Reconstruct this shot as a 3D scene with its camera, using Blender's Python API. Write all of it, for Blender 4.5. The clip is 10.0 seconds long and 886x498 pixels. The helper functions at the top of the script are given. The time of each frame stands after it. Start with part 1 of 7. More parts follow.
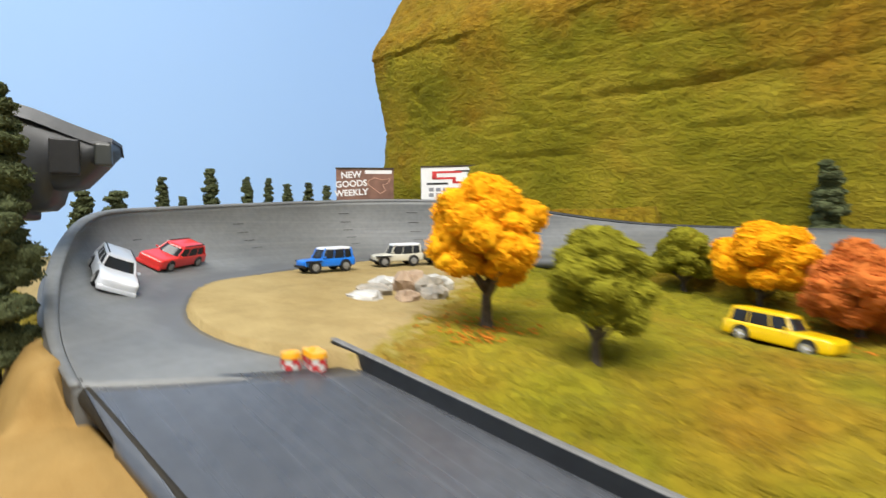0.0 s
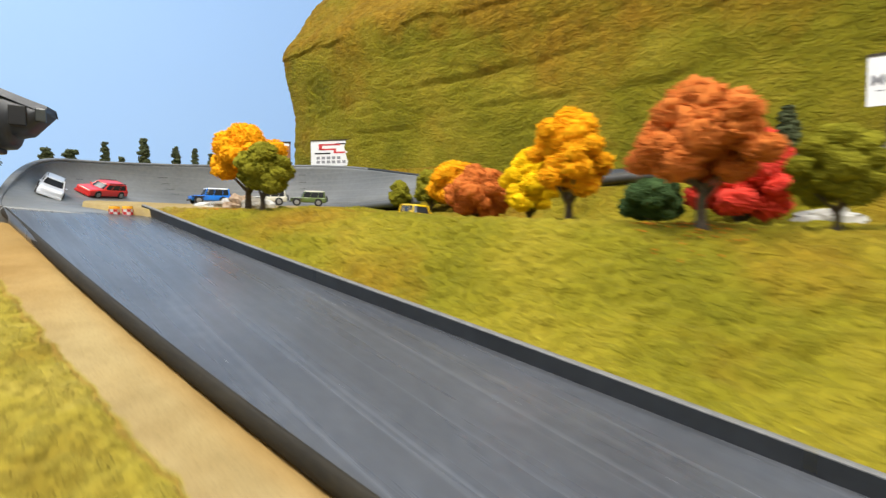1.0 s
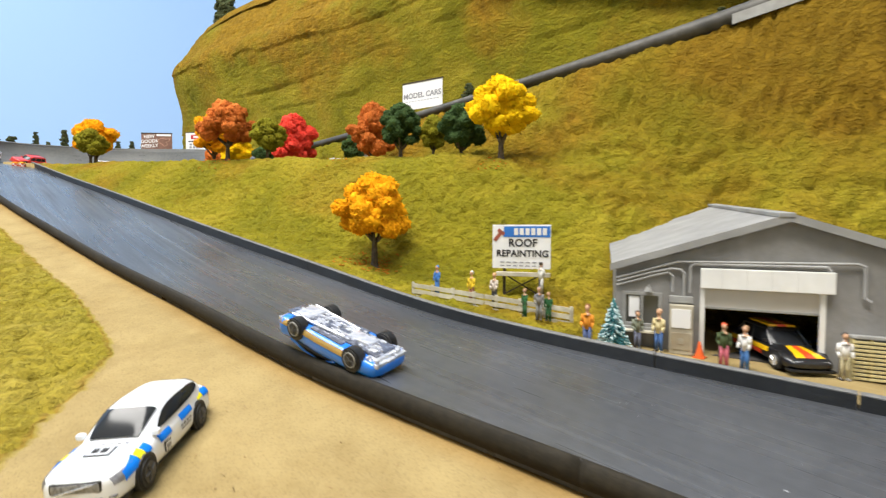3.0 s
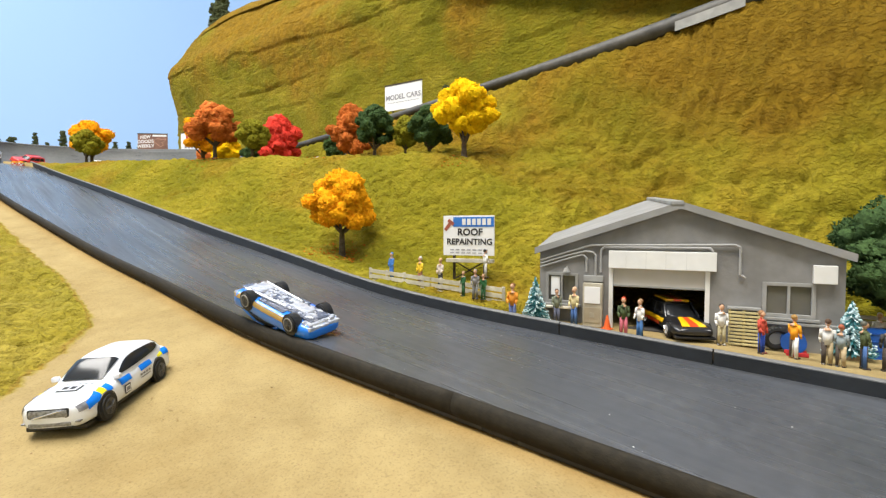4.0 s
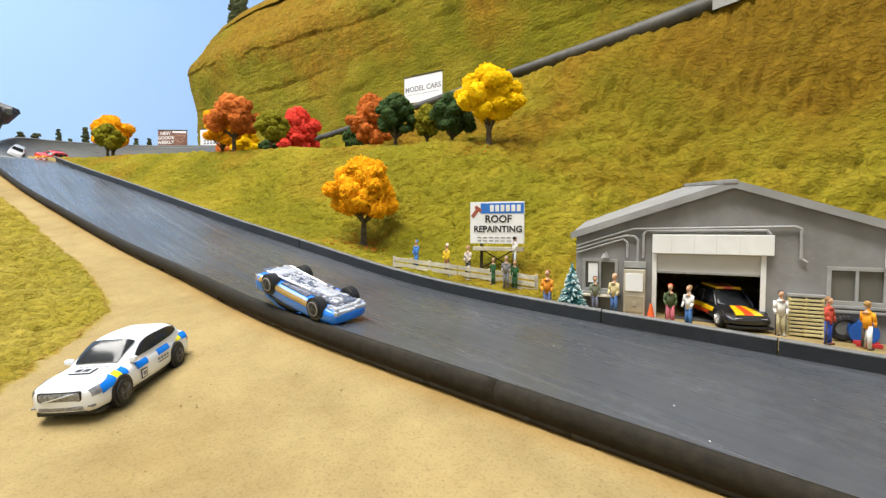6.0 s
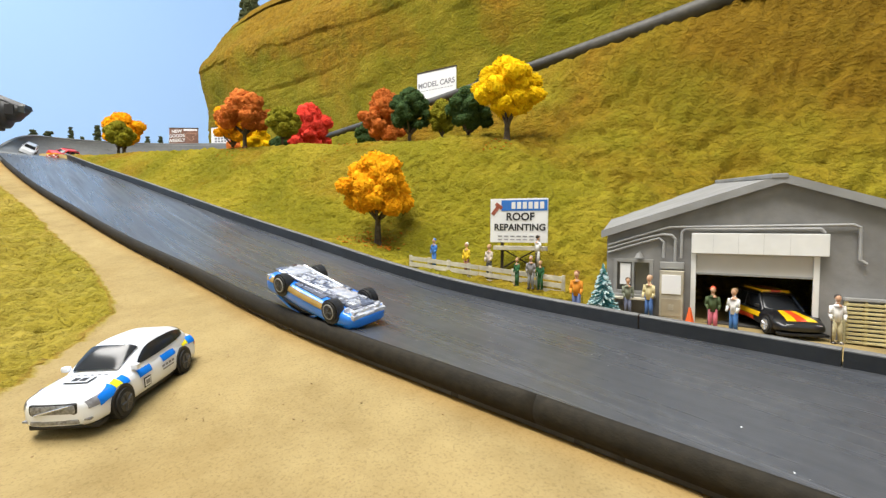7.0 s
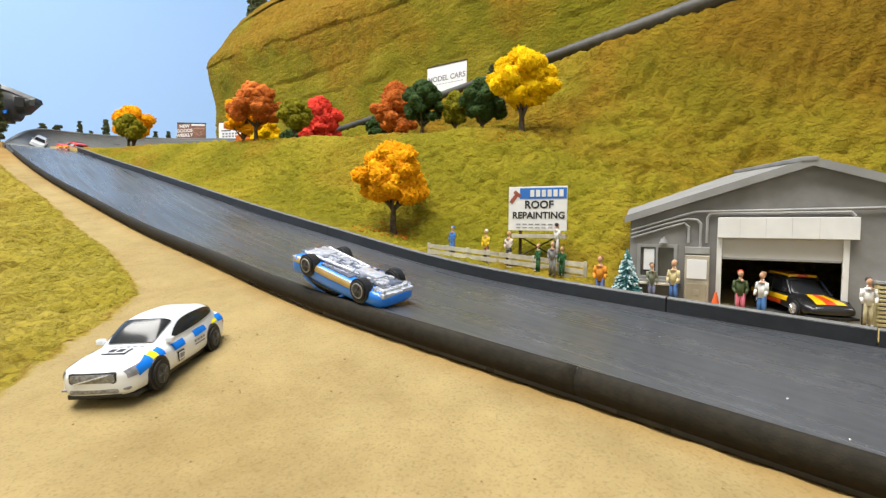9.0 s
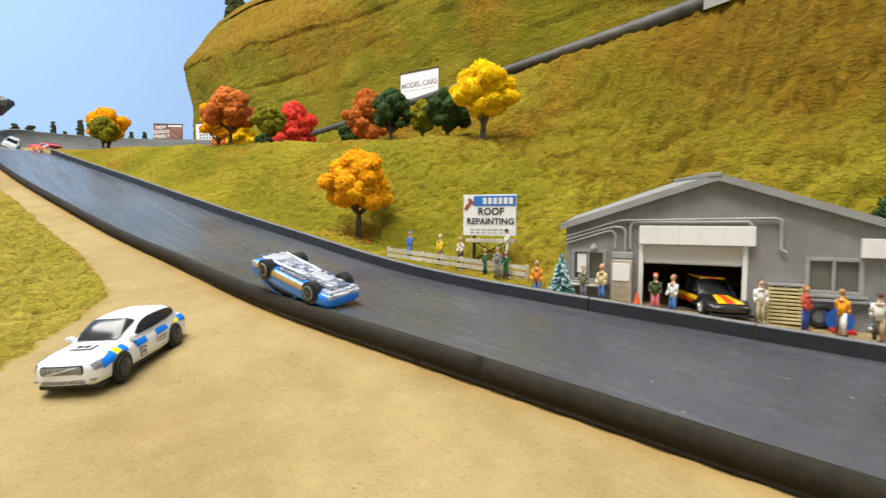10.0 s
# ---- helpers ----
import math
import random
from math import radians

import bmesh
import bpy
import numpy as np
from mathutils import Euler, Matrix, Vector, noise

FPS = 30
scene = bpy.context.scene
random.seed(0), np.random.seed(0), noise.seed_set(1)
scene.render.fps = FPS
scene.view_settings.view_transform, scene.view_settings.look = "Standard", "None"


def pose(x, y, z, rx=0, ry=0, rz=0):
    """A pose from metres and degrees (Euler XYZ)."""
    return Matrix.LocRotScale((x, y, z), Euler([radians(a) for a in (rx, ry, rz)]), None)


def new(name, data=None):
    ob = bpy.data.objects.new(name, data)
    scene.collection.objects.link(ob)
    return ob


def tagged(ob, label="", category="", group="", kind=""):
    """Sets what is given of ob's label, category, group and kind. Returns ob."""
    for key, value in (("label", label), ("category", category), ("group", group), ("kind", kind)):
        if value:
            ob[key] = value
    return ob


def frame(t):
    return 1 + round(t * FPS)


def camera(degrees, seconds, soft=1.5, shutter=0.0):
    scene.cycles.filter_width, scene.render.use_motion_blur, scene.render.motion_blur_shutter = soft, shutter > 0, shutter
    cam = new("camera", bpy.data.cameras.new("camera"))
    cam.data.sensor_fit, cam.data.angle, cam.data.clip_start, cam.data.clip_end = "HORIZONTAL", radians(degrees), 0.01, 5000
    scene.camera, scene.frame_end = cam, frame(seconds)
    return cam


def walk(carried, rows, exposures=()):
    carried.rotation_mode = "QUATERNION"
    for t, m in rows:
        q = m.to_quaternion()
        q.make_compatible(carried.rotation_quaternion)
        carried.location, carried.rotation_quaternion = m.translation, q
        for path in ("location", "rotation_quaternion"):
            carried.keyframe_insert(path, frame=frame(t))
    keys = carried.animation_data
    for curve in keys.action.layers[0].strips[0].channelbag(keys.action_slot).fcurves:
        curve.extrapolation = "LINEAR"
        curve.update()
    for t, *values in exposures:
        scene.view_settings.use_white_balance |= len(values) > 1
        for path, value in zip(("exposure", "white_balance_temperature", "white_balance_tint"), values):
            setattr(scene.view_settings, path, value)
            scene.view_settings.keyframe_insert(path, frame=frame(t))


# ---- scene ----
cam = camera(85.6, 10.0, soft=1.3, shutter=0.34)
METRES, EYE, TILT, LEAN, TURN = 1.33, 0.295, 12.8, -2.69, 42.2
ROWS = [
    (0.0, 0.0, 0.0, 0.0, -0.81, -15.17, 3.0),
    (0.5, 0.1016, -0.0968, -0.0188, 0.52, -15.09, 3.08),
    (1.0, 0.2152, -0.2026, -0.0357, 1.1, -15.0, 3.02),
    (1.5, 0.3343, -0.3138, -0.0458, 1.35, -14.89, 2.86),
    (2.0, 0.4522, -0.4162, -0.0571, 1.42, -14.82, 2.86),
    (2.5, 0.555, -0.5055, -0.0625, 1.32, -14.86, 2.84),
    (3.0, 0.628, -0.5678, -0.0614, 1.28, -14.96, 2.92),
    (4.5, 0.664, -0.6004, -0.0643, 1.67, -14.88, 3.12),
    (5.0, 0.6611, -0.5944, -0.0678, 2.09, -14.88, 3.22),
    (5.5, 0.6566, -0.5922, -0.0726, 2.63, -14.86, 3.29),
    (7.0, 0.6456, -0.5735, -0.078, 4.28, -14.88, 3.43),
    (7.5, 0.6408, -0.568, -0.0808, 4.72, -14.89, 3.43),
    (8.0, 0.6379, -0.5664, -0.0839, 4.96, -14.88, 3.38),
    (8.5, 0.6377, -0.5686, -0.0873, 4.94, -14.89, 3.27),
    (9.0, 0.6351, -0.5757, -0.0849, 4.66, -14.94, 3.17),
    (9.5, 0.6327, -0.5845, -0.082, 4.17, -14.97, 3.01),
    (10.0, 0.6548, -0.5946, -0.0778, 2.8, -15.03, 2.68),
]
walk(cam, [(t, pose(0, 0, EYE, TILT, LEAN, TURN) @ pose(METRES * x, METRES * y, METRES * z, 90 + pitch, roll, yaw)) for t, x, y, z, yaw, pitch, roll in ROWS],
     ((0.0, -0.14), (1.0, -0.10), (2.0, -0.06), (3.0, 0.0), (4.5, 0.02), (7.0, -0.04), (10.0, -0.08)))

# ---- light: a workshop room with white ceiling panels ----
world = bpy.data.worlds.new("world")
world.use_nodes = True
world.node_tree.nodes["Background"].inputs[0].default_value = (0.9, 0.95, 1.0, 1)
world.node_tree.nodes["Background"].inputs[1].default_value = 0.45
scene.world = world
scene.view_settings.exposure = 0.0


def ceiling_lamp(x, y, z, w, h, watts):
    lamp = bpy.data.lights.new("ceiling_lamp", "AREA")
    lamp.shape, lamp.size, lamp.size_y, lamp.energy = "RECTANGLE", w, h, watts
    lamp.color = (1.0, 0.97, 0.92)
    ob = new("ceiling_lamp", lamp)
    ob.matrix_world = pose(x, y, z)
    return ob


ceiling_lamp(-0.5, -0.42, 2.1, 1.2, 0.6, 40)
ceiling_lamp(0.5, -0.42, 2.1, 1.2, 0.6, 45)
ceiling_lamp(1.5, -0.42, 2.1, 1.2, 0.6, 49)

# ---- materials ----
def mat(name, c1, c2=None, scale=200.0, rough=0.6, bump=0.0, bscale=600.0, metal=0.0, stain=0.0, stain_scale=20.0, coat=0.0, random_tint=0.0, spec=0.5):
    """A surface with fine grain (c1 to c2), broad stains and relief; scales are in 1/metre."""
    m = bpy.data.materials.new(name)
    m.use_nodes = True
    nt = m.node_tree
    b = nt.nodes["Principled BSDF"]
    b.inputs["Roughness"].default_value = rough
    b.inputs["Metallic"].default_value = metal
    b.inputs["Coat Weight"].default_value = coat
    b.inputs["Specular IOR Level"].default_value = spec
    tc = nt.nodes.new("ShaderNodeTexCoord")
    c2 = c2 or tuple(v * 0.8 for v in c1)
    n1 = nt.nodes.new("ShaderNodeTexNoise")
    n1.inputs["Scale"].default_value = scale
    n1.inputs["Detail"].default_value = 6
    nt.links.new(tc.outputs["Object"], n1.inputs["Vector"])
    r1 = nt.nodes.new("ShaderNodeValToRGB")
    r1.color_ramp.elements[0].position, r1.color_ramp.elements[1].position = 0.35, 0.65
    r1.color_ramp.elements[0].color, r1.color_ramp.elements[1].color = (*c2, 1), (*c1, 1)
    nt.links.new(n1.outputs["Fac"], r1.inputs["Fac"])
    out = r1.outputs["Color"]
    if stain:
        n2 = nt.nodes.new("ShaderNodeTexNoise")
        n2.inputs["Scale"].default_value = stain_scale
        n2.inputs["Detail"].default_value = 4
        nt.links.new(tc.outputs["Object"], n2.inputs["Vector"])
        mr = nt.nodes.new("ShaderNodeMapRange")
        mr.inputs["From Min"].default_value, mr.inputs["From Max"].default_value = 0.35, 0.7
        mr.inputs["To Min"].default_value, mr.inputs["To Max"].default_value = 1.0 - stain, 1.0 + stain * 0.4
        nt.links.new(n2.outputs["Fac"], mr.inputs["Value"])
        mx = nt.nodes.new("ShaderNodeVectorMath")
        mx.operation = "SCALE"
        nt.links.new(out, mx.inputs[0])
        nt.links.new(mr.outputs["Result"], mx.inputs["Scale"])
        out = mx.outputs["Vector"]
    if random_tint:
        oi = nt.nodes.new("ShaderNodeObjectInfo")
        mr = nt.nodes.new("ShaderNodeMapRange")
        mr.inputs["To Min"].default_value, mr.inputs["To Max"].default_value = 1 - random_tint, 1 + random_tint
        nt.links.new(oi.outputs["Random"], mr.inputs["Value"])
        mx = nt.nodes.new("ShaderNodeVectorMath")
        mx.operation = "SCALE"
        nt.links.new(out, mx.inputs[0])
        nt.links.new(mr.outputs["Result"], mx.inputs["Scale"])
        out = mx.outputs["Vector"]
    nt.links.new(out, b.inputs["Base Color"])
    if bump:
        n3 = nt.nodes.new("ShaderNodeTexNoise")
        n3.inputs["Scale"].default_value = bscale
        n3.inputs["Detail"].default_value = 5
        nt.links.new(tc.outputs["Object"], n3.inputs["Vector"])
        bp = nt.nodes.new("ShaderNodeBump")
        bp.inputs["Strength"].default_value = bump
        bp.inputs["Distance"].default_value = 0.6 / bscale
        nt.links.new(n3.outputs["Fac"], bp.inputs["Height"])
        nt.links.new(bp.outputs["Normal"], b.inputs["Normal"])
    return m


def glass(name, tint=(0.02, 0.022, 0.025), rough=0.14):
    """Tinted plastic glazing of a model car."""
    return mat(name, tint, tint, 100, rough, spec=0.28)


def scenery(name, sandy, rise=(0.08, 0.42, -0.10, 0.14), moss=1.0, heath=1.0, tufts=(135, 135, 230), rough=0.75):
    """Static grass in three tones with bare brown patches; where the sand attribute is 1, fine tan sand."""
    m = bpy.data.materials.new(name)
    m.use_nodes = True
    nt = m.node_tree
    N, L = nt.nodes.new, nt.links.new
    b = nt.nodes["Principled BSDF"]
    b.inputs["Roughness"].default_value = 0.95
    b.inputs["Specular IOR Level"].default_value = 0.1
    b.inputs["Sheen Weight"].default_value, b.inputs["Sheen Roughness"].default_value = (0.08 if sandy else 0.15), 0.40
    b.inputs["Sheen Tint"].default_value = (0.90, 0.78, 0.22, 1)
    tc = N("ShaderNodeTexCoord")

    def tex(scale, detail=5, rough=0.6):
        n = N("ShaderNodeTexNoise")
        n.inputs["Scale"].default_value, n.inputs["Detail"].default_value, n.inputs["Roughness"].default_value = scale, detail, rough
        L(tc.outputs["Object"], n.inputs["Vector"])
        return n.outputs["Fac"]

    def ramp(src, *stops):
        r = N("ShaderNodeValToRGB")
        e = r.color_ramp.elements
        while len(e) < len(stops):
            e.new(0.5)
        for k, (p, c) in zip(e, stops):
            k.position, k.color = p, (*c, 1)
        L(src, r.inputs["Fac"])
        return r.outputs["Color"]

    def mix(f, a, c, blend="MIX"):
        x = N("ShaderNodeMix")
        x.data_type, x.blend_type = "RGBA", blend
        if isinstance(f, float):
            x.inputs["Factor"].default_value = f
        else:
            L(f, x.inputs["Factor"])
        L(a, x.inputs["A"])
        L(c, x.inputs["B"])
        return x.outputs["Result"]

    green = ramp(tex(9, 6), *((p, tuple(v * moss for v in c)) for p, c in ((0.32, (0.172, 0.162, 0.010)), (0.5, (0.252, 0.220, 0.015)), (0.68, (0.350, 0.278, 0.026)))))
    brown = ramp(tex(60, 5), *((p, tuple(v * heath for v in c)) for p, c in ((0.35, (0.200, 0.112, 0.009)), (0.65, (0.345, 0.202, 0.018)))))
    sep = N("ShaderNodeSeparateXYZ")
    L(tc.outputs["Object"], sep.inputs[0])
    high = N("ShaderNodeMapRange")
    high.inputs["From Min"].default_value, high.inputs["From Max"].default_value = rise[:2]
    high.inputs["To Min"].default_value, high.inputs["To Max"].default_value = rise[2:]
    L(sep.outputs["Z"], high.inputs["Value"])
    lift = N("ShaderNodeMath")
    east = N("ShaderNodeMapRange")
    east.inputs["From Min"].default_value, east.inputs["From Max"].default_value = 0.72, 1.05
    east.inputs["To Min"].default_value, east.inputs["To Max"].default_value = 0.0, 0.11
    L(sep.outputs["X"], east.inputs["Value"])
    both = N("ShaderNodeMath")
    L(tex(6.5, 5, 0.56), both.inputs[0])
    L(east.outputs["Result"], both.inputs[1])
    L(both.outputs["Value"], lift.inputs[0])
    L(high.outputs["Result"], lift.inputs[1])
    patch = ramp(lift.outputs["Value"], (0.48, (0, 0, 0)), (0.68, (1, 1, 1)))
    grass = mix(patch, green, brown)
    fibre = ramp(tex(420, 4, 0.7), (0.3, (0.76, 0.76, 0.72)), (0.7, (1.12, 1.12, 1.08)))
    # Up the east bank the grass turns browner, with its shade painted in.
    bank = N("ShaderNodeMapRange")
    bank.inputs["From Min"].default_value, bank.inputs["From Max"].default_value = 0.10, 0.26
    bank.inputs["To Max"].default_value = 6.5
    L(sep.outputs["Z"], bank.inputs["Value"])
    shaded_bank = N("ShaderNodeMath")
    shaded_bank.operation, shaded_bank.use_clamp = "MULTIPLY", True
    L(east.outputs["Result"], shaded_bank.inputs[0])
    L(bank.outputs["Result"], shaded_bank.inputs[1])
    shaded_brown = ramp(tex(40, 6, 0.7), (0.3, (0.140, 0.083, 0.007)), (0.7, (0.232, 0.145, 0.013)))
    grass = mix(shaded_bank.outputs["Value"], grass, shaded_brown)
    grass = mix(1.0, grass, fibre, "MULTIPLY")
    clod = N("ShaderNodeBump")
    clod.inputs["Strength"].default_value, clod.inputs["Distance"].default_value = rough, 0.0042
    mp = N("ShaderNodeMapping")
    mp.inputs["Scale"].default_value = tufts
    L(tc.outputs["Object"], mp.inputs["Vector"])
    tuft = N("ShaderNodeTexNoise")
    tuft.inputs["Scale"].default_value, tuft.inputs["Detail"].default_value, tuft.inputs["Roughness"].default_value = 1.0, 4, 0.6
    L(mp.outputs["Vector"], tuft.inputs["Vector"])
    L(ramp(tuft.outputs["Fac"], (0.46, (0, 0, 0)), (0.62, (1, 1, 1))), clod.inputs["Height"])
    # Low gaps between tufts darkened in the colour too, as shade among them.
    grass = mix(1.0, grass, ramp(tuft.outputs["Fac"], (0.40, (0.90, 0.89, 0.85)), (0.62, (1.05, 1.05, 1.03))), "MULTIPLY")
    bp = N("ShaderNodeBump")
    bp.inputs["Strength"].default_value, bp.inputs["Distance"].default_value = 0.55, 0.0024
    L(tex(360, 6, 0.72), bp.inputs["Height"])
    L(clod.outputs["Normal"], bp.inputs["Normal"])
    if sandy:
        sand = ramp(tex(30, 8, 0.7), (0.3, (0.270, 0.200, 0.090)), (0.7, (0.375, 0.286, 0.133)))
        speck = ramp(tex(900, 2), (0.25, (0.75, 0.75, 0.75)), (0.5, (1, 1, 1)))
        sand = mix(1.0, sand, speck, "MULTIPLY")
        sand = mix(1.0, sand, ramp(tex(6, 7, 0.75), (0.36, (0.84, 0.80, 0.74)), (0.56, (1.04, 1.04, 1.04))), "MULTIPLY")
        at = N("ShaderNodeAttribute")
        at.attribute_name = "sand"
        ad = N("ShaderNodeMath")
        ad.operation = "ADD"
        sc = N("ShaderNodeMapRange")
        sc.inputs["To Min"].default_value, sc.inputs["To Max"].default_value = -0.45, 0.45
        L(tex(70, 5), sc.inputs["Value"])
        L(at.outputs["Fac"], ad.inputs[0])
        L(sc.outputs["Result"], ad.inputs[1])
        f = ramp(ad.outputs["Value"], (0.38, (0, 0, 0)), (0.62, (1, 1, 1)))
        earth = ramp(tex(26, 6, 0.7), (0.3, (0.20, 0.10, 0.018)), (0.7, (0.34, 0.19, 0.052)))
        at2 = N("ShaderNodeAttribute")
        at2.attribute_name = "earth_tint"
        sand = mix(at2.outputs["Fac"], sand, earth)
        near = N("ShaderNodeMapRange")
        near.inputs["From Min"].default_value, near.inputs["From Max"].default_value = 0.16, 0.04
        near.inputs["To Max"].default_value = 0.9
        L(sep.outputs["Y"], near.inputs["Value"])
        dry = ramp(tex(16, 6, 0.7), (0.34, (0.23, 0.158, 0.020)), (0.5, (0.315, 0.248, 0.036)), (0.66, (0.38, 0.292, 0.062)))
        grass = mix(near.outputs["Result"], grass, mix(1.0, dry, fibre, "MULTIPLY"))
        fringe = ramp(ad.outputs["Value"], (0.18, (0, 0, 0)), (0.36, (0.6, 0.6, 0.6)), (0.46, (0, 0, 0)))
        grass = mix(fringe, grass, earth)
        grass = mix(f, grass, sand)
        inv = N("ShaderNodeMapRange")
        inv.inputs["To Min"].default_value, inv.inputs["To Max"].default_value = 0.5, 0.2
        L(f, inv.inputs["Value"])
        L(inv.outputs["Result"], bp.inputs["Strength"])
        inv2 = N("ShaderNodeMapRange")
        inv2.inputs["To Min"].default_value, inv2.inputs["To Max"].default_value = 0.70, 0.05
        L(f, inv2.inputs["Value"])
        L(inv2.outputs["Result"], clod.inputs["Strength"])
    L(grass, b.inputs["Base Color"])
    L(bp.outputs["Normal"], b.inputs["Normal"])
    return m


M_GROUND = scenery("sand_and_grass", True)
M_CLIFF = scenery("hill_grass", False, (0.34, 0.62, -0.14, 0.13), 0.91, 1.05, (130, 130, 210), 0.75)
M_SKY = mat("glowing_sky_blue_paint", (0.17, 0.26, 0.40), (0.168, 0.258, 0.398), 3, 0.9, spec=0.1)
# Emission added to the paint: the backdrop glows evenly instead of relying on the lamps.
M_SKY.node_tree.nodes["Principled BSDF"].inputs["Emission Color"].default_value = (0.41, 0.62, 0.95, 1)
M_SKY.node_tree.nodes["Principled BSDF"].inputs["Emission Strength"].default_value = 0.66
M_WALL = mat("room_paint", (0.75, 0.74, 0.72), (0.7, 0.7, 0.68), 5, 0.9)


def track_paint(name, c1, c2, rough, amount=0.16, bands=((2.2, 260, 1, 0.52, 0.80), (7, 90, 1, 0.45, 0.8)), turn=-7.5):
    """Brushed paint with long streaks and scuffs along x; the straight's pale streaks include painted reflections."""
    m = mat(name, c1, c2, 160, rough, 0.10, 900, stain=0.22, stain_scale=9)
    nt = m.node_tree
    b = nt.nodes["Principled BSDF"]
    tc = next(n for n in nt.nodes if n.type == "TEX_COORD")
    old = b.inputs["Base Color"].links[0].from_socket
    fac = []
    for sx, sy, sz, lo, hi in bands:
        mp = nt.nodes.new("ShaderNodeMapping")
        mp.inputs["Rotation"].default_value = (0, 0, radians(turn))
        mp.inputs["Scale"].default_value = (sx, sy, sz)
        nt.links.new(tc.outputs["Object"], mp.inputs["Vector"])
        n = nt.nodes.new("ShaderNodeTexNoise")
        n.inputs["Scale"].default_value, n.inputs["Detail"].default_value = 1.0, 4
        nt.links.new(mp.outputs["Vector"], n.inputs["Vector"])
        r = nt.nodes.new("ShaderNodeMapRange")
        r.inputs["From Min"].default_value, r.inputs["From Max"].default_value = lo, hi
        nt.links.new(n.outputs["Fac"], r.inputs["Value"])
        fac.append(r.outputs["Result"])
    for f, col in zip(fac, (tuple(v * 2.3 for v in c1), tuple(v * 0.62 for v in c1))):
        x = nt.nodes.new("ShaderNodeMix")
        x.data_type = "RGBA"
        sc = nt.nodes.new("ShaderNodeMath")
        sc.operation = "MULTIPLY"
        sc.inputs[1].default_value = amount
        nt.links.new(f, sc.inputs[0])
        nt.links.new(sc.outputs[0], x.inputs["Factor"])
        nt.links.new(old, x.inputs["A"])
        x.inputs["B"].default_value = (*col, 1)
        old = x.outputs["Result"]
    nt.links.new(old, b.inputs["Base Color"])
    rr = nt.nodes.new("ShaderNodeMapRange")
    rr.inputs["To Min"].default_value, rr.inputs["To Max"].default_value = rough - 0.06, rough + 0.14
    nt.links.new(fac[1], rr.inputs["Value"])
    nt.links.new(rr.outputs["Result"], b.inputs["Roughness"])
    return m


# Pale streaks: faint scuffing, strengthened to put lengthwise glare into the colour.
M_TRACK = track_paint("dark_grey_track_paint", (0.088, 0.094, 0.106), (0.070, 0.076, 0.087), 0.33, 0.42, ((0.9, 190, 1, 0.58, 0.80), (4, 100, 1, 0.45, 0.8)))
M_BOWL = track_paint("grey_bowl_paint", (0.160, 0.166, 0.166), (0.138, 0.143, 0.143), 0.58, 0.16, ((3, 3, 330, 0.5, 0.8), (6, 6, 150, 0.45, 0.8)), 0)
def banded(m, colour):
    """Adds a band of darker paint where the band attribute is 1."""
    nt = m.node_tree
    b = nt.nodes["Principled BSDF"]
    at, x = nt.nodes.new("ShaderNodeAttribute"), nt.nodes.new("ShaderNodeMix")
    at.attribute_name, x.data_type = "band", "RGBA"
    nt.links.new(at.outputs["Fac"], x.inputs["Factor"])
    nt.links.new(b.inputs["Base Color"].links[0].from_socket, x.inputs["A"])
    x.inputs["B"].default_value = (*colour, 1)
    nt.links.new(x.outputs["Result"], b.inputs["Base Color"])


banded(M_BOWL, (0.105, 0.108, 0.110))
M_EDGE = mat("brown_black_edge_foam", (0.028, 0.0230, 0.0145), (0.017, 0.0140, 0.009), 300, 0.74, 0.25, 900, stain=0.25, spec=0.25)
M_BARRIER = mat("charcoal_barrier", (0.022, 0.026, 0.032), (0.016, 0.019, 0.024), 200, 0.5, 0.2, 800, stain=0.3)
M_RAIL = mat("hill_rail_grey", (0.085, 0.08, 0.07), (0.05, 0.047, 0.04), 90, 0.55, 0.2, 400, stain=0.3)
M_SCUFF = mat("scuffed_filler", (0.15, 0.155, 0.16), (0.09, 0.095, 0.10), 300, 0.55)
M_CAP = mat("barrier_cap_grey", (0.17, 0.17, 0.165), (0.12, 0.12, 0.12), 200, 0.6)
M_WHITE = mat("white_paint", (0.78, 0.78, 0.76), (0.72, 0.72, 0.70), 80, 0.5, stain=0.08)
M_BLACK = mat("black_plastic", (0.012, 0.012, 0.013), (0.008, 0.008, 0.009), 200, 0.45)
M_TRUNK = mat("grey_brown_bark", (0.11, 0.085, 0.06), (0.06, 0.045, 0.03), 300, 0.9, 0.5, 500)
M_CONCRETE = mat("grey_card_wall", (0.262, 0.258, 0.252), (0.220, 0.215, 0.208), 60, 0.8, 0.1, 400, stain=0.16, stain_scale=30)
M_ROOF = mat("light_grey_roof", (0.30, 0.30, 0.295), (0.25, 0.25, 0.245), 60, 0.8, 0.1, 300, stain=0.15, stain_scale=25)
M_ROCK = mat("grey_tan_rock", (0.46, 0.41, 0.33), (0.30, 0.28, 0.24), 70, 0.85, 0.5, 200, stain=0.3)
M_TYRE = mat("black_rubber", (0.02, 0.02, 0.02), (0.014, 0.014, 0.014), 300, 0.75)
M_CHROME = mat("bright_chrome", (0.80, 0.82, 0.87), (0.70, 0.72, 0.78), 300, 0.22, metal=0.75)
M_GLASS = glass("smoked_glass")
M_WOOD = mat("pale_weathered_wood", (0.60, 0.56, 0.46), (0.48, 0.44, 0.35), 200, 0.8, 0.3, 400, stain=0.2, stain_scale=60)
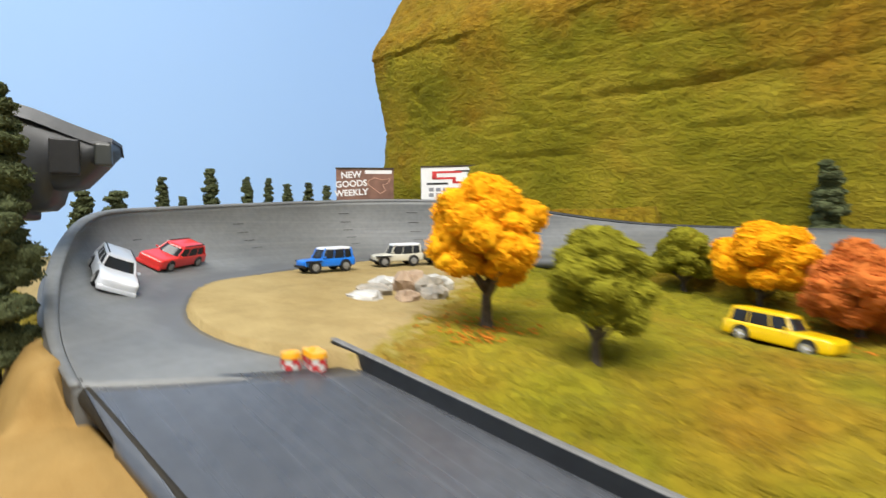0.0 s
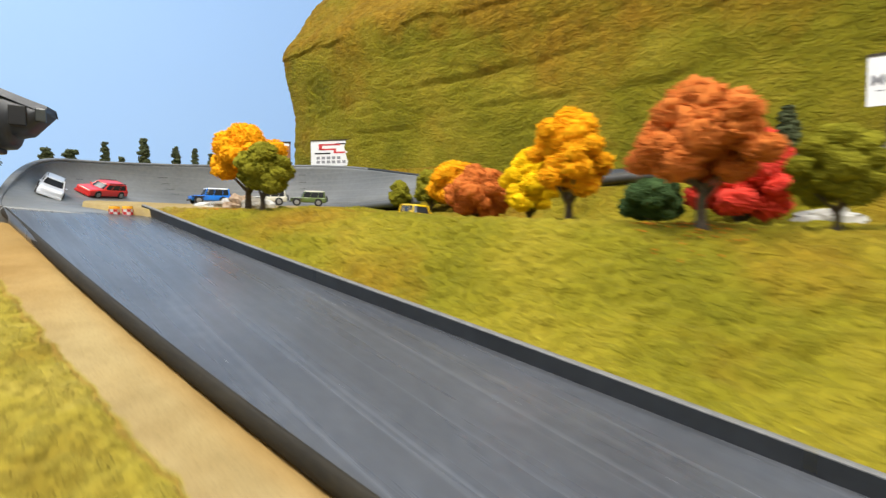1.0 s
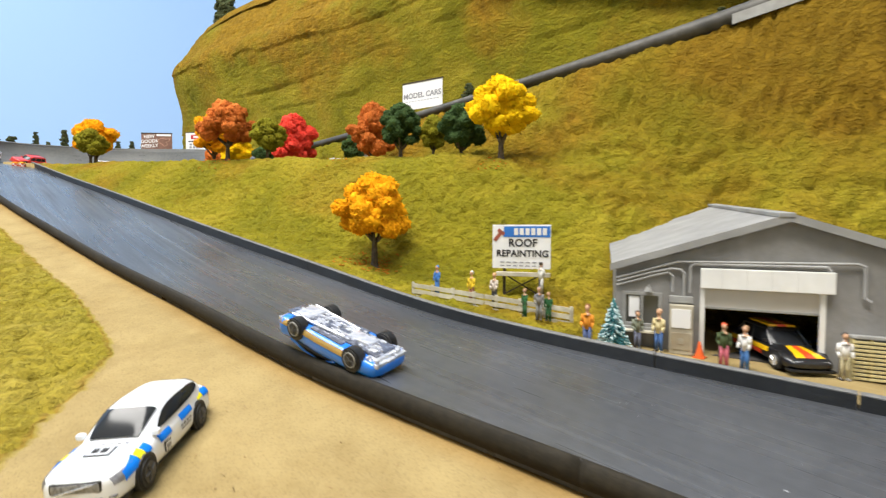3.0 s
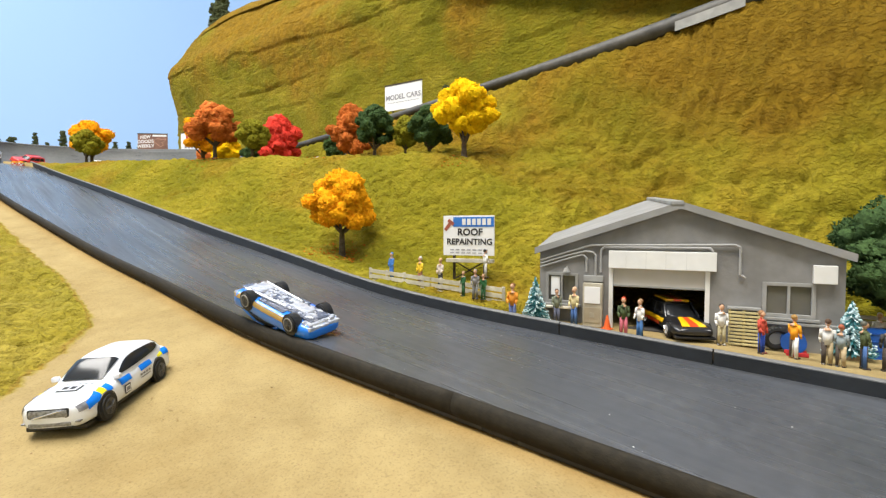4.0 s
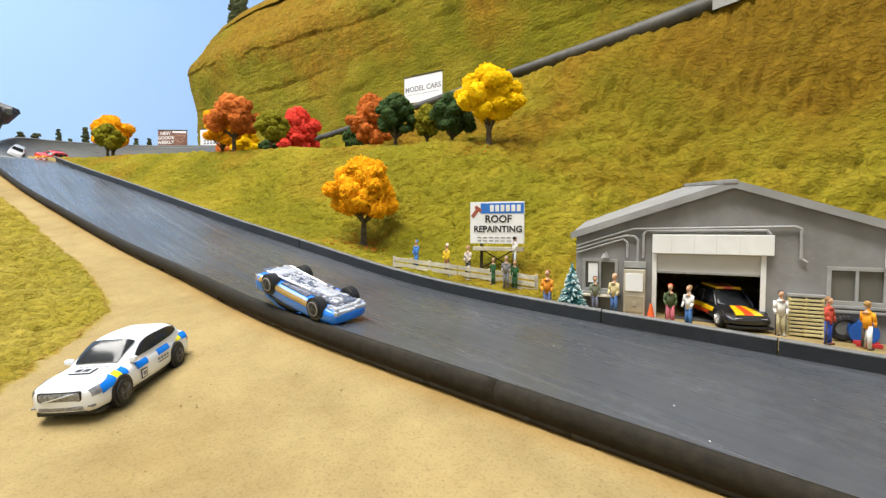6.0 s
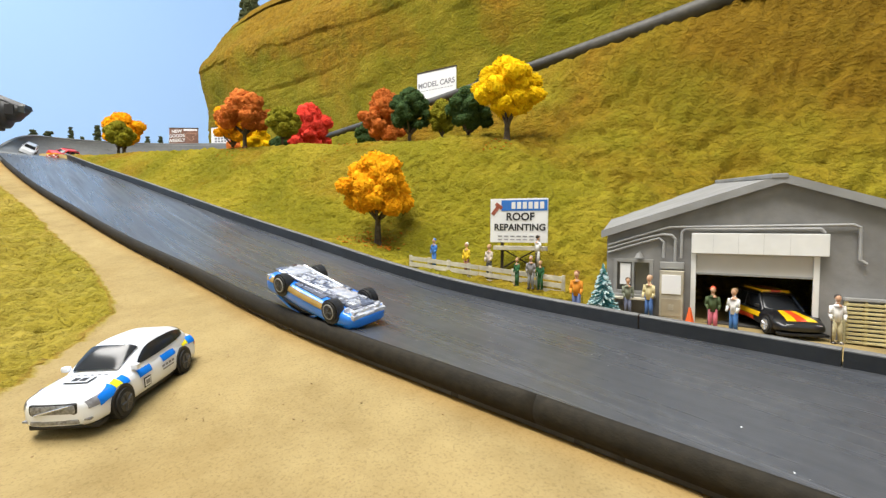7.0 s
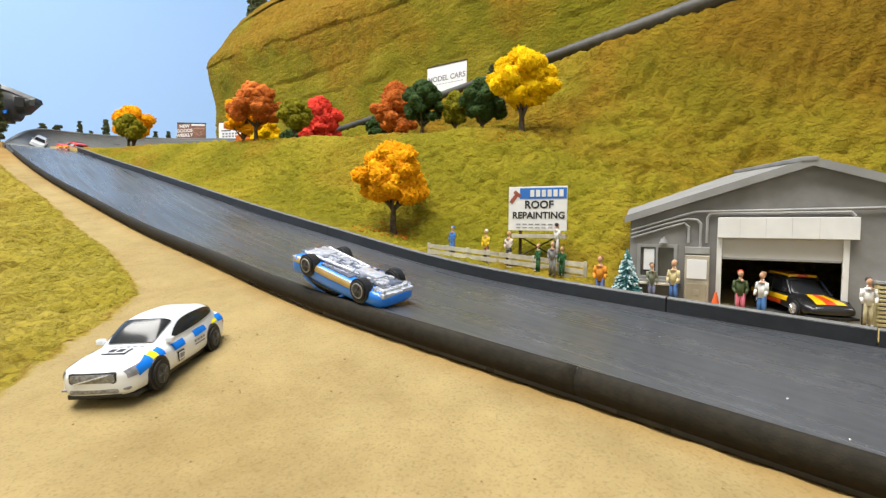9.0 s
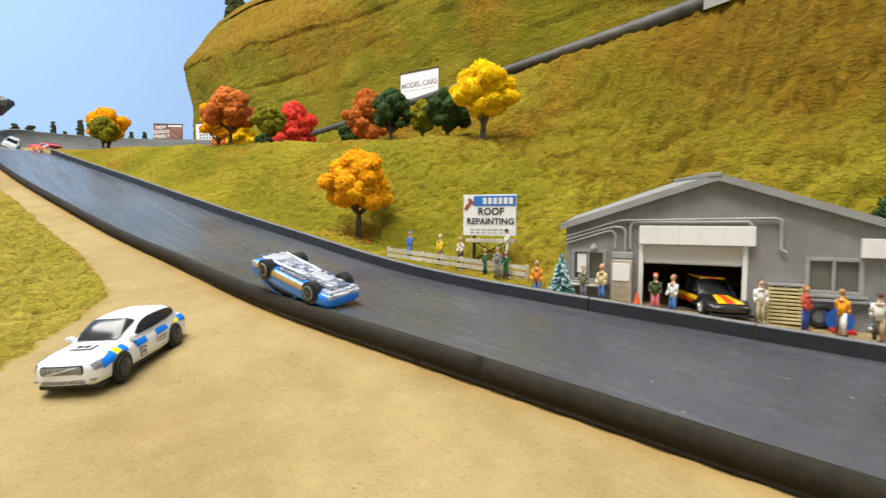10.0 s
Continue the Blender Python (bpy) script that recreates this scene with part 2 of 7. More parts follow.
M_STEELGREY = mat("galvanised_grey", (0.33, 0.33, 0.32), (0.27, 0.27, 0.26), 120, 0.5, stain=0.15)


def paint(name, c, rough=0.28):
    return mat(name, c, tuple(v * 0.92 for v in c), 60, rough, coat=0.5)


def foliage(name, c, dark=0.55):
    return mat(name, c, tuple(v * dark for v in c), 500, 0.95, 1.0, 900, stain=0.14, stain_scale=60, spec=0.1)


# ---- building helpers ----
def mesh_object(name, verts, faces, material, parent=None, label="", smooth=True):
    me = bpy.data.meshes.new(name)
    me.from_pydata([tuple(map(float, v)) for v in verts], [], [tuple(map(int, f)) for f in faces])
    me.materials.append(material)
    if smooth:
        me.shade_smooth()
    me.update()
    ob = new(name, me)
    if parent:
        ob.parent = parent
    if label:
        ob["label"] = label
    return ob


def part(name, bm, material, parent=None, label="", smooth=False):
    me = bpy.data.meshes.new(name)
    bm.to_mesh(me)
    bm.free()
    me.materials.append(material)
    if smooth:
        me.shade_smooth()
        me.set_sharp_from_angle(angle=radians(38))
    ob = new(name, me)
    if parent:
        ob.parent = parent
    if label:
        ob["label"] = label
    return ob


def thing(name, m, label, category, group="", kind=""):
    ob = new(name)
    ob.empty_display_size = 0.01
    ob.matrix_world = m
    return tagged(ob, label, category, group, kind)


def box(bm, x0, y0, z0, x1, y1, z1, bevel=0.0, m=None):
    """Adds a box, with bevelled edges, to a bmesh."""
    r = bmesh.ops.create_cube(bm, size=1.0)
    mm = Matrix.LocRotScale(((x0 + x1) / 2, (y0 + y1) / 2, (z0 + z1) / 2), None, (abs(x1 - x0), abs(y1 - y0), abs(z1 - z0)))
    bmesh.ops.transform(bm, matrix=(m @ mm) if m else mm, verts=r["verts"])
    if bevel:
        edges = {e for v in r["verts"] for e in v.link_edges}
        bmesh.ops.bevel(bm, geom=list(edges), offset=bevel, segments=2, affect="EDGES", profile=0.6)
    return bm


def boxes(*rows, bevel=0.0, m=None):
    bm = bmesh.new()
    for r in rows:
        box(bm, *r, bevel=bevel, m=m)
    return bm


def tube(bm, a, b, r0, r1=None, n=10):
    """Adds a tapered rod from a to b to a bmesh."""
    a, b = Vector(a), Vector(b)
    d = b - a
    q = d.to_track_quat("Z", "Y").to_matrix().to_4x4()
    q.translation = (a + b) / 2
    bmesh.ops.create_cone(bm, cap_ends=True, segments=n, radius1=r0, radius2=r1 if r1 is not None else r0, depth=d.length, matrix=q)
    return bm


def bent_tube(bm, pts, r, n=8):
    """Adds a pipe through points."""
    for a, b in zip(pts, pts[1:]):
        tube(bm, a, b, r, r, n)
    for p in pts[1:-1]:
        bmesh.ops.create_icosphere(bm, subdivisions=1, radius=r * 1.04, matrix=Matrix.Translation(p))
    return bm


def loft(rings, closed=True, cap=True):
    """Vertices and faces of a skin through rings of equal length."""
    n = len(rings[0])
    verts = [p for ring in rings for p in ring]
    faces = []
    for i in range(len(rings) - 1):
        for j in range(n if closed else n - 1):
            k = (j + 1) % n
            faces.append((i * n + j, (i + 1) * n + j, (i + 1) * n + k, i * n + k))
    if cap and closed:
        faces.append(tuple(range(n)))
        faces.append(tuple(range((len(rings) - 1) * n, len(rings) * n))[::-1])
    return verts, faces


def spline(xs, ys):
    """A natural cubic through (xs, ys), straight outside; works on arrays."""
    xs, ys = np.array(xs, float), np.array(ys, float)
    n, h = len(xs), np.diff(xs)
    a, r = np.eye(n), np.zeros(n)
    for i in range(1, n - 1):
        a[i, i - 1:i + 2] = h[i - 1], 2 * (h[i - 1] + h[i]), h[i]
        r[i] = 6 * ((ys[i + 1] - ys[i]) / h[i] - (ys[i] - ys[i - 1]) / h[i - 1])
    k = np.linalg.solve(a, r)
    s0 = (ys[1] - ys[0]) / h[0] - h[0] * (2 * k[0] + k[1]) / 6
    s1 = (ys[-1] - ys[-2]) / h[-1] + h[-1] * (2 * k[-1] + k[-2]) / 6

    def f(x):
        x = np.asarray(x, float)
        c = x.clip(xs[0], xs[-1])
        i = np.searchsorted(xs, c, "right").clip(1, n - 1) - 1
        t, u = c - xs[i], xs[i + 1] - c
        y = (k[i] * u**3 + k[i + 1] * t**3) / (6 * h[i]) + (ys[i] / h[i] - k[i] * h[i] / 6) * u + (ys[i + 1] / h[i] - k[i + 1] * h[i] / 6) * t
        return y + np.where(x < xs[0], (x - xs[0]) * s0, 0) + np.where(x > xs[-1], (x - xs[-1]) * s1, 0)
    return f


def smoothstep(a, b, x):
    t = ((np.asarray(x, float) - a) / (b - a)).clip(0, 1)
    return t * t * (3 - 2 * t)


# ---- the lines of the downhill straight: inner edge with its barrier's top, and outer edge ----
TX = [-0.21, 0.0, 0.18, 0.38, 0.575, 0.72, 0.87, 1.02, 1.17, 1.37, 1.77]
inner_y = spline(TX, [0.1656, 0.1938, 0.2237, 0.2509, 0.2765, 0.2868, 0.2918, 0.3122, 0.338, 0.3683, 0.4331])
inner_z = spline(TX, [0.2266, 0.1847, 0.149, 0.1103, 0.0738, 0.0508, 0.0305, 0.0182, 0.0084, -0.0065, -0.0355])
outer_y = spline(TX, [0.0492, 0.0704, 0.0921, 0.1199, 0.147, 0.1622, 0.1697, 0.188, 0.2115, 0.2462, 0.3119])
outer_z = spline(TX, [0.2182, 0.1722, 0.1323, 0.0921, 0.0553, 0.0355, 0.02, 0.0076, -0.0065, -0.0214, -0.0497])


def wall_h(x):
    """Height of the inner barrier over the running surface."""
    return np.interp(x, [-0.21, 0.575, 0.72, 0.87, 1.37], [0.0098, 0.0102, 0.0092, 0.0084, 0.0079])


def edge_h(x):
    """Height of the outer foam edge over the sand."""
    return np.interp(x, [0.0, 0.18, 0.38, 0.72, 0.9, 1.02, 1.2], [0.0070, 0.0072, 0.0080, 0.0088, 0.0098, 0.0098, 0.0084])


def surface_z(x, v):
    """Height of the straight's running surface; v runs from the outer edge (0) to the inner one (1)."""
    a, b = outer_z(x), inner_z(x) - wall_h(x)
    return a + (b - a) * v - 0.0012 * np.sin(math.pi * np.asarray(v) ** 0.6)


# ---- the lines of the banked turn and of the upper track: inner edge, rim, and how far it curls up ----
TURN_IN = np.array([(-0.211, 0.164, 0.2147), (-0.275, 0.128, 0.2265), (-0.345, 0.126, 0.232), (-0.41, 0.148, 0.238), (-0.475, 0.19, 0.242), (-0.51, 0.25, 0.245), (-0.545, 0.33, 0.247),
                    (-0.56, 0.41, 0.249), (-0.545, 0.475, 0.251), (-0.49, 0.525, 0.252), (-0.40, 0.55, 0.253), (-0.30, 0.56, 0.256), (-0.2, 0.57, 0.258), (-0.1, 0.5735, 0.259)])
TURN_RIM = np.array([(-0.262, 0.0480, 0.2262), (-0.325, 0.0515, 0.2365), (-0.40, 0.063, 0.2554), (-0.475, 0.082, 0.280), (-0.56, 0.118, 0.308), (-0.622, 0.178, 0.319), (-0.66, 0.27, 0.327),
                     (-0.668, 0.375, 0.335), (-0.64, 0.475, 0.341), (-0.57, 0.55, 0.342), (-0.46, 0.60, 0.334), (-0.34, 0.62, 0.316), (-0.23, 0.648, 0.300), (-0.1, 0.6635, 0.293)])
TURN_CURL = np.array([0, 0.35, 0.75, 1, 1, 1, 1, 1, 1, 1, 1, 0.9, 0.65, 0.4])


def resample(table, n):
    t = np.arange(len(table))
    tt = np.linspace(0, len(table) - 1, n)
    if table.ndim == 1:
        return spline(t, table)(tt)
    return np.stack([spline(t, c)(tt) for c in table.T], 1)


TI, TR, TC = resample(TURN_IN, 97), resample(TURN_RIM, 97), resample(TURN_CURL, 97).clip(0, 1)
UX = [-0.2, 0.0, 0.2, 0.4, 0.6, 0.75, 0.9, 1.05, 1.3, 1.7]
upper_y = spline(UX, [0.570, 0.577, 0.580, 0.585, 0.600, 0.623, 0.645, 0.668, 0.70, 0.75])
upper_z = spline(UX, [0.258, 0.260, 0.264, 0.271, 0.2845, 0.3005, 0.3165, 0.3385, 0.378, 0.44])

# ---- the ground: near-side sand, the infield plateau and the slope up to the upper track ----
GX = [-0.3, 0.0, 0.2, 0.4, 0.6, 0.75, 0.9, 1.05, 1.3]
G_FOOT_Y, G_FOOT_Z = spline(GX, [0.20, 0.23, 0.27, 0.30, 0.325, 0.353, 0.38, 0.45, 0.50]), spline(GX, [0.234, 0.204, 0.169, 0.118, 0.0715, 0.0425, 0.026, 0.008, 0.0])
G_CREST_Y, G_CREST_Z = spline(GX, [0.28, 0.288, 0.335, 0.41, 0.455, 0.49, 0.50, 0.545, 0.58]), spline(GX, [0.232, 0.2205, 0.2085, 0.200, 0.184, 0.169, 0.108, 0.062, 0.055])
G_BACK_Y, G_BACK_Z = spline(GX, [0.52, 0.52, 0.53, 0.54, 0.54, 0.545, 0.58, 0.612, 0.65]), spline(GX, [0.245, 0.214, 0.207, 0.206, 0.197, 0.184, 0.175, 0.165, 0.17])


def bowl_place(x, y):
    """How far (x, y) lies between the turn's inner edge (0) and its rim (1), by the direction from the infield's middle."""
    cx, cy = -0.36, 0.33
    ang = np.arctan2(y - cy, -(x - cx))
    r = np.hypot(x - cx, y - cy)
    ai, ao = np.arctan2(TI[:, 1] - cy, -(TI[:, 0] - cx)), np.arctan2(TR[:, 1] - cy, -(TR[:, 0] - cx))
    ri = np.interp(ang, ai, np.hypot(TI[:, 0] - cx, TI[:, 1] - cy))
    ro = np.interp(ang, ao, np.hypot(TR[:, 0] - cx, TR[:, 1] - cy))
    return (r - ri) / (ro - ri), r - ro


def ground_z(x, y):
    x, y = np.broadcast_arrays(np.asarray(x, float), np.asarray(y, float))
    xc = x.clip(-0.3, 1.6)
    yi, yo, zi, zo = inner_y(xc), outer_y(x.clip(-0.5, 1.9)), inner_z(xc), outer_z(x.clip(-0.21, 1.9))
    z0 = np.minimum(zi - 0.003, np.interp(xc, [0.8, 0.95], [1, 0.009]))
    z0 = np.where(xc > 0.95, 0.008 + (xc - 0.95) * -0.012, z0)
    pts_y = [yi + 0.004, G_FOOT_Y(xc), G_CREST_Y(xc), G_BACK_Y(xc), upper_y(xc) - 0.006]
    pts_z = [z0, G_FOOT_Z(xc), G_CREST_Z(xc), G_BACK_Z(xc), upper_z(xc) - 0.006]
    inside = pts_z[0].copy()
    slopes = [(pts_z[k + 1] - pts_z[k]) / np.maximum(pts_y[k + 1] - pts_y[k], 0.01) for k in range(4)]
    tang = [slopes[0] * 0.6, *[np.where(slopes[k] * slopes[k + 1] > 0, 2 * slopes[k] * slopes[k + 1] / (slopes[k] + slopes[k + 1] + 1e-9), 0) for k in range(3)], slopes[3]]
    for k in range(4):
        h = np.maximum(pts_y[k + 1] - pts_y[k], 0.01)
        t = ((y - pts_y[k]) / h).clip(0, 1)
        f = (2 * t**3 - 3 * t**2 + 1) * pts_z[k] + (t**3 - 2 * t**2 + t) * h * tang[k] + (3 * t**2 - 2 * t**3) * pts_z[k + 1] + (t**3 - t**2) * h * tang[k + 1]
        inside = np.where(y > pts_y[k], f, inside)
    steep = np.interp(x, [-0.2, 0.0, 0.38, 0.87, 1.02, 1.2], [0.08, 0.09, 0.10, 0.09, 0.046, 0.046])
    near = zo - edge_h(x) - steep * (yo - y).clip(0, 0.08) - 0.085 * (yo - y).clip(0, 0.2) * smoothstep(0.3, 0.8, x) - 0.03 * (yo - y).clip(0, 0.5) - 0.10 * smoothstep(0.25, 1.0, yo - y) * 0.3
    near = near - 0.0032 * smoothstep(0.0055, 0.0020, yo - y)
    under = np.minimum(zo, zi - wall_h(xc)) - 0.016
    z = np.where(y < yo + 0.007, near, np.where(y < yi + 0.003, under, inside))
    # infield and surroundings of the banked turn
    v, beyond = bowl_place(x, y)
    infield = 0.246 - 0.0225 * smoothstep(-0.5, -0.12, x) + 0.004 * smoothstep(0.3, 0.5, y)
    outside = np.interp(y, [0.0, 0.05, 0.12, 0.27, 0.475, 0.6], [0.218, 0.235, 0.285, 0.312, 0.326, 0.322])
    bowl = np.where(v < 0, infield, np.where(beyond < 0.004, np.minimum(infield, outside) - 0.02, outside - 0.06 * smoothstep(0.012, 0.05, beyond)))
    start = -0.205 - 0.055 * ((0.164 - y) / 0.116).clip(0, 1.3)
    w = smoothstep(start, start - 0.012, x)
    west = np.where(v < 0, smoothstep(-0.08, -0.24, x), w)
    dip = 0.0125 * np.exp(-((x + 0.04) / 0.10) ** 2 - ((y - 0.415) / 0.055) ** 2)
    dip = dip + 0.0042 * np.exp(-((x - 0.862) / 0.032) ** 2 - ((y - 0.108) / 0.030) ** 2)
    return z * (1 - west) + bowl * west - dip


def sand_amount(x, y):
    """1 where the ground is bare sand, 0 where it is grassed."""
    yo, yi = outer_y(x), inner_y(x)
    d = yo - y
    wide = np.interp(x, [0.0, 0.35, 0.5, 0.6, 0.74, 0.78], [0.034, 0.034, 0.040, 0.042, 0.055, 0.065])
    strip = smoothstep(0.007, -0.007, d - wide) * (d > -0.012)
    apron = smoothstep(-0.012, 0.012, y - 0.1045 + 0.61 * (x - 0.7576)) * smoothstep(0.70, 0.77, x) * (d > -0.012)
    strip = np.maximum(strip, apron)
    v, _ = bowl_place(x, y)
    infield = smoothstep(-0.16, -0.30, x + 0.55 * (y - 0.22)) * (y > 0.1) * (y < 0.62)
    yard = smoothstep(0.955, 0.985, x) * smoothstep(0.435, 0.41, y - 0.25 * (x - 1.0)) * (y > yi)
    verge = smoothstep(-0.12, -0.2, x) * (y < yo + 0.012)
    return np.maximum.reduce([strip, infield, yard, verge])


def build_ground():
    xs = np.r_[np.arange(-1.405, -0.75, 0.03), np.arange(-0.75, 0.1, 0.005), np.arange(0.1, 1.25, 0.0029), np.arange(1.25, 2.3, 0.02), np.linspace(2.3, 3.205, 20)]
    ys = np.r_[np.linspace(-2.455, -1.6, 14, endpoint=False), np.arange(-1.6, -0.25, 0.03), np.arange(-0.25, 0.06, 0.005), np.arange(0.06, 0.70, 0.0029), np.arange(0.70, 0.96, 0.02), np.linspace(0.98, 1.805, 18)]
    gx, gy = np.meshgrid(xs, ys, indexing="ij")
    gz = ground_z(gx, gy)
    nx, ny = gx.shape
    sand = sand_amount(gx, gy)
    e = 0.006
    sx, sy = (ground_z(gx + e, gy) - ground_z(gx - e, gy)) / (2 * e), (ground_z(gx, gy + e) - ground_z(gx, gy - e)) / (2 * e)
    sx, sy = sx.clip(-2, 2).ravel(), sy.clip(-2, 2).ravel()
    k = 1 / np.sqrt(1 + sx**2 + sy**2)
    edge = (smoothstep(0.0, 0.02, np.abs(gy - inner_y(gx))) * smoothstep(0.0, 0.02, np.abs(gy - outer_y(gx)))).ravel()
    flat = np.stack([gx, gy, gz], -1).reshape(-1, 3)
    soft = (1 - 0.85 * sand.ravel()) * edge
    for i, p in enumerate(flat):
        if abs(p[0] - 0.4) > 1.2 or p[1] < -0.3:
            continue
        d = 0.0034 * noise.fractal(Vector((p[0] * 12, p[1] * 14, p[2] * 16)), 0.9, 2.2, 3) + 0.0012 * noise.fractal(Vector((p[0] * 34, p[1] * 34, p[2] * 40)), 0.9, 2.2, 2)
        if soft[i] > 0.3:
            q = noise.fractal(Vector((p[0] * 100, p[1] * 120, p[2] * 170)), 0.7, 2.1, 3)
            d += 0.0046 * q - 0.0022 * max(0.0, abs(q) - 0.4)
        if p[0] > 0.5 and p[1] > 0.40:
            bank = float(smoothstep(0.5, 0.85, p[0]) * smoothstep(0.40, 0.50, p[1]) * smoothstep(0.0, 0.05, upper_y(p[0]) - p[1]))
            fold = noise.fractal(Vector((p[0] * 9 + 3, p[1] * 9, p[2] * 16)), 0.8, 2.1, 3)
            d += bank * (0.0060 * noise.fractal(Vector((p[0] * 16, p[1] * 16, p[2] * 24 + 5)), 0.8, 2.1, 3) - 0.0065 * max(0.0, 1 - abs(fold) / 0.10))
        d *= soft[i]
        p += d * k[i] * np.array([-sx[i], -sy[i], 1.0])
    verts = flat
    idx = np.arange(nx * ny).reshape(nx, ny)
    faces = np.stack([idx[:-1, :-1], idx[1:, :-1], idx[1:, 1:], idx[:-1, 1:]], -1).reshape(-1, 4)
    ob = mesh_object("ground", verts, faces, M_GROUND)
    at = ob.data.attributes.new("sand", "FLOAT", "POINT")
    at.data.foreach_set("value", sand.astype(np.float32).ravel())
    at = ob.data.attributes.new("earth_tint", "FLOAT", "POINT")
    earth_tint = 0.62 * smoothstep(0.12, -0.06, gx + 0.4 * (gy - 0.02)) * (gy < outer_y(gx) + 0.014) * smoothstep(0.5, 0.2, outer_y(gx) - gy)
    # Browner towards the foot of the outer edge.
    gap = outer_y(gx) - gy
    earth_tint = np.maximum(earth_tint, 0.55 * smoothstep(0.018, 0.002, gap) * (gap > -0.01))
    at.data.foreach_set("value", earth_tint.astype(np.float32).ravel())
    return tagged(ob, "model landscape ground of tan sand and mown olive grass", "ground", kind="structure")


build_ground()


SLIP = 0.055


def build_straight():
    """The dark straight with its rounded outer edge."""
    base = thing("road", pose(0, 0, 0), "dark grey painted downhill race track with a rounded outer edge", "race track", kind="structure")
    vs = np.r_[0.0, 0.012, 0.03, 0.06, 0.1, np.linspace(0.16, 1.0, 12)]
    rings, edge = [], []
    cut = 1.029
    for x in sorted([*np.linspace(-0.215, 1.9, 150), cut - 0.0002, cut + 0.0002]):
        yo, yi, zo = outer_y(x), inner_y(x) + 0.004, outer_z(x)
        slip = SLIP * float(smoothstep(0.0, -0.215, x))
        lift = 0.0003 * float(smoothstep(-0.1, -0.215, x))
        top = [(x - slip * (1 - v), yo + (yi - yo) * v, (surface_z(x, v) if v > 0 else zo) + (slip * 0.14 + lift) * (1 - v)) for v in vs]
        low = min(zo, top[-1][2]) - 0.012
        rings.append([(x, yo, zo - 0.004), *top, (x, yi, low), (x, yo, low)])
        xe = x - slip
        edge.append([(xe, yo + dy, zo + (slip * 0.14 + lift) + dz) for dy, dz in ((0.0008, 0.0002), (-0.0002, 0.0001), (-0.0013, -0.0008), (-0.0022, -0.0024), (-0.0027, -0.0044), (-0.0026, -0.0064), (-0.0019, -0.0084), (-0.0005, -0.0100), (0.0012, -0.0112), (0.0030, -0.0150), (0.0045, -0.0150), (0.0045, -0.002))])
    mesh_object("running_surface", *loft(rings), M_TRACK, base)
    strip = []
    for k in range(17):
        v = 0.50 + 0.30 * k / 16
        x = cut + (1.0095 - cut) * v + 0.0003 * math.sin(9 * v)
        wide = 0.00014 + 0.00010 * abs(math.sin(9 * v + 1))
        y = float(outer_y(x) + (inner_y(x) - outer_y(x)) * v)
        strip.append([(x - wide, y, float(surface_z(x - wide, v)) + 0.00018), (x + wide, y, float(surface_z(x + wide, v)) + 0.00018)])
    mesh_object("joint", *loft(strip, closed=False), M_SCUFF, base, "faint filled joint across the track")
    for a, b in ((-0.3, cut), (cut, 2.0)):
        part_rings = [r for r in edge if a < r[0][0] < b]
        mesh_object("outer_edge", *loft(part_rings), M_EDGE, base, "brown-black rounded foam edge")


build_straight()


def build_barrier():
    """The low charcoal barrier along the inner side, in lengths that butt."""
    base = thing("barrier", pose(0, 0, 0), "low charcoal barrier with a grey cap along the inside of the track", "barrier", kind="structure")
    stops = [-0.236, 0.06, 0.36, 0.68, 1.0095, 1.0955, 1.42, 1.88]
    for a, b in zip(stops, stops[1:]):
        body, cap = [], []
        for x in np.linspace(a + 0.0004, b - 0.0004, 26):
            y, z = float(inner_y(x)), float(inner_z(x))
            low = z - float(wall_h(x)) - 0.006
            body.append([(x, y, low), (x, y - 0.0004, z - 0.0012), (x, y, z - 0.0008), (x, y + 0.0034, z - 0.0008), (x, y + 0.0034, low)])
            cap.append([(x, y - 0.0003, z - 0.0008), (x, y + 0.0004, z), (x, y + 0.0032, z), (x, y + 0.0037, z - 0.0008)])
        ob = mesh_object("barrier_length", *loft(body), M_BARRIER, base, smooth=False)
        mesh_object("cap", *loft(cap), M_CAP, ob, "worn grey cap", smooth=False)


build_barrier()


def turn_point(i, v):
    """A point of the banked surface: station i, v from the inner edge (0) to the rim (1)."""
    a, b, c = TI[i], TR[i], TC[i]
    t = v * math.pi / 2
    h = (1 - c) * v + c * math.sin(t)
    g = (1 - c) * v + c * (1 - math.cos(t))
    return np.array([a[0] + (b[0] - a[0]) * h, a[1] + (b[1] - a[1]) * h, a[2] + (b[2] - a[2]) * g])


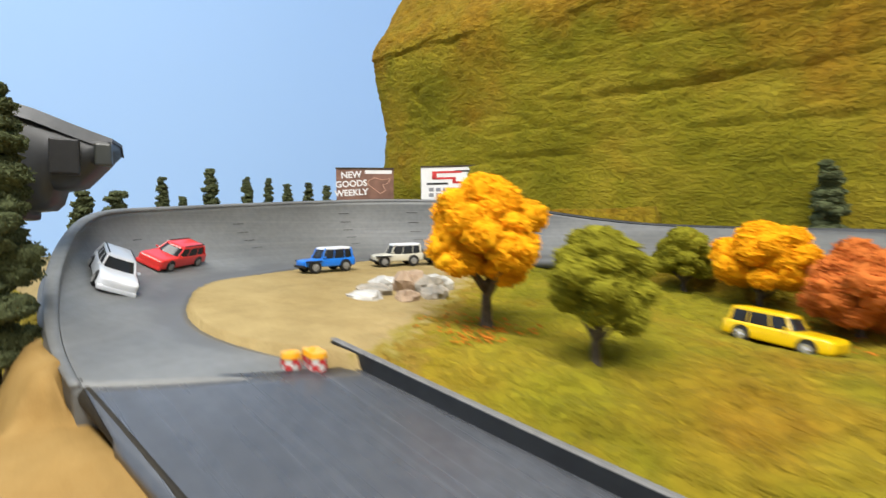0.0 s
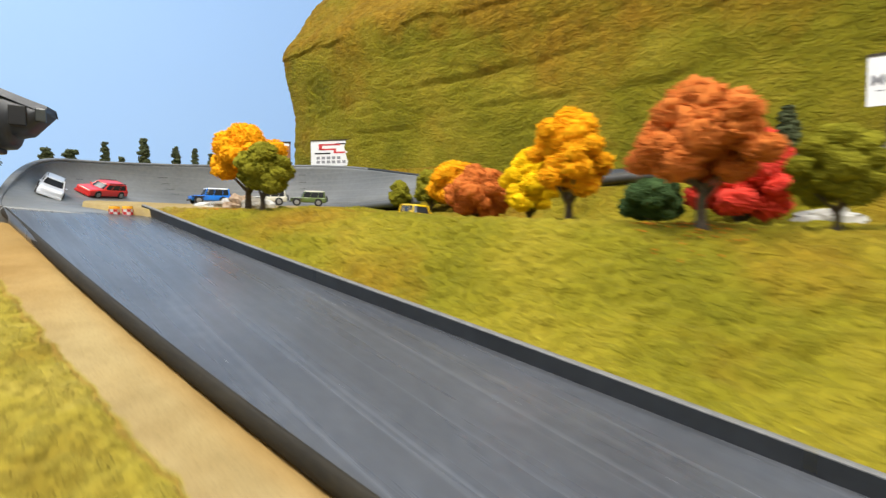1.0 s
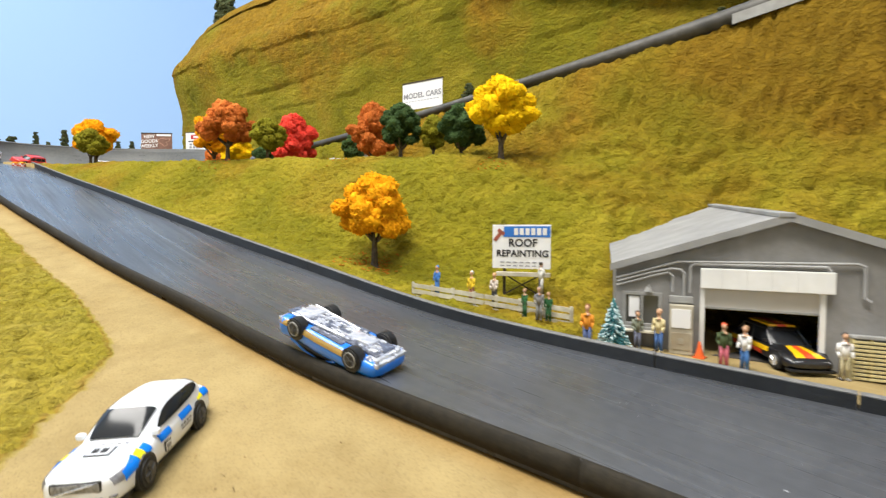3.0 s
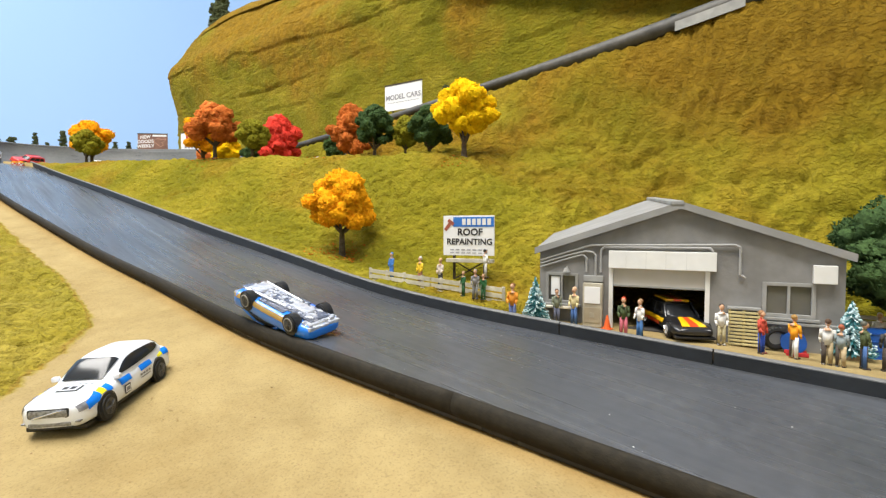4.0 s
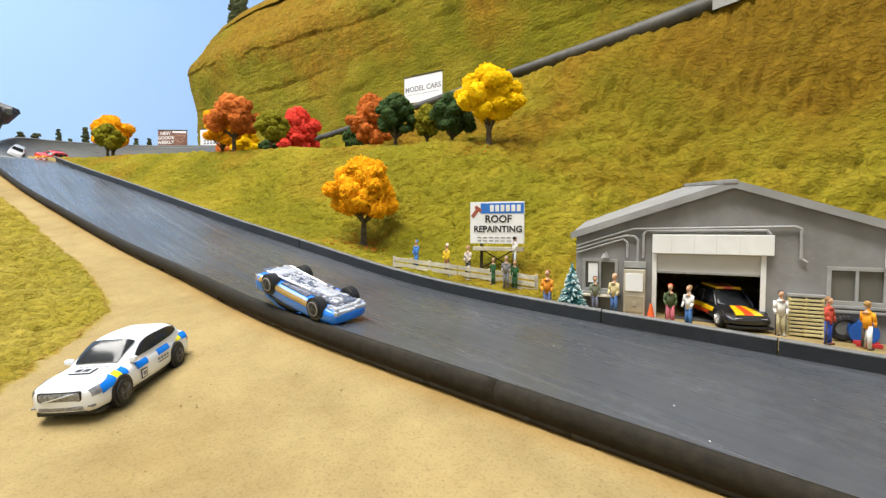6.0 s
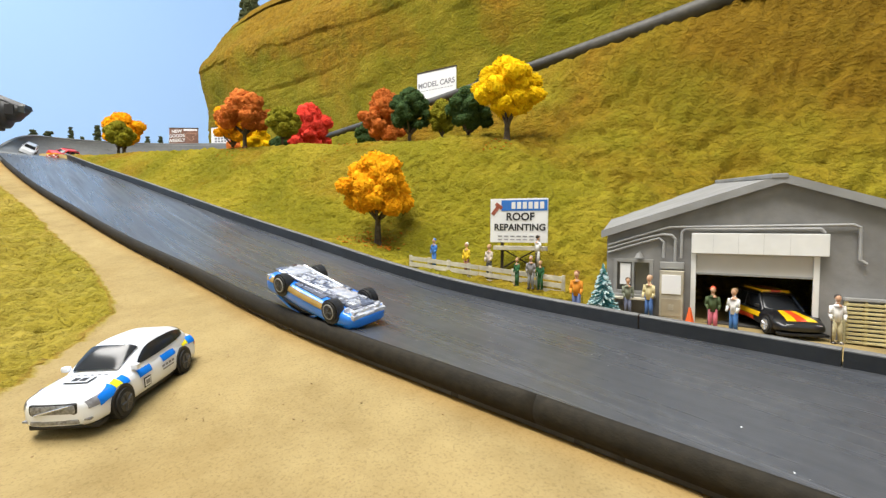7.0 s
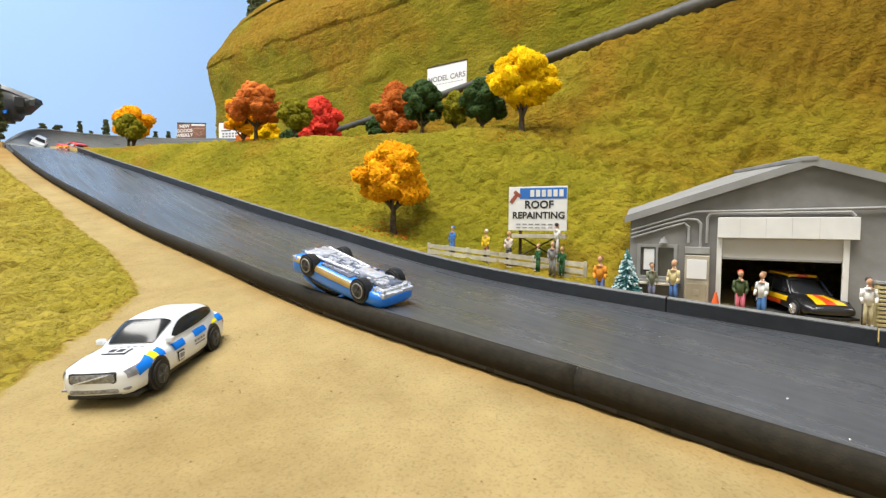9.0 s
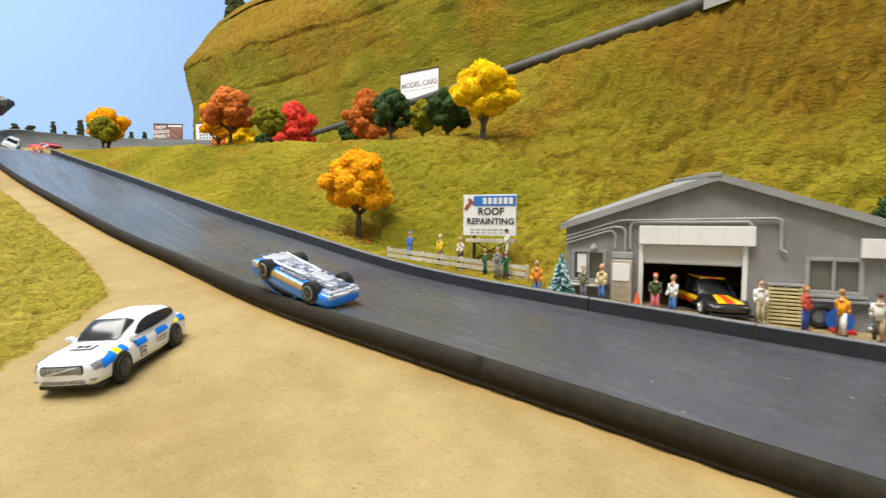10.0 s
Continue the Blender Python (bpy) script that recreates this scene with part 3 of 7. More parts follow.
def build_turn():
    base = thing("banked_turn", pose(0, 0, 0), "grey painted banked turn curling up to a tall rim", "race track", kind="structure")
    rings, lips = [], []
    for i in range(len(TI)):
        ring = [turn_point(i, v) for v in np.linspace(0, 1, 22)]
        out = TR[i] - TI[i]
        out[2] = 0
        out /= np.linalg.norm(out)
        c = TC[i]
        w = 0.004 + 0.006 * c
        back = []
        for f in np.linspace(0, 1, 8):
            z = TR[i][2] - 0.002 - f * (TR[i][2] - TI[i][2] + 0.012)
            bulge = w * (0.75 + 1.7 * c * math.sin(math.pi * min(f * 1.1, 1)))
            back.append(TR[i] * (1, 1, 0) + out * bulge * (1 - 0.5 * f) + np.array([0, 0, z]))
        ring += back
        ring.append(TI[i] - np.array([0, 0, 0.012]))
        rings.append(ring)
        lips.append([TR[i] + out * (0.5 * w + 0.62 * w * math.cos(a)) + np.array([0, 0, 0.35 * w * math.sin(a)]) for a in np.linspace(0, 2 * math.pi, 8, endpoint=False)])
    ob = mesh_object("banked_surface", *loft(rings), M_BOWL, base)
    m = len(rings[0])
    vs = np.linspace(0, 1, 22)
    band = np.zeros((len(rings), m), np.float32)
    for i in range(len(rings)):
        edge = 0.20 + 0.03 * math.sin(i * 0.9) + 0.02 * math.sin(i * 2.3)
        band[i, :22] = smoothstep(edge + 0.03, edge - 0.03, vs) * float(smoothstep(4, 9, i))
    ob.data.attributes.new("band", "FLOAT", "POINT").data.foreach_set("value", band.ravel())
    mesh_object("rim", *loft(lips[:78]), M_BOWL, base, "rounded grey rim")
    mesh_object("rim", *loft(lips[77:]), M_BARRIER, base, "charcoal rim")


build_turn()


def build_upper():
    base = thing("upper_road", pose(0, 0, 0), "grey race track descending along the hillside", "race track", kind="structure")
    surf, far, near = [], [], []
    for x in np.linspace(-0.10, 1.75, 90):
        y, z = float(upper_y(x)), float(upper_z(x))
        k = float(smoothstep(0.25, -0.1, x))
        w = 0.09
        rise = 0.008 + 0.026 * k
        surf.append([(x, y + w * v, z + rise * v**2) for v in np.linspace(0, 1, 10)] + [(x, y + w, z - 0.012), (x, y, z - 0.012)])
        far.append([(x, y + w, z - 0.01), (x, y + w - 0.001, z + rise + 0.012 * (1 - k) + 0.001), (x, y + w + 0.006, z + rise + 0.012 * (1 - k) + 0.001), (x, y + w + 0.006, z - 0.01)])
        r = float(np.interp(x, [0.6, 0.75, 0.85, 1.0], [0.0066, 0.0080, 0.0092, 0.0105]))
        near.append([(x, y + r * math.cos(a), z + 0.0025 + r * 1.05 * math.sin(a)) for a in np.linspace(0, 2 * math.pi, 14, endpoint=False)])
    mesh_object("running_surface", *loft(surf), M_BOWL, base)
    mesh_object("far_wall", *loft(far), M_BARRIER, base)
    mesh_object("near_rail", *loft(near), M_RAIL, base, "rounded dark grey rail")


build_upper()


def build_cliff():
    """The tall sculpted hill behind: a bulging face that rolls back into a rising top."""
    path = np.array([(-0.730, 1.25), (-0.735, 0.95), (-0.730, 0.80), (-0.724, 0.71), (-0.715, 0.645), (-0.694, 0.606), (-0.64, 0.600), (-0.54, 0.613), (-0.4, 0.638), (-0.2, 0.678), (0.1, 0.720), (0.5, 0.765), (0.9, 0.80), (1.4, 0.87), (2.2, 0.95)])
    n = 760
    s = resample(path, n)
    tan = np.gradient(s, axis=0)
    tan /= np.linalg.norm(tan, axis=1)[:, None]
    nor = np.stack([-tan[:, 1], tan[:, 0]], 1)
    prof = np.array([(-0.004, 0.20), (0.0, 0.27), (0.004, 0.36), (0.002, 0.44), (-0.008, 0.52), (-0.019, 0.58), (-0.022, 0.61), (-0.016, 0.634), (0.0, 0.655), (0.02, 0.685), (0.04, 0.725), (0.075, 0.775), (0.13, 0.84), (0.26, 0.92), (0.50, 0.98), (0.9, 1.02)])
    corner = smoothstep(0.25, 0.7, nor[:, 0])
    p = resample(prof, 300)
    front = s[(s[:, 1] < 1.0) & (nor[:, 1] > 0.8)]
    back = p[np.argmin(np.where(p[:, 1] > 0.5, p[:, 0], 9)):]
    verts = []
    for i in range(n):
        for a, z in p:
            c = float(corner[i])
            sx, sy = s[i][0] + nor[i][0] * a, s[i][1] + nor[i][1] * a
            if z < 0.64:
                sx = s[i][0] + nor[i][0] * a * (1 - c) - 1.5 * c * a
                sy = s[i][1] + nor[i][1] * a * (1 + 0.6 * c)
            elif z < 0.76:
                sx = s[i][0] + nor[i][0] * a * (1 - c) + c * a * 0.2
            cap = 0.86 - 0.31 * max(0.0, sx + 0.50) - 0.50 * max(0.0, -0.50 - sx)
            if c > 0.02:
                cap = min(cap, float(np.interp(sy - np.interp(sx, front[:, 0], front[:, 1]), back[:, 0], back[:, 1])) + 0.012 * (1 - c))
            if z > cap:
                z = cap + (z - cap) * 0.06
            q = Vector((sx, sy, z))
            d = 0.006 * noise.fractal(Vector((q.x * 6, q.y * 6, q.z * 9)), 0.9, 2.1, 3)
            clod = noise.fractal(Vector((q.x * 62, q.y * 62, q.z * 84)), 0.7, 2.2, 3)
            d += 0.0020 * clod - 0.0014 * max(0.0, abs(clod) - 0.4)
            # long ledges: the turf bulges over a sharp undercut
            for level, rise, seed in ((0.500, 0.05, 3.0), (0.585, -0.03, 11.0), (0.420, 0.02, 23.0)):
                wave = level + rise * q.x + 0.016 * noise.noise(Vector((q.x * 5, q.y * 5, seed))) + 0.005 * noise.noise(Vector((q.x * 24, q.y * 24, seed)))
                gap = float(smoothstep(-0.02, 0.25, noise.noise(Vector((q.x * 6.5, q.y * 6.5, seed + 5)))))
                up = q.z - wave
                if gap > 0 and -0.022 < up < 0.05:
                    d += gap * (0.0020 * max(0.0, 1 - up / 0.05) if up > 0 else -0.0028 * max(0.0, 1 + up / 0.022))
            line = noise.noise(Vector((q.x * 4.1, q.y * 4.1, q.z * 24 + 3)))
            d -= 0.004 * max(0.0, 1 - abs(line) / 0.06) * float(smoothstep(0.0, 0.25, noise.noise(Vector((q.x * 9, q.y * 9, q.z * 5 + 7)))))
            verts.append((q.x - nor[i][0] * d, q.y - nor[i][1] * d, q.z + d * 0.4))
    m = len(p)
    faces = [(i * m + j, i * m + j + 1, (i + 1) * m + j + 1, (i + 1) * m + j) for i in range(n - 1) for j in range(m - 1)]
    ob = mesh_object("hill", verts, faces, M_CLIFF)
    tagged(ob, "tall sculpted hill with an olive and brown grassed face", "hill", kind="structure")


build_cliff()


def build_room():
    rows = {"wall_west": (-1.45, -2.5, -0.9, -1.40, 1.85, 2.3), "wall_north": (-1.40, 1.80, -0.9, 3.2, 1.85, 2.3), "wall_south": (-1.40, -2.5, -0.9, 3.2, -2.45, 2.3), "wall_east": (3.2, -2.5, -0.9, 3.25, 1.85, 2.3), "ceiling": (-1.45, -2.5, 2.3, 3.25, 1.85, 2.35), "floor": (-1.45, -2.5, -0.95, 3.25, 1.85, -0.9)}
    for nm, r in rows.items():
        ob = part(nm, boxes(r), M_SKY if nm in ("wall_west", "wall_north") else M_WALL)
        tagged(ob, "plain sky-blue painted backdrop wall with an added even glow" if nm in ("wall_west", "wall_north") else "plain pale workshop " + nm.split("_")[0], nm.split("_")[0], kind="structure")


build_room()


# ---- trees ----
FOL = {"orange": foliage("orange_foliage", (0.98, 0.45, 0.010), 0.84), "yellow": foliage("yellow_foliage", (0.99, 0.65, 0.008), 0.88), "brown": foliage("rust_foliage", (0.66, 0.19, 0.040), 0.80), "red": foliage("red_foliage", (0.86, 0.075, 0.050), 0.80),
       "olive": foliage("olive_foliage", (0.29, 0.27, 0.022), 0.65), "green": foliage("dark_green_foliage", (0.072, 0.128, 0.044), 0.6), "conifer": foliage("conifer_foliage", (0.120, 0.140, 0.065), 0.45), "frost": foliage("frosted_foliage", (0.10, 0.30, 0.30), 0.4)}
_ico = {}


def ico(sub):
    if sub not in _ico:
        bm = bmesh.new()
        bmesh.ops.create_icosphere(bm, subdivisions=sub, radius=1.0)
        bm.verts.ensure_lookup_table()
        _ico[sub] = (np.array([v.co[:] for v in bm.verts]), np.array([[v.index for v in f.verts] for f in bm.faces]))
        bm.free()
    return _ico[sub]


def clumps(rows, seed, rough=0.30, crumbs=60, fine=3, grain=(0.0006, 0.0017)):
    """Vertices and faces of a crown: torn clumps (x, y, z, radius, squash) with small crumbs of foliage on them."""
    rng = np.random.RandomState(seed)
    V, F, soft, n = [], [], [], 0
    for x, y, z, r, q in rows:
        v, f = ico(fine)
        o = rng.rand(3) * 50
        k = np.array([1 + rough * (1.1 * noise.noise(Vector(p * 1.7 + o)) + 0.8 * noise.noise(Vector(p * 4.1 + o)) + 0.62 * noise.noise(Vector(p * 8.0 + o)) + 0.42 * noise.noise(Vector(p * 17.0 + o))) for p in v])
        p = v * k[:, None] * (r, r, r * q) + (x, y, z)
        V.append(p)
        F.append(f + n)
        soft += [True] * len(f) + [False] * (4 * crumbs)
        n += len(p)
        d = rng.randn(crumbs, 3)
        d /= np.linalg.norm(d, axis=1)[:, None]
        c = d * (r, r, r * q) * rng.uniform(0.95, 1.20, (crumbs, 1)) + (x, y, z)
        size = rng.uniform(*grain, (crumbs, 1, 1))
        tetra = np.array([(1, 1, 1), (1, -1, -1), (-1, 1, -1), (-1, -1, 1)], float)
        p = (tetra + 0.7 * rng.randn(crumbs, 4, 3)) * size * rng.uniform(0.5, 1.3, (crumbs, 1, 3)) + c[:, None, :]
        V.append(p.reshape(-1, 3))
        f1 = np.array([(0, 1, 2), (0, 3, 1), (0, 2, 3), (1, 3, 2)])
        F.append((f1[None] + 4 * np.arange(crumbs)[:, None, None]).reshape(-1, 3) + n)
        n += 4 * crumbs
    return np.concatenate(V), np.concatenate(F), soft


def crown(material, parent, *args):
    """A crown of clumps as one part: its clumps shaded soft, its flakes hard."""
    verts, faces, soft = clumps(*args)
    ob = mesh_object("crown", verts, faces, material, parent, smooth=False)
    ob.data.polygons.foreach_set("use_smooth", soft)
    return ob


COLOUR_WORDS = {"orange": "bright orange autumn", "yellow": "bright yellow autumn", "brown": "rust-brown autumn", "red": "bright red autumn", "olive": "olive-green", "green": "dark green"}


def tree(x, y, h, w, colour, seed, trunk=0.3, lean=0.0, z=None, where="on the grassed plateau"):
    """A broadleaved model tree: forked trunk and a crown of torn clumps."""
    rng = np.random.RandomState(seed)
    z = float(ground_z(x, y)) if z is None else z
    base = thing("tree", pose(x, y, z - 0.001), f"{COLOUR_WORDS[colour]} model tree {where}", "tree", "model trees")
    bm = bmesh.new()
    r = 0.0032 * h / 0.1
    split = h * trunk
    tube(bm, (0, 0, 0), (lean * 0.4, 0, split), r * 1.25, r * 0.85, 9)
    tube(bm, (0, 0, -0.002), (0, 0, h * 0.05), r * 1.9, r * 1.2, 9)
    rows = []
    hw, top = w / 2, h
    for k in range(26):
        f = (k + rng.uniform(0.1, 0.9)) / 26
        zz = split + (top - split) * (0.12 + 0.76 * f)
        prof = math.sin(math.pi * min(1, 0.18 + 0.80 * f)) ** 0.7
        a = k * 2.4 + rng.uniform(-0.4, 0.4)
        rr = hw * prof * rng.uniform(0.40, 0.90)
        px, py = rr * math.cos(a) + lean * f, rr * math.sin(a)
        rows.append((px, py, zz, hw * rng.uniform(0.20, 0.34), rng.uniform(0.66, 0.92)))
        if k < 7:
            tube(bm, (lean * 0.3, 0, split * rng.uniform(0.52, 0.9)), (px * 0.85, py * 0.85, zz - 0.01 * h), r * 0.62, r * 0.26, 6)
    rows += [(lean, 0, top - hw * 0.26, hw * 0.30, 0.75), (lean * 0.7, 0, split + (top - split) * 0.55, hw * 0.55, 0.85)]
    part("trunk", bm, M_TRUNK, base, "grey-brown forked trunk")
    crown(FOL[colour], base, rows, seed, 0.44, 560, 3, (0.0004, 0.0011))
    return base


def conifer(x, y, z, h, w, seed, where, colour="conifer", name="conifer"):
    """A narrow evergreen with ragged tiers of foliage."""
    rng = np.random.RandomState(seed)
    base = thing(name, pose(x, y, z), f"dark green narrow model conifer {where}", "tree", "model conifers")
    bm = bmesh.new()
    tube(bm, (0, 0, -0.002), (0, 0, h * 0.3), w * 0.10, w * 0.07, 8)
    part("trunk", bm, M_TRUNK, base, "brown trunk")
    rows = []
    tiers = max(5, int(h / (w * 0.22)))
    for k in range(tiers):
        f = k / (tiers - 1)
        rad = w / 2 * (0.35 + 0.65 * math.sin(math.pi * (0.18 + 0.72 * f) ** 0.8)) * rng.uniform(0.8, 1.12)
        for j in range(3):
            a = rng.uniform(0, 6.28)
            rows.append((rad * 0.45 * math.cos(a), rad * 0.45 * math.sin(a), h * (0.13 + 0.80 * f), rad * rng.uniform(0.5, 0.7), 0.55))
    crown(FOL[colour], base, rows, seed, 0.38, 420 if h > 0.14 else 70, 3 if h > 0.14 else 2, (0.0003, 0.0008) if h > 0.14 else (w * 0.018, w * 0.045))
    return base


TREES = [(-0.203, 0.27, 0.108, 0.088, "orange", 3, 0.30), (-0.1105, 0.2445, 0.074, 0.057, "olive", 4, 0.26), (0.174, 0.385, 0.100, 0.072, "orange", 5, 0.24), (0.078, 0.468, 0.086, 0.07, "yellow", 6, 0.14),
         (-0.006, 0.476, 0.070, 0.084, "brown", 7, 0.14), (-0.0757, 0.511, 0.082, 0.082, "orange", 8, 0.24), (0.285, 0.366, 0.094, 0.092, "brown", 9, 0.32), (0.281, 0.492, 0.098, 0.094, "red", 10, 0.06),
         (0.354, 0.4025, 0.067, 0.053, "olive", 11, 0.25), (0.415, 0.53, 0.050, 0.042, "green", 12, 0.10), (0.4992, 0.505, 0.091, 0.072, "brown", 13, 0.05), (0.59, 0.485, 0.078, 0.058, "green", 14, 0.2),
         (0.685, 0.5075, 0.07, 0.062, "green", 15, 0.16), (0.626, 0.5145, 0.06, 0.042, "olive", 16, 0.2), (0.7525, 0.505, 0.099, 0.077, "yellow", 17, 0.29), (0.7085, 0.3465, 0.0955, 0.083, "orange", 18, 0.33),
         (-0.248, 0.556, 0.056, 0.042, "olive", 19, 0.15), (-0.1455, 0.5315, 0.066, 0.058, "olive", 20, 0.22), (1.185, 0.48, 0.108, 0.115, "green", 21, 0.2), (0.21, 0.475, 0.045, 0.06, "green", 22, 0.15)]
for row in TREES:
    tree(*row)
RIM_TREES = [(-0.62, 0.115, 0.030, 0.027), (-0.63, 0.148, 0.028, 0.030), (-0.638, 0.198, 0.042, 0.016), (-0.65, 0.225, 0.018, 0.014), (-0.655, 0.262, 0.052, 0.02), (-0.68, 0.325, 0.046, 0.018), (-0.69, 0.365, 0.045, 0.017), (-0.695, 0.40, 0.036, 0.018), (-0.69, 0.435, 0.038, 0.018), (-0.68, 0.465, 0.034, 0.018), (-0.56, 0.60, 0.035, 0.022)]
for k, (x, y, h, w) in enumerate(RIM_TREES):
    x, y, h = x * 1.06, y * 1.06 + 0.009 * max(0.0, 1 - y / 0.475), h * 1.12
    top = float(np.interp(y, [0.1, 0.27, 0.475, 0.6], [0.310, 0.329, 0.343, 0.339])) + h
    gz = float(ground_z(x, y))
    conifer(x, y, gz - 0.001, top - gz, w * 1.15, 60 + k, "behind the rim of the banked turn")
conifer(-0.370, 0.027, float(ground_z(-0.370, 0.027)), 0.200, 0.048, 90, "beside the banked turn")
conifer(-0.37, -0.015, float(ground_z(-0.37, -0.015)), 0.15, 0.042, 91, "beside the banked turn")


# ---- writing ----
def text(s, size, material, parent, m, name="lettering", label=""):
    cu = bpy.data.curves.new(name, "FONT")
    cu.body, cu.size, cu.extrude, cu.align_x, cu.align_y = s, size, 0.00008, "CENTER", "CENTER"
    cu.resolution_u = 3
    cu.offset = size * 0.026
    tmp = bpy.data.objects.new(name, cu)
    scene.collection.objects.link(tmp)
    me = bpy.data.meshes.new_from_object(tmp.evaluated_get(bpy.context.evaluated_depsgraph_get()))
    bpy.data.objects.remove(tmp)
    me.materials.clear()
    me.materials.append(material)
    ob = new(name, me)
    ob.parent, ob.matrix_local = parent, m
    if label:
        ob["label"] = label
    return ob


M_INK = mat("black_ink", (0.02, 0.02, 0.022), (0.016, 0.016, 0.018), 100, 0.7)
M_GREYINK = mat("grey_ink", (0.26, 0.26, 0.28), (0.22, 0.22, 0.24), 100, 0.7)
M_REDINK = mat("red_ink", (0.55, 0.03, 0.035), (0.5, 0.03, 0.03), 100, 0.7)
M_BLUEINK = mat("blue_ink", (0.02, 0.16, 0.55), (0.02, 0.14, 0.5), 100, 0.6)
M_PRINTBROWN = mat("brown_print", (0.26, 0.13, 0.09), (0.17, 0.085, 0.06), 40, 0.6, stain=0.3, stain_scale=60)
M_PAPER = mat("white_card", (0.80, 0.80, 0.80), (0.75, 0.75, 0.76), 60, 0.7, stain=0.06, stain_scale=40)
M_TIMBERDARK = mat("dark_timber", (0.05, 0.035, 0.02), (0.03, 0.022, 0.014), 200, 0.8, 0.3, 400)


def billboard(left, right, z0, z1, foot, label, panel_mat, legs=(0.2, 0.8), name="billboard", trim=True):
    """A flat board on two posts; its own x runs along the board and -y faces out. Returns the base, width and height."""
    a, b = Vector((*left, z0)), Vector((*right, z0))
    d = b - a
    w, h = d.length, z1 - z0
    base = thing(name, pose(*((a + b) / 2)[:2], foot, 0, 0, math.degrees(math.atan2(d.y, d.x))), label, "billboard")
    lift = z0 - foot
    part("panel", boxes((-w / 2, 0, lift, w / 2, 0.0018, lift + h), bevel=0.0003), panel_mat, base)
    if trim:
        part("top_trim", boxes((-w / 2 - 0.0006, -0.0008, lift + h - 0.0012, w / 2 + 0.0006, 0.0026, lift + h + 0.0014)), M_TIMBERDARK, base, "dark top trim")
    for f in legs:
        x = -w / 2 + w * f
        part("post", boxes((x - 0.0011, 0.0022, -0.004, x + 0.0011, 0.0044, lift + h * 0.7)), M_TIMBERDARK, base, "dark timber post")
    return base, w, h, lift


def bar(parent, x0, z0, x1, z1, material, name="print", y=-0.0002, label=""):
    return part(name, boxes((x0, y - 0.00012, z0, x1, y + 0.0001, z1)), material, parent, label)


def face(x, z, y=-0.0003):
    return pose(x, y, z, 90)


def build_billboards():
    # hand-painted roofing advertisement
    base, w, h, l = billboard((0.8470, 0.3695), (0.8932, 0.3900), 0.0545, 0.0925, 0.030, "hand-painted white roof repainting sign on dark crossed posts", M_PAPER, (0.2, 0.82), trim=False)
    bar(base, -w * 0.30, l + h * 0.72, w / 2 - 0.0004, l + h - 0.0014, M_BLUEINK, "blue_band")
    for k in range(6):
        x = -w * 0.12 + k * w * 0.098
        bar(base, x, l + h * 0.765, x + w * 0.068, l + h * 0.92, M_WHITE, "print", -0.0004)
    text("ROOF", 0.0092, M_INK, base, face(0.0015, l + h * 0.58))
    text("REPAINTING", 0.0080, M_INK, base, face(0.001, l + h * 0.34))
    for k, (p, q) in enumerate(((0.13, 0.155), (0.055, 0.075))):
        for j in range(7):
            x = -w * 0.36 + j * w * 0.11
            bar(base, x, l + h * p, x + w * 0.075, l + h * q, M_GREYINK)
    bm = bmesh.new()
    box(bm, -0.0016, -0.0004, -0.005, 0.0016, 0.0001, 0.004, m=pose(-w * 0.40, 0, l + h * 0.74, 0, 38, 0))
    box(bm, -0.0035, -0.0004, 0.003, 0.0035, 0.0001, 0.006, m=pose(-w * 0.40, 0, l + h * 0.74, 0, 38, 0))
    part("brush_drawing", bm, mat("red_brown_ink", (0.35, 0.09, 0.05), None, 100, 0.7), base)
    part("shelf", boxes((-w * 0.42, -0.004, l - 0.0065, w * 0.5, 0.002, l - 0.003), bevel=0.0003), M_WOOD, base, "pale plank shelf")
    part("brace", tube(tube(bmesh.new(), (-w * 0.28, 0.002, 0.002), (w * 0.30, 0.002, l - 0.006), 0.0006, None, 6), (w * 0.30, 0.003, 0.002), (-w * 0.28, 0.003, l - 0.006), 0.0006, None, 6), M_TIMBERDARK, base, "dark crossed brace")
    # lettered board by the upper track
    base, w, h, l = billboard((0.3519, 0.697), (0.4453, 0.7184), 0.334, 0.388, 0.275, "white lettered billboard on dark posts beside the upper track", M_PAPER)
    text("MODEL CARS", 0.0150, M_GREYINK, base, face(0, l + h * 0.50))
    for j in range(11):
        bar(base, -w * 0.42 + j * w * 0.078, l + h * 0.29, -w * 0.42 + j * w * 0.078 + w * 0.055, l + h * 0.31, M_GREYINK)
    # brown printed board
    base, w, h, l = billboard((-0.666, 0.474), (-0.603, 0.545), 0.3425, 0.3975, 0.318, "brown printed billboard with white lettering behind the rim", M_PRINTBROWN)
    for k, s in enumerate(("NEW", "GOODS", "WEEKLY")):
        text(s, 0.0145, M_PAPER, base, face(-w * 0.24, l + h * (0.80 - 0.27 * k)) @ pose(0, 0, 0, 0, 0, 4))
    bar(base, w * 0.0, l + h * 0.84, w * 0.47, l + h * 0.95, M_PAPER)
    bm = bmesh.new()
    loop = [(0.05, 0.62), (0.16, 0.72), (0.30, 0.66), (0.44, 0.70), (0.40, 0.55), (0.30, 0.50), (0.36, 0.34), (0.26, 0.24), (0.16, 0.38), (0.06, 0.50), (0.05, 0.62)]
    for (p, q), (r, s) in zip(loop, loop[1:]):
        tube(bm, (w * p, -0.0002, l + h * q), (w * r, -0.0002, l + h * s), 0.0006, None, 5)
    part("circuit_drawing", bm, mat("tan_ink", (0.62, 0.36, 0.26), None, 100, 0.7), base, "pale outline of a circuit")
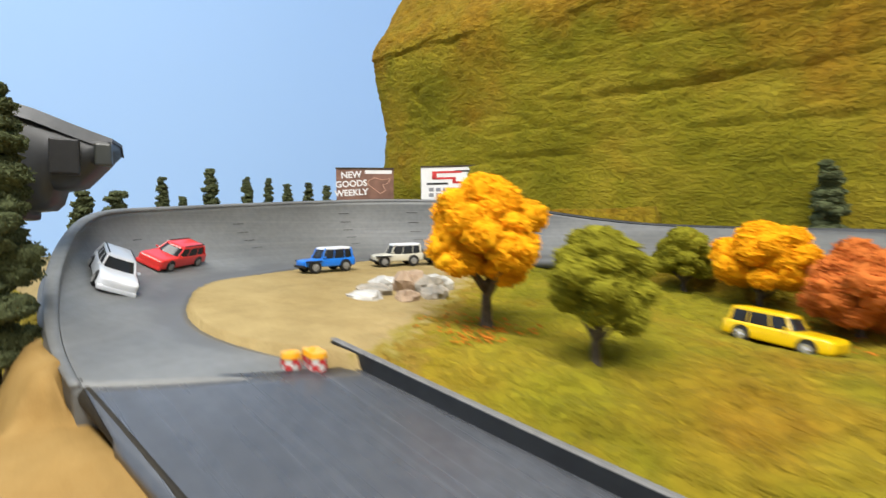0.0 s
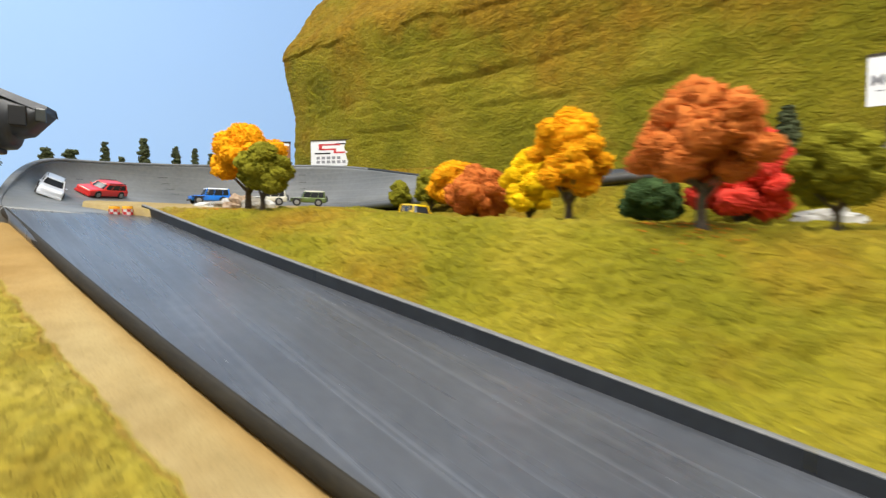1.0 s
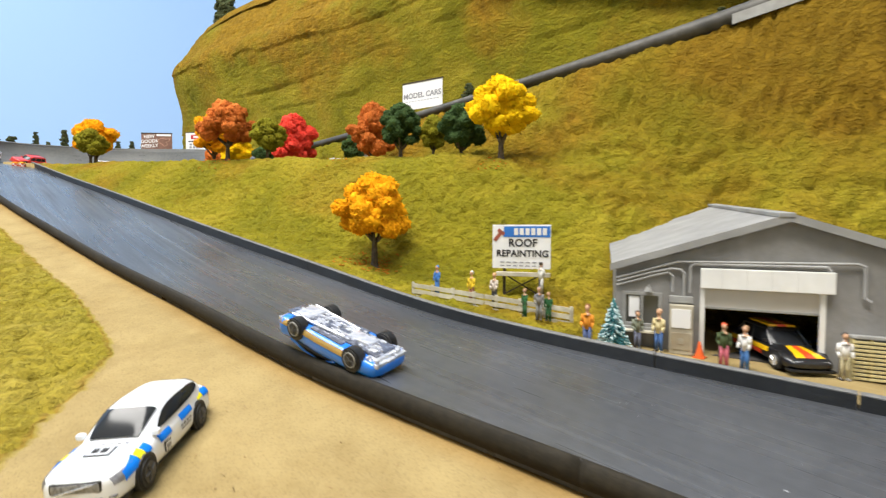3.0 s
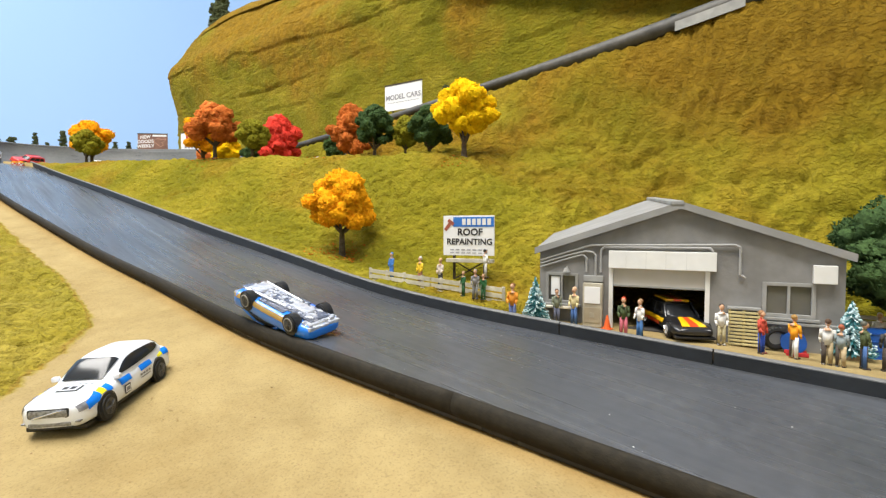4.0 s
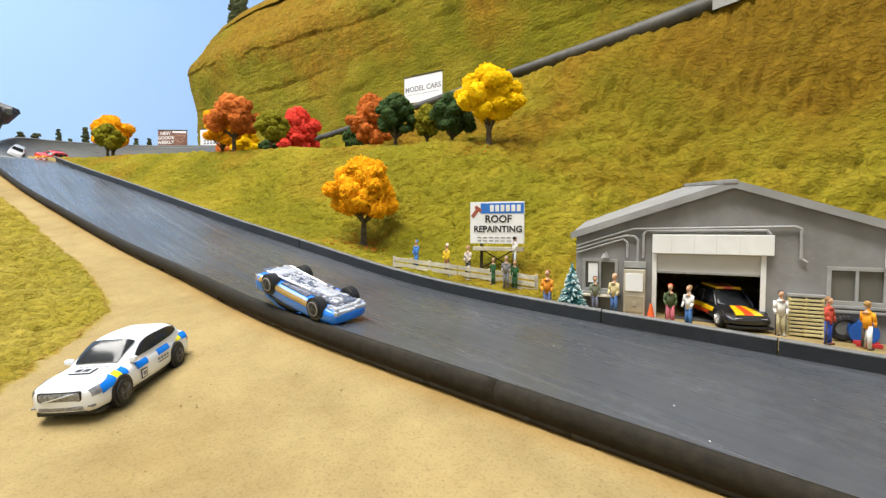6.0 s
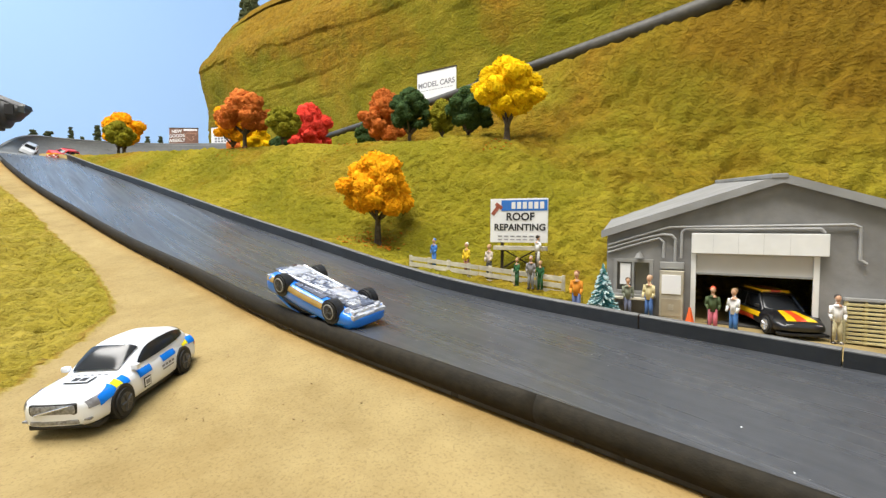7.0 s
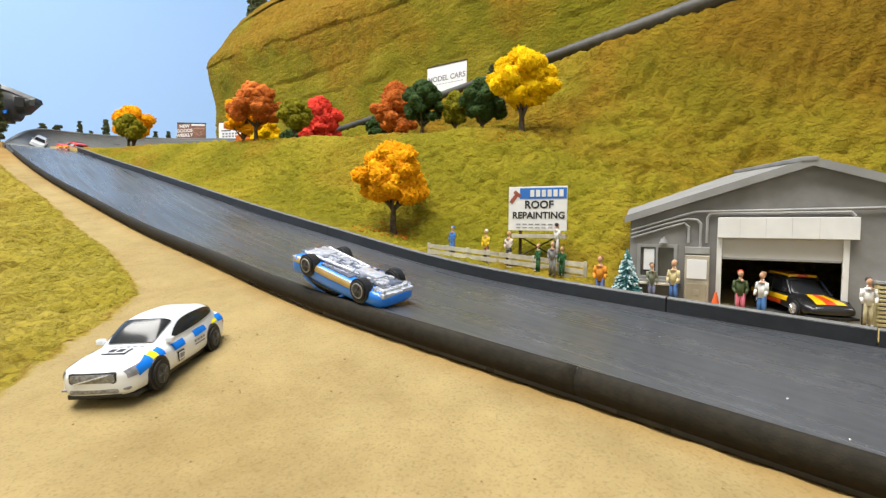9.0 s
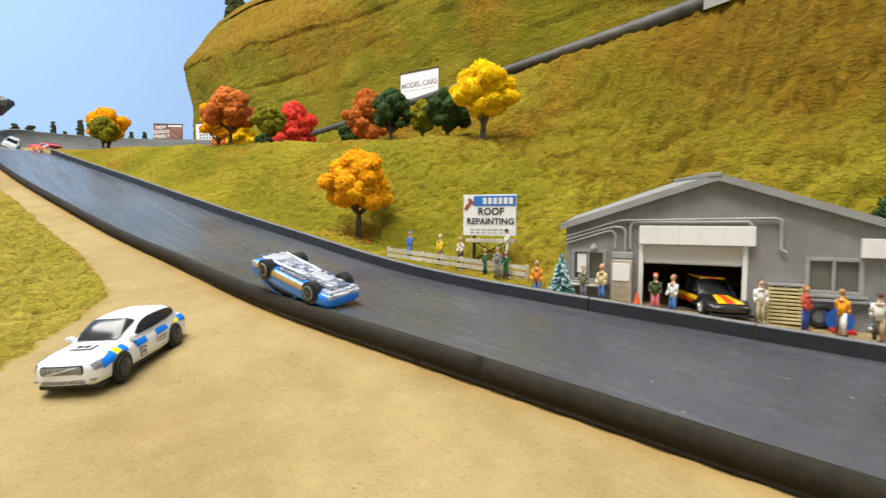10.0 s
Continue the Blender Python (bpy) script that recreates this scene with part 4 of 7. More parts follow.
    # white board with a red and black mark
    base, w, h, l = billboard((-0.568, 0.575), (-0.490, 0.629), 0.3440, 0.3998, 0.316, "white billboard with a red and black mark behind the rim", M_PAPER)
    mark = bmesh.new()
    for p, q, r, s in ((-0.22, 0.86, 0.22, 0.80), (-0.30, 0.86, -0.22, 0.62), (-0.30, 0.68, 0.08, 0.62), (0.06, 0.68, 0.12, 0.52), (0.06, 0.55, 0.34, 0.49)):
        box(mark, w * p, -0.0004, l + h * min(q, s), w * r, 0.0001, l + h * max(q, s))
    part("red_mark", mark, M_REDINK, base)
    for p, q, r, s in ((0.10, 0.88, 0.42, 0.83), (-0.40, 0.52, -0.02, 0.46)):
        bar(base, w * p, l + h * s, w * r, l + h * q, M_INK, "black_mark")
    for k, n in enumerate((5, 6)):
        for j in range(n):
            x = -w * 0.36 + j * w * 0.125
            bar(base, x, l + h * (0.26 - 0.16 * k), x + w * 0.085, l + h * (0.37 - 0.16 * k), M_GREYINK)


build_billboards()


# ---- cars ----
def superpoint(a, n):
    c, d = math.cos(a), math.sin(a)
    return math.copysign(abs(c) ** (2 / n), c), math.copysign(abs(d) ** (2 / n), d)


class Shape:
    """A car body's outline: half width, sill and deck along x, from a few stations."""

    def __init__(self, L, W, deck, boxy=False):
        curve = (lambda x, y: (lambda q: np.interp(q, x, y))) if boxy else spline
        self.n = 9.0 if boxy else 4.2
        xs = [d[0] * L for d in deck]
        self.x0, self.x1 = xs[0], xs[-1]
        self.w, self.lo, self.hi = curve(xs, [d[1] * W / 2 for d in deck]), curve(xs, [d[2] for d in deck]), curve(xs, [d[3] for d in deck])

    def ring(self, x, k=28):
        w, lo, hi = float(self.w(x)), float(self.lo(x)), float(self.hi(x))
        pts = []
        for j in range(k):
            c, d = superpoint(math.tau * (j + 0.5) / k, self.n)
            z = (lo + hi) / 2 + d * (hi - lo) / 2
            pts.append((x, c * w * (1 - 0.07 * max(0.0, d) ** 2), z))
        return pts

    def side(self, x, z):
        n = self.n
        w, lo, hi = float(self.w(x)), float(self.lo(x)), float(self.hi(x))
        d = max(-0.99, min(0.99, (z - (lo + hi) / 2) / ((hi - lo) / 2)))
        return (1 - abs(d) ** n) ** (1 / n) * w * (1 - 0.07 * max(0.0, d) ** 2)

    def top(self, x, y):
        n = self.n
        w, lo, hi = float(self.w(x)), float(self.lo(x)), float(self.hi(x))
        c = max(-0.99, min(0.99, y / (w * 0.95)))
        return (lo + hi) / 2 + (1 - abs(c) ** n) ** (1 / n) * (hi - lo) / 2

    def mesh(self):
        t = np.linspace(0, 1, 34)
        xs = self.x0 + (self.x1 - self.x0) * (0.5 - 0.5 * np.cos(math.pi * t))
        rings = [self.ring(float(x)) for x in xs]
        for end, sgn in ((0, -1), (-1, 1)):
            r = np.array(rings[end])
            mid = r.mean(0)
            caps = [[tuple(mid + (p - mid) * f + np.array([sgn * e, 0, 0])) for p in r] for f, e in ((0.93, 0.0006), (0.78, 0.0011), (0.45, 0.0014))]
            rings = caps[::-1] + rings if end == 0 else rings + caps
        return loft(rings)


def patch(name, material, parent, point, u0, u1, v0, v1, label="", nu=8, nv=4):
    """A thin painted patch that follows a surface: point(u, v) gives its places."""
    verts = [point(u0 + (u1 - u0) * i / nu, v0 + (v1 - v0) * j / nv) for i in range(nu + 1) for j in range(nv + 1)]
    faces = [(i * (nv + 1) + j, (i + 1) * (nv + 1) + j, (i + 1) * (nv + 1) + j + 1, i * (nv + 1) + j + 1) for i in range(nu) for j in range(nv)]
    return mesh_object(name, verts, faces, material, parent, label)


def frustum(b0, b1, t0, t1, wb, wt, zb, zt, grow=0.0, f0=0.0):
    """A rounded cabin: bottom from b0 to b1, top from t0 to t1, half widths wb and wt, domed; from height share f0 up."""
    rings = []
    for f in [*np.linspace(f0, 0.93, 7), 0.975, 1.0]:
        z = zb + (zt - zb) * f
        e = 0.0 if f < 0.94 else (0.0012 if f < 0.99 else 0.0030)
        x0, x1 = b0 + (t0 - b0) * f + e * 0.8, b1 + (t1 - b1) * f - e * 0.8
        hw = wb + (wt - wb) * f**1.25 - e * 0.6
        ring = []
        for j in range(32):
            c, d = superpoint(math.tau * (j + 0.5) / 32, 5.5)
            ring.append(((x0 + x1) / 2 + c * ((x1 - x0) / 2 + grow) - (0.0012 * (abs(d) ** 2) if c > 0.6 else 0), d * (hw + grow), z + grow * (0.6 if f > 0.9 else 0)))
        rings.append(ring)
    top = np.array(rings[-1])
    mid = top.mean(0)
    for q, e in ((0.75, 0.0003), (0.4, 0.0005), (0.05, 0.0006)):
        rings.append([tuple(mid + (p - mid) * q + np.array([0, 0, e])) for p in top])
    return loft(rings)


def wheel(parent, x, y, r, width, rim_mat, sx, lip=None):
    """A wheel at (x, y), facing outwards to side sx."""
    bm = bmesh.new()
    q = pose(x, y, r, 90)
    bmesh.ops.create_cone(bm, cap_ends=True, segments=24, radius1=r, radius2=r, depth=width, matrix=q)
    bmesh.ops.bevel(bm, geom=[e for e in bm.edges if len(e.link_faces) == 2 and any(len(f.verts) > 4 for f in e.link_faces)], offset=r * 0.12, segments=2, affect="EDGES")
    tyre = part("wheel", bm, M_TYRE, parent, "black rubber wheel", True)
    bm = bmesh.new()
    o = y + sx * (width / 2 + 0.0001)
    bmesh.ops.create_cone(bm, cap_ends=True, segments=20, radius1=r * 0.62, radius2=r * 0.62, depth=0.0004, matrix=pose(x, o, r, 90))
    for k in range(5):
        a = k * 2 * math.pi / 5
        tube(bm, (x, o + sx * 0.0003, r), (x + r * 0.56 * math.cos(a), o + sx * 0.0003, r + r * 0.56 * math.sin(a)), r * 0.10, r * 0.07, 5)
    tube(bm, (x, o, r), (x, o + sx * 0.0007, r), r * 0.16, r * 0.12, 8)
    part("rim", bm, rim_mat, tyre, "spoked metal rim")
    if lip:
        bm = bmesh.new()
        for k in range(20):
            a0, a1 = k * math.tau / 20, (k + 1) * math.tau / 20
            tube(bm, (x + r * 0.64 * math.cos(a0), o, r + r * 0.64 * math.sin(a0)), (x + r * 0.64 * math.cos(a1), o, r + r * 0.64 * math.sin(a1)), r * 0.07, None, 5)
        part("rim_lip", bm, lip, tyre, "pale rim edge")
    return tyre


def car(m, label, body_mat, L, W, H, base_z, deck, cabin, wheels, r, roof_mat=None, rim_mat=None, glass_mat=None, lamps=True, name="toy_car", pillars=(0.5,), group="model cars", boxy=False, tyre_width=0.0038, lip=None):
    """A model car, nose to +x, standing on z = 0. deck: (x / L, share of half width, sill z, deck z); cabin: bottom rear, bottom front, top rear, top front (x / L), belt z."""
    base = thing(name, m, label, "toy car", group)
    rim_mat, glass_mat, roof_mat = rim_mat or M_CHROME, glass_mat or M_GLASS, roof_mat or body_mat
    hw = W / 2
    shape = Shape(L, W, deck, boxy)
    ob = mesh_object("body", *shape.mesh(), body_mat, base)
    ob.data.set_sharp_from_angle(angle=radians(34 if boxy else 55))
    b0, b1, t0, t1, zb = cabin
    zt = H
    mesh_object("glazing", *frustum(b0 * L, b1 * L, t0 * L, t1 * L, hw * 0.90, hw * 0.72, zb - 0.0012, zt - 0.0004), glass_mat, base, "smoked windows")
    mixf = lambda a, b, f: a + (b - a) * f
    mesh_object("roof", *frustum(b0 * L, b1 * L, t0 * L, t1 * L, hw * 0.90, hw * 0.72, zb - 0.0012, zt, 0.0003, 0.82), roof_mat, base)
    for s in (-1, 1):
        def rail(xb, xt, rad, nm, k=1.0):
            part(nm, tube(bmesh.new(), (xb * L, s * hw * 0.90 * k, zb - 0.0012), (xt * L, s * hw * 0.725 * k, zt - 0.0008), rad, None, 8), body_mat, base, "", True)
        lb, lt = b1 - b0, t1 - t0
        rail(b0 + 0.05 * lb, t0 + 0.05 * lt, 0.0011, "rear_pillar", 0.955)
        rail(b1 - 0.055 * lb, t1 - 0.055 * lt, 0.0008, "front_pillar", 0.94)
        for f in pillars:
            rail(mixf(b0, b1, f), mixf(t0, t1, f), 0.0005, "middle_pillar", 0.99)
    for xw in wheels:
        for s in (-1, 1):
            bm = bmesh.new()
            bmesh.ops.create_cone(bm, cap_ends=True, segments=24, radius1=r * 1.1, radius2=r * 1.1, depth=0.0034, matrix=pose(xw * L, s * (hw - 0.0016), r * 1.06, 90))
            part("wheel_arch", bm, M_BLACK, base, "dark wheel arch")
            wheel(base, xw * L, s * (hw - 0.0011) - s * (tyre_width - 0.0038) / 2, r, tyre_width, rim_mat, s, lip)
    if lamps:
        xf, xr = deck[-1][0] * L, deck[0][0] * L
        zf = (deck[-1][2] + deck[-1][3]) / 2
        for s in (-1, 1):
            part("headlight", boxes((xf - 0.0008, s * hw * 0.52 - 0.0026, zf + 0.0002, xf + 0.0006, s * hw * 0.52 + 0.0026, zf + 0.0022), bevel=0.0004), M_CHROME, base, "chrome headlight")
            part("tail_light", boxes((xr - 0.0006, s * hw * 0.62 - 0.002, zf, xr + 0.0008, s * hw * 0.62 + 0.002, zf + 0.002), bevel=0.0003), M_REDINK, base, "red tail light")
            part("mirror", boxes((b1 * L - 0.006, s * (hw * 0.93 + 0.0012) - 0.0011, zb + 0.0003, b1 * L - 0.0042, s * (hw * 0.93 + 0.0012) + 0.0011, zb + 0.0022), bevel=0.0003), body_mat, base)
        part("grille", boxes((xf - 0.0008, -hw * 0.34, zf - 0.0016, xf + 0.0004, hw * 0.34, zf + 0.0014), bevel=0.0003), M_BLACK, base, "dark grille")
    return base, shape


WHITE_CAR = paint("white_car_enamel", (0.80, 0.83, 0.88))
BLUE_CAR = paint("blue_car_enamel", (0.010, 0.20, 0.80))
YELLOW_CAR = paint("yellow_car_enamel", (0.85, 0.55, 0.005))
RED_CAR = paint("red_car_enamel", (0.72, 0.03, 0.025))
CREAM_CAR = paint("cream_car_enamel", (0.62, 0.60, 0.50))
GREEN_CAR = paint("olive_car_enamel", (0.10, 0.15, 0.03))
BLACK_CAR = paint("black_car_enamel", (0.012, 0.012, 0.014))
LIVERY_BLUE = mat("livery_blue", (0.004, 0.20, 0.82), (0.004, 0.19, 0.78), 60, 0.6, spec=0.2)
LIVERY_YELLOW = mat("livery_yellow", (0.88, 0.78, 0.02), (0.84, 0.74, 0.02), 60, 0.6, spec=0.2)
GOLD = mat("gold_stripe", (0.50, 0.33, 0.10), (0.42, 0.27, 0.08), 150, 0.35, metal=0.5)


def on_ground(x, y, heading, dz=0.0):
    """The pose of a car on the ground at (x, y), tilted as the ground lies."""
    h, e = radians(heading), 0.02
    f, l = Vector((math.cos(h), math.sin(h), 0)), Vector((-math.sin(h), math.cos(h), 0))
    g = lambda p: float(ground_z(p.x, p.y))
    c = Vector((x, y, 0))
    zf, zr, zl, zq = g(c + f * e), g(c - f * e), g(c + l * e * 0.6), g(c - l * e * 0.6)
    fx = Vector((f.x, f.y, (zf - zr) / (2 * e))).normalized()
    ly = Vector((l.x, l.y, (zl - zq) / (1.2 * e)))
    up = fx.cross(ly).normalized()
    ly = up.cross(fx)
    m = Matrix((fx, ly, up)).transposed().to_4x4()
    m.translation = (x, y, (zf + zr) / 2 + dz)
    return m


def on_track(x, v, heading, dz=0.0):
    h, e = radians(heading), 0.02
    y = float(outer_y(x) + (inner_y(x) - outer_y(x)) * v)
    slope = float(surface_z(x + e, v) - surface_z(x - e, v)) / (2 * e)
    cross = float(surface_z(x, v + 0.05) - surface_z(x, v - 0.05)) / (0.1 * float(inner_y(x) - outer_y(x)))
    f = Vector((math.cos(h), math.sin(h), 0))
    fx = Vector((f.x, f.y, slope * f.x + cross * f.y)).normalized()
    ly = Vector((-f.y, f.x, -slope * f.y + cross * f.x))
    up = fx.cross(ly).normalized()
    m = Matrix((fx, up.cross(fx), up)).transposed().to_4x4()
    m.translation = (x, y, float(surface_z(x, v)) + dz)
    return m


ESTATE = [(-0.50, 0.80, 0.0050, 0.0140), (-0.485, 0.90, 0.0036, 0.0156), (-0.43, 0.975, 0.0026, 0.0166), (-0.2, 1.0, 0.0023, 0.0164), (0.10, 1.0, 0.0023, 0.0158), (0.24, 1.0, 0.0023, 0.0155), (0.36, 0.98, 0.0024, 0.0151), (0.43, 0.92, 0.0026, 0.0146), (0.475, 0.83, 0.0029, 0.0140), (0.495, 0.72, 0.0034, 0.0132)]


def estate(m, label, body_mat, rim_mat):
    """A modern estate car: moulded body, arched cabin shell with inset smoked windows, wheels."""
    L, W = 0.0735, 0.0296
    hw, zb = W / 2, 0.0134
    base = thing("toy_car", m, label, "toy car", "model cars")
    sh = Shape(L, W, ESTATE)
    mesh_object("body", *sh.mesh(), body_mat, base).data.set_sharp_from_angle(angle=radians(60))
    xs = [k * L for k in (-0.49, -0.465, -0.43, -0.37, -0.22, -0.08, 0.0, 0.08, 0.17, 0.225)]
    roof = spline(xs, [0.0152, 0.0176, 0.0199, 0.0219, 0.0233, 0.0236, 0.0230, 0.0210, 0.0176, 0.0150])
    belt = spline(xs, [hw * k for k in (0.74, 0.80, 0.84, 0.89, 0.93, 0.94, 0.94, 0.93, 0.90, 0.84)])

    def shell(x, a, e=0.0):
        c, d = math.cos(a), math.sin(a)
        dz = abs(d) ** 0.45
        wb = float(belt(x))
        wide = wb + (wb * 0.74 - wb) * dz ** 1.3
        slope = float(roof(x + 0.001) - roof(x - 0.001)) / 0.002
        return (x - e * slope * 1.2 * d, math.copysign(abs(c) ** 0.30, c) * wide + e * c, zb + (float(roof(x)) - zb) * dz + e * d)

    def pane(x, z, s, e=0.0004):
        dz = max(0.0, min(0.97, (z - zb) / (float(roof(x)) - zb)))
        a = math.asin(dz ** (1 / 0.45))
        return shell(x, a if s > 0 else math.pi - a, e)
    rings = [[shell(float(x), math.pi * k / 60) for k in range(61)] for x in np.linspace(xs[0], xs[-1], 90)]
    mesh_object("cabin", *loft(rings, closed=False), body_mat, base)
    patch("windscreen", M_GLASS, base, lambda u, v: shell(u, v + 0.085 * (u - 0.005) / 0.010 * (math.pi / 2 - v), 0.0005), 0.0026, 0.0150, 0.86, math.pi - 0.86, "smoked windscreen", 12, 40)
    patch("rear_window", M_GLASS, base, lambda u, v: shell(u, v, 0.00025), -0.0348, -0.0305, 0.75, math.pi - 0.75, "smoked rear window", 8, 14)
    for s in (-1, 1):
        def window(u, v):
            f = (u + 0.0285) / 0.0375
            low = 0.0158 + 0.0012 * (1 - f) + 0.0012 * (1 - f) ** 6
            top = float(roof(u)) - 0.0019 - 0.0006 * f
            top = max(low + 0.0001, min(top, low + 0.014 * (1 - f) ** 0.8 + 0.0004))
            return pane(u, low + (top - low) * v, s)
        patch("side_window", M_GLASS, base, window, -0.0285, 0.0090, 0.0, 1.0, "smoked side windows", 24, 8)
        part("mirror", boxes((0.0105, s * 0.0138 - 0.0015, 0.0150, 0.0132, s * 0.0138 + 0.0015, 0.0173), bevel=0.0008), body_mat, base, "", True)
        patch("tail_light", M_REDINK, base, lambda u, v: (u, s * (sh.side(u, v) + 0.0002), v), -0.0358, -0.0335, 0.0105, 0.0150, "red tail light")
        patch("headlight", M_HEADLAMP, base, lambda u, v: (u, s * (sh.side(u, float(sh.lo(u)) + (float(sh.hi(u)) - float(sh.lo(u))) * v) + 0.0002), float(sh.lo(u)) + (float(sh.hi(u)) - float(sh.lo(u))) * v), 0.0268, 0.0360, 0.62, 0.88, "grey swept headlight")
        for xw in (-0.305, 0.305):
            bm = bmesh.new()
            bmesh.ops.create_cone(bm, cap_ends=True, segments=28, radius1=0.0066, radius2=0.0066, depth=0.0034, matrix=pose(xw * L, s * (hw - 0.00165), 0.0062, 90))
            part("wheel_arch", bm, M_BLACK, base, "dark wheel arch")
            wheel(base, xw * L, s * (hw - 0.0012), 0.0059, 0.0040, rim_mat, s)
    part("grille_surround", boxes((0.0340, -0.0086, 0.0079, 0.0379, 0.0086, 0.0126), bevel=0.0015), M_BLACK, base, "black grille surround", True)
    part("lip", boxes((0.0335, -0.0088, 0.0036, 0.0376, 0.0088, 0.0043), bevel=0.0003), M_BLACK, base, "black line of the lower lip", True)
    for s in (-1, 1):
        part("fog_light", boxes((0.0335, s * 0.0105 - 0.0014, 0.0056, 0.0369, s * 0.0105 + 0.0014, 0.0064), bevel=0.0003), M_MESH, base, "grey fog light slot", True)
    part("grille", boxes((0.0345, -0.0080, 0.0084, 0.0381, 0.0080, 0.0121), bevel=0.0013), M_MESH, base, "grey mesh grille", True)
    part("grille_bar", tube(bmesh.new(), (0.0382, -0.0062, 0.0088), (0.0382, 0.0062, 0.0117), 0.0003, None, 6), M_CHROME, base, "diagonal chrome bar")
    part("lower_grille", boxes((0.0345, -0.0085, 0.0047, 0.0379, 0.0085, 0.0066), bevel=0.0007), M_MESH, base, "grey lower grille", True)
    part("underside", boxes((-0.034, -0.0125, 0.0014, 0.034, 0.0125, 0.0034), bevel=0.0006), M_BLACK, base, "black underside")
    return base, sh


M_HEADLAMP = mat("headlamp", (0.34, 0.35, 0.38), (0.14, 0.14, 0.16), 300, 0.12)
M_MESH = mat("grey_mesh_grille", (0.34, 0.35, 0.37), (0.15, 0.15, 0.16), 900, 0.4, metal=0.4)
M_DARKRIM = mat("dark_grey_rim", (0.09, 0.09, 0.092), (0.05, 0.05, 0.052), 200, 0.4, metal=0.5)


def build_police_car():
    base, sh = estate(on_ground(0.8815, 0.0896, -41.5, 0.0010) @ Matrix.Scale(1.02, 4), "white police estate car with blue and yellow squares on sand", WHITE_CAR, M_DARKRIM)
    for s in (-1, 1):
        def side(u, v, e=0.00025):
            return (u, s * (sh.side(u, v) + e), v)
        slant = lambda z0, z1, x0, x1: (lambda u, v: side(u, z0 + (z1 - z0) * (u - x0) / (x1 - x0) + v))
        for x0, x1, z0, z1, h, mt in ((0.0252, 0.0330, 0.0112, 0.0092, 0.0034, LIVERY_BLUE), (0.0212, 0.0250, 0.0117, 0.0113, 0.0031, LIVERY_YELLOW), (0.0172, 0.0210, 0.0120, 0.0118, 0.0028, LIVERY_BLUE), (0.0030, 0.0115, 0.0112, 0.0110, 0.0034, LIVERY_BLUE), (-0.0160, -0.0050, 0.0120, 0.0117, 0.0034, LIVERY_BLUE), (-0.0285, -0.0235, 0.0128, 0.0126, 0.0030, LIVERY_YELLOW), (-0.0340, -0.0288, 0.0122, 0.0122, 0.0032, LIVERY_BLUE)):
            patch("livery_square", mt, base, slant(z0, z1, x0, x1), x0, x1, 0.0, h, "blue livery square" if mt is LIVERY_BLUE else "yellow livery square")
        patch("number_panel", M_INK, base, side, 0.0048, 0.0096, 0.0058, 0.0100, "framed number panel")
        patch("number_panel", WHITE_CAR, base, lambda u, v: side(u, v, 0.0004), 0.0053, 0.0091, 0.0063, 0.0095)
        patch("number_bar", M_GREYINK, base, lambda u, v: side(u, v, 0.00055), 0.0058, 0.0086, 0.0070, 0.0089)
        for k in range(4):
            patch("print", M_GREYINK, base, side, -0.0135 + k * 0.0026, -0.0116 + k * 0.0026, 0.0096, 0.0106)
        patch("print", M_GREYINK, base, side, -0.0132, -0.0042, 0.0083, 0.0089)

    def bonnet(u, v, e=0.00025):
        return (u, v, sh.top(u, v) + e)
    patch("number_panel", M_INK, base, bonnet, 0.0205, 0.0262, -0.0046, 0.0046, "framed number panel")
    patch("number_panel", WHITE_CAR, base, lambda u, v: bonnet(u, v, 0.00045), 0.0211, 0.0256, -0.0040, 0.0040)
    for y0 in (-0.0028, 0.0004):
        patch("number_bar", M_INK, base, lambda u, v: bonnet(u, v, 0.0006), 0.0219, 0.0248, y0, y0 + 0.0024)
    for k in range(6):
        patch("print", M_GREYINK, base, bonnet, 0.0180, 0.0188, -0.0078 + k * 0.0027, -0.0062 + k * 0.0027)


build_police_car()

COUPE = [(-0.50, 0.72, 0.0062, 0.0140), (-0.47, 0.90, 0.0045, 0.0154), (-0.38, 0.97, 0.0035, 0.0160), (-0.1, 1.0, 0.0032, 0.0158), (0.12, 1.0, 0.0032, 0.0156), (0.3, 0.98, 0.0034, 0.0150), (0.44, 0.92, 0.0038, 0.0138), (0.485, 0.86, 0.0045, 0.0128), (0.50, 0.80, 0.0055, 0.0118)]


# Blue-grey mottling puts the chrome's reflections into its base colour.
M_CHASSIS = mat('plated_underside', (0.93, 0.95, 0.98), (0.60, 0.63, 0.74), 300, 0.20, 0.4, 500, metal=0.55)


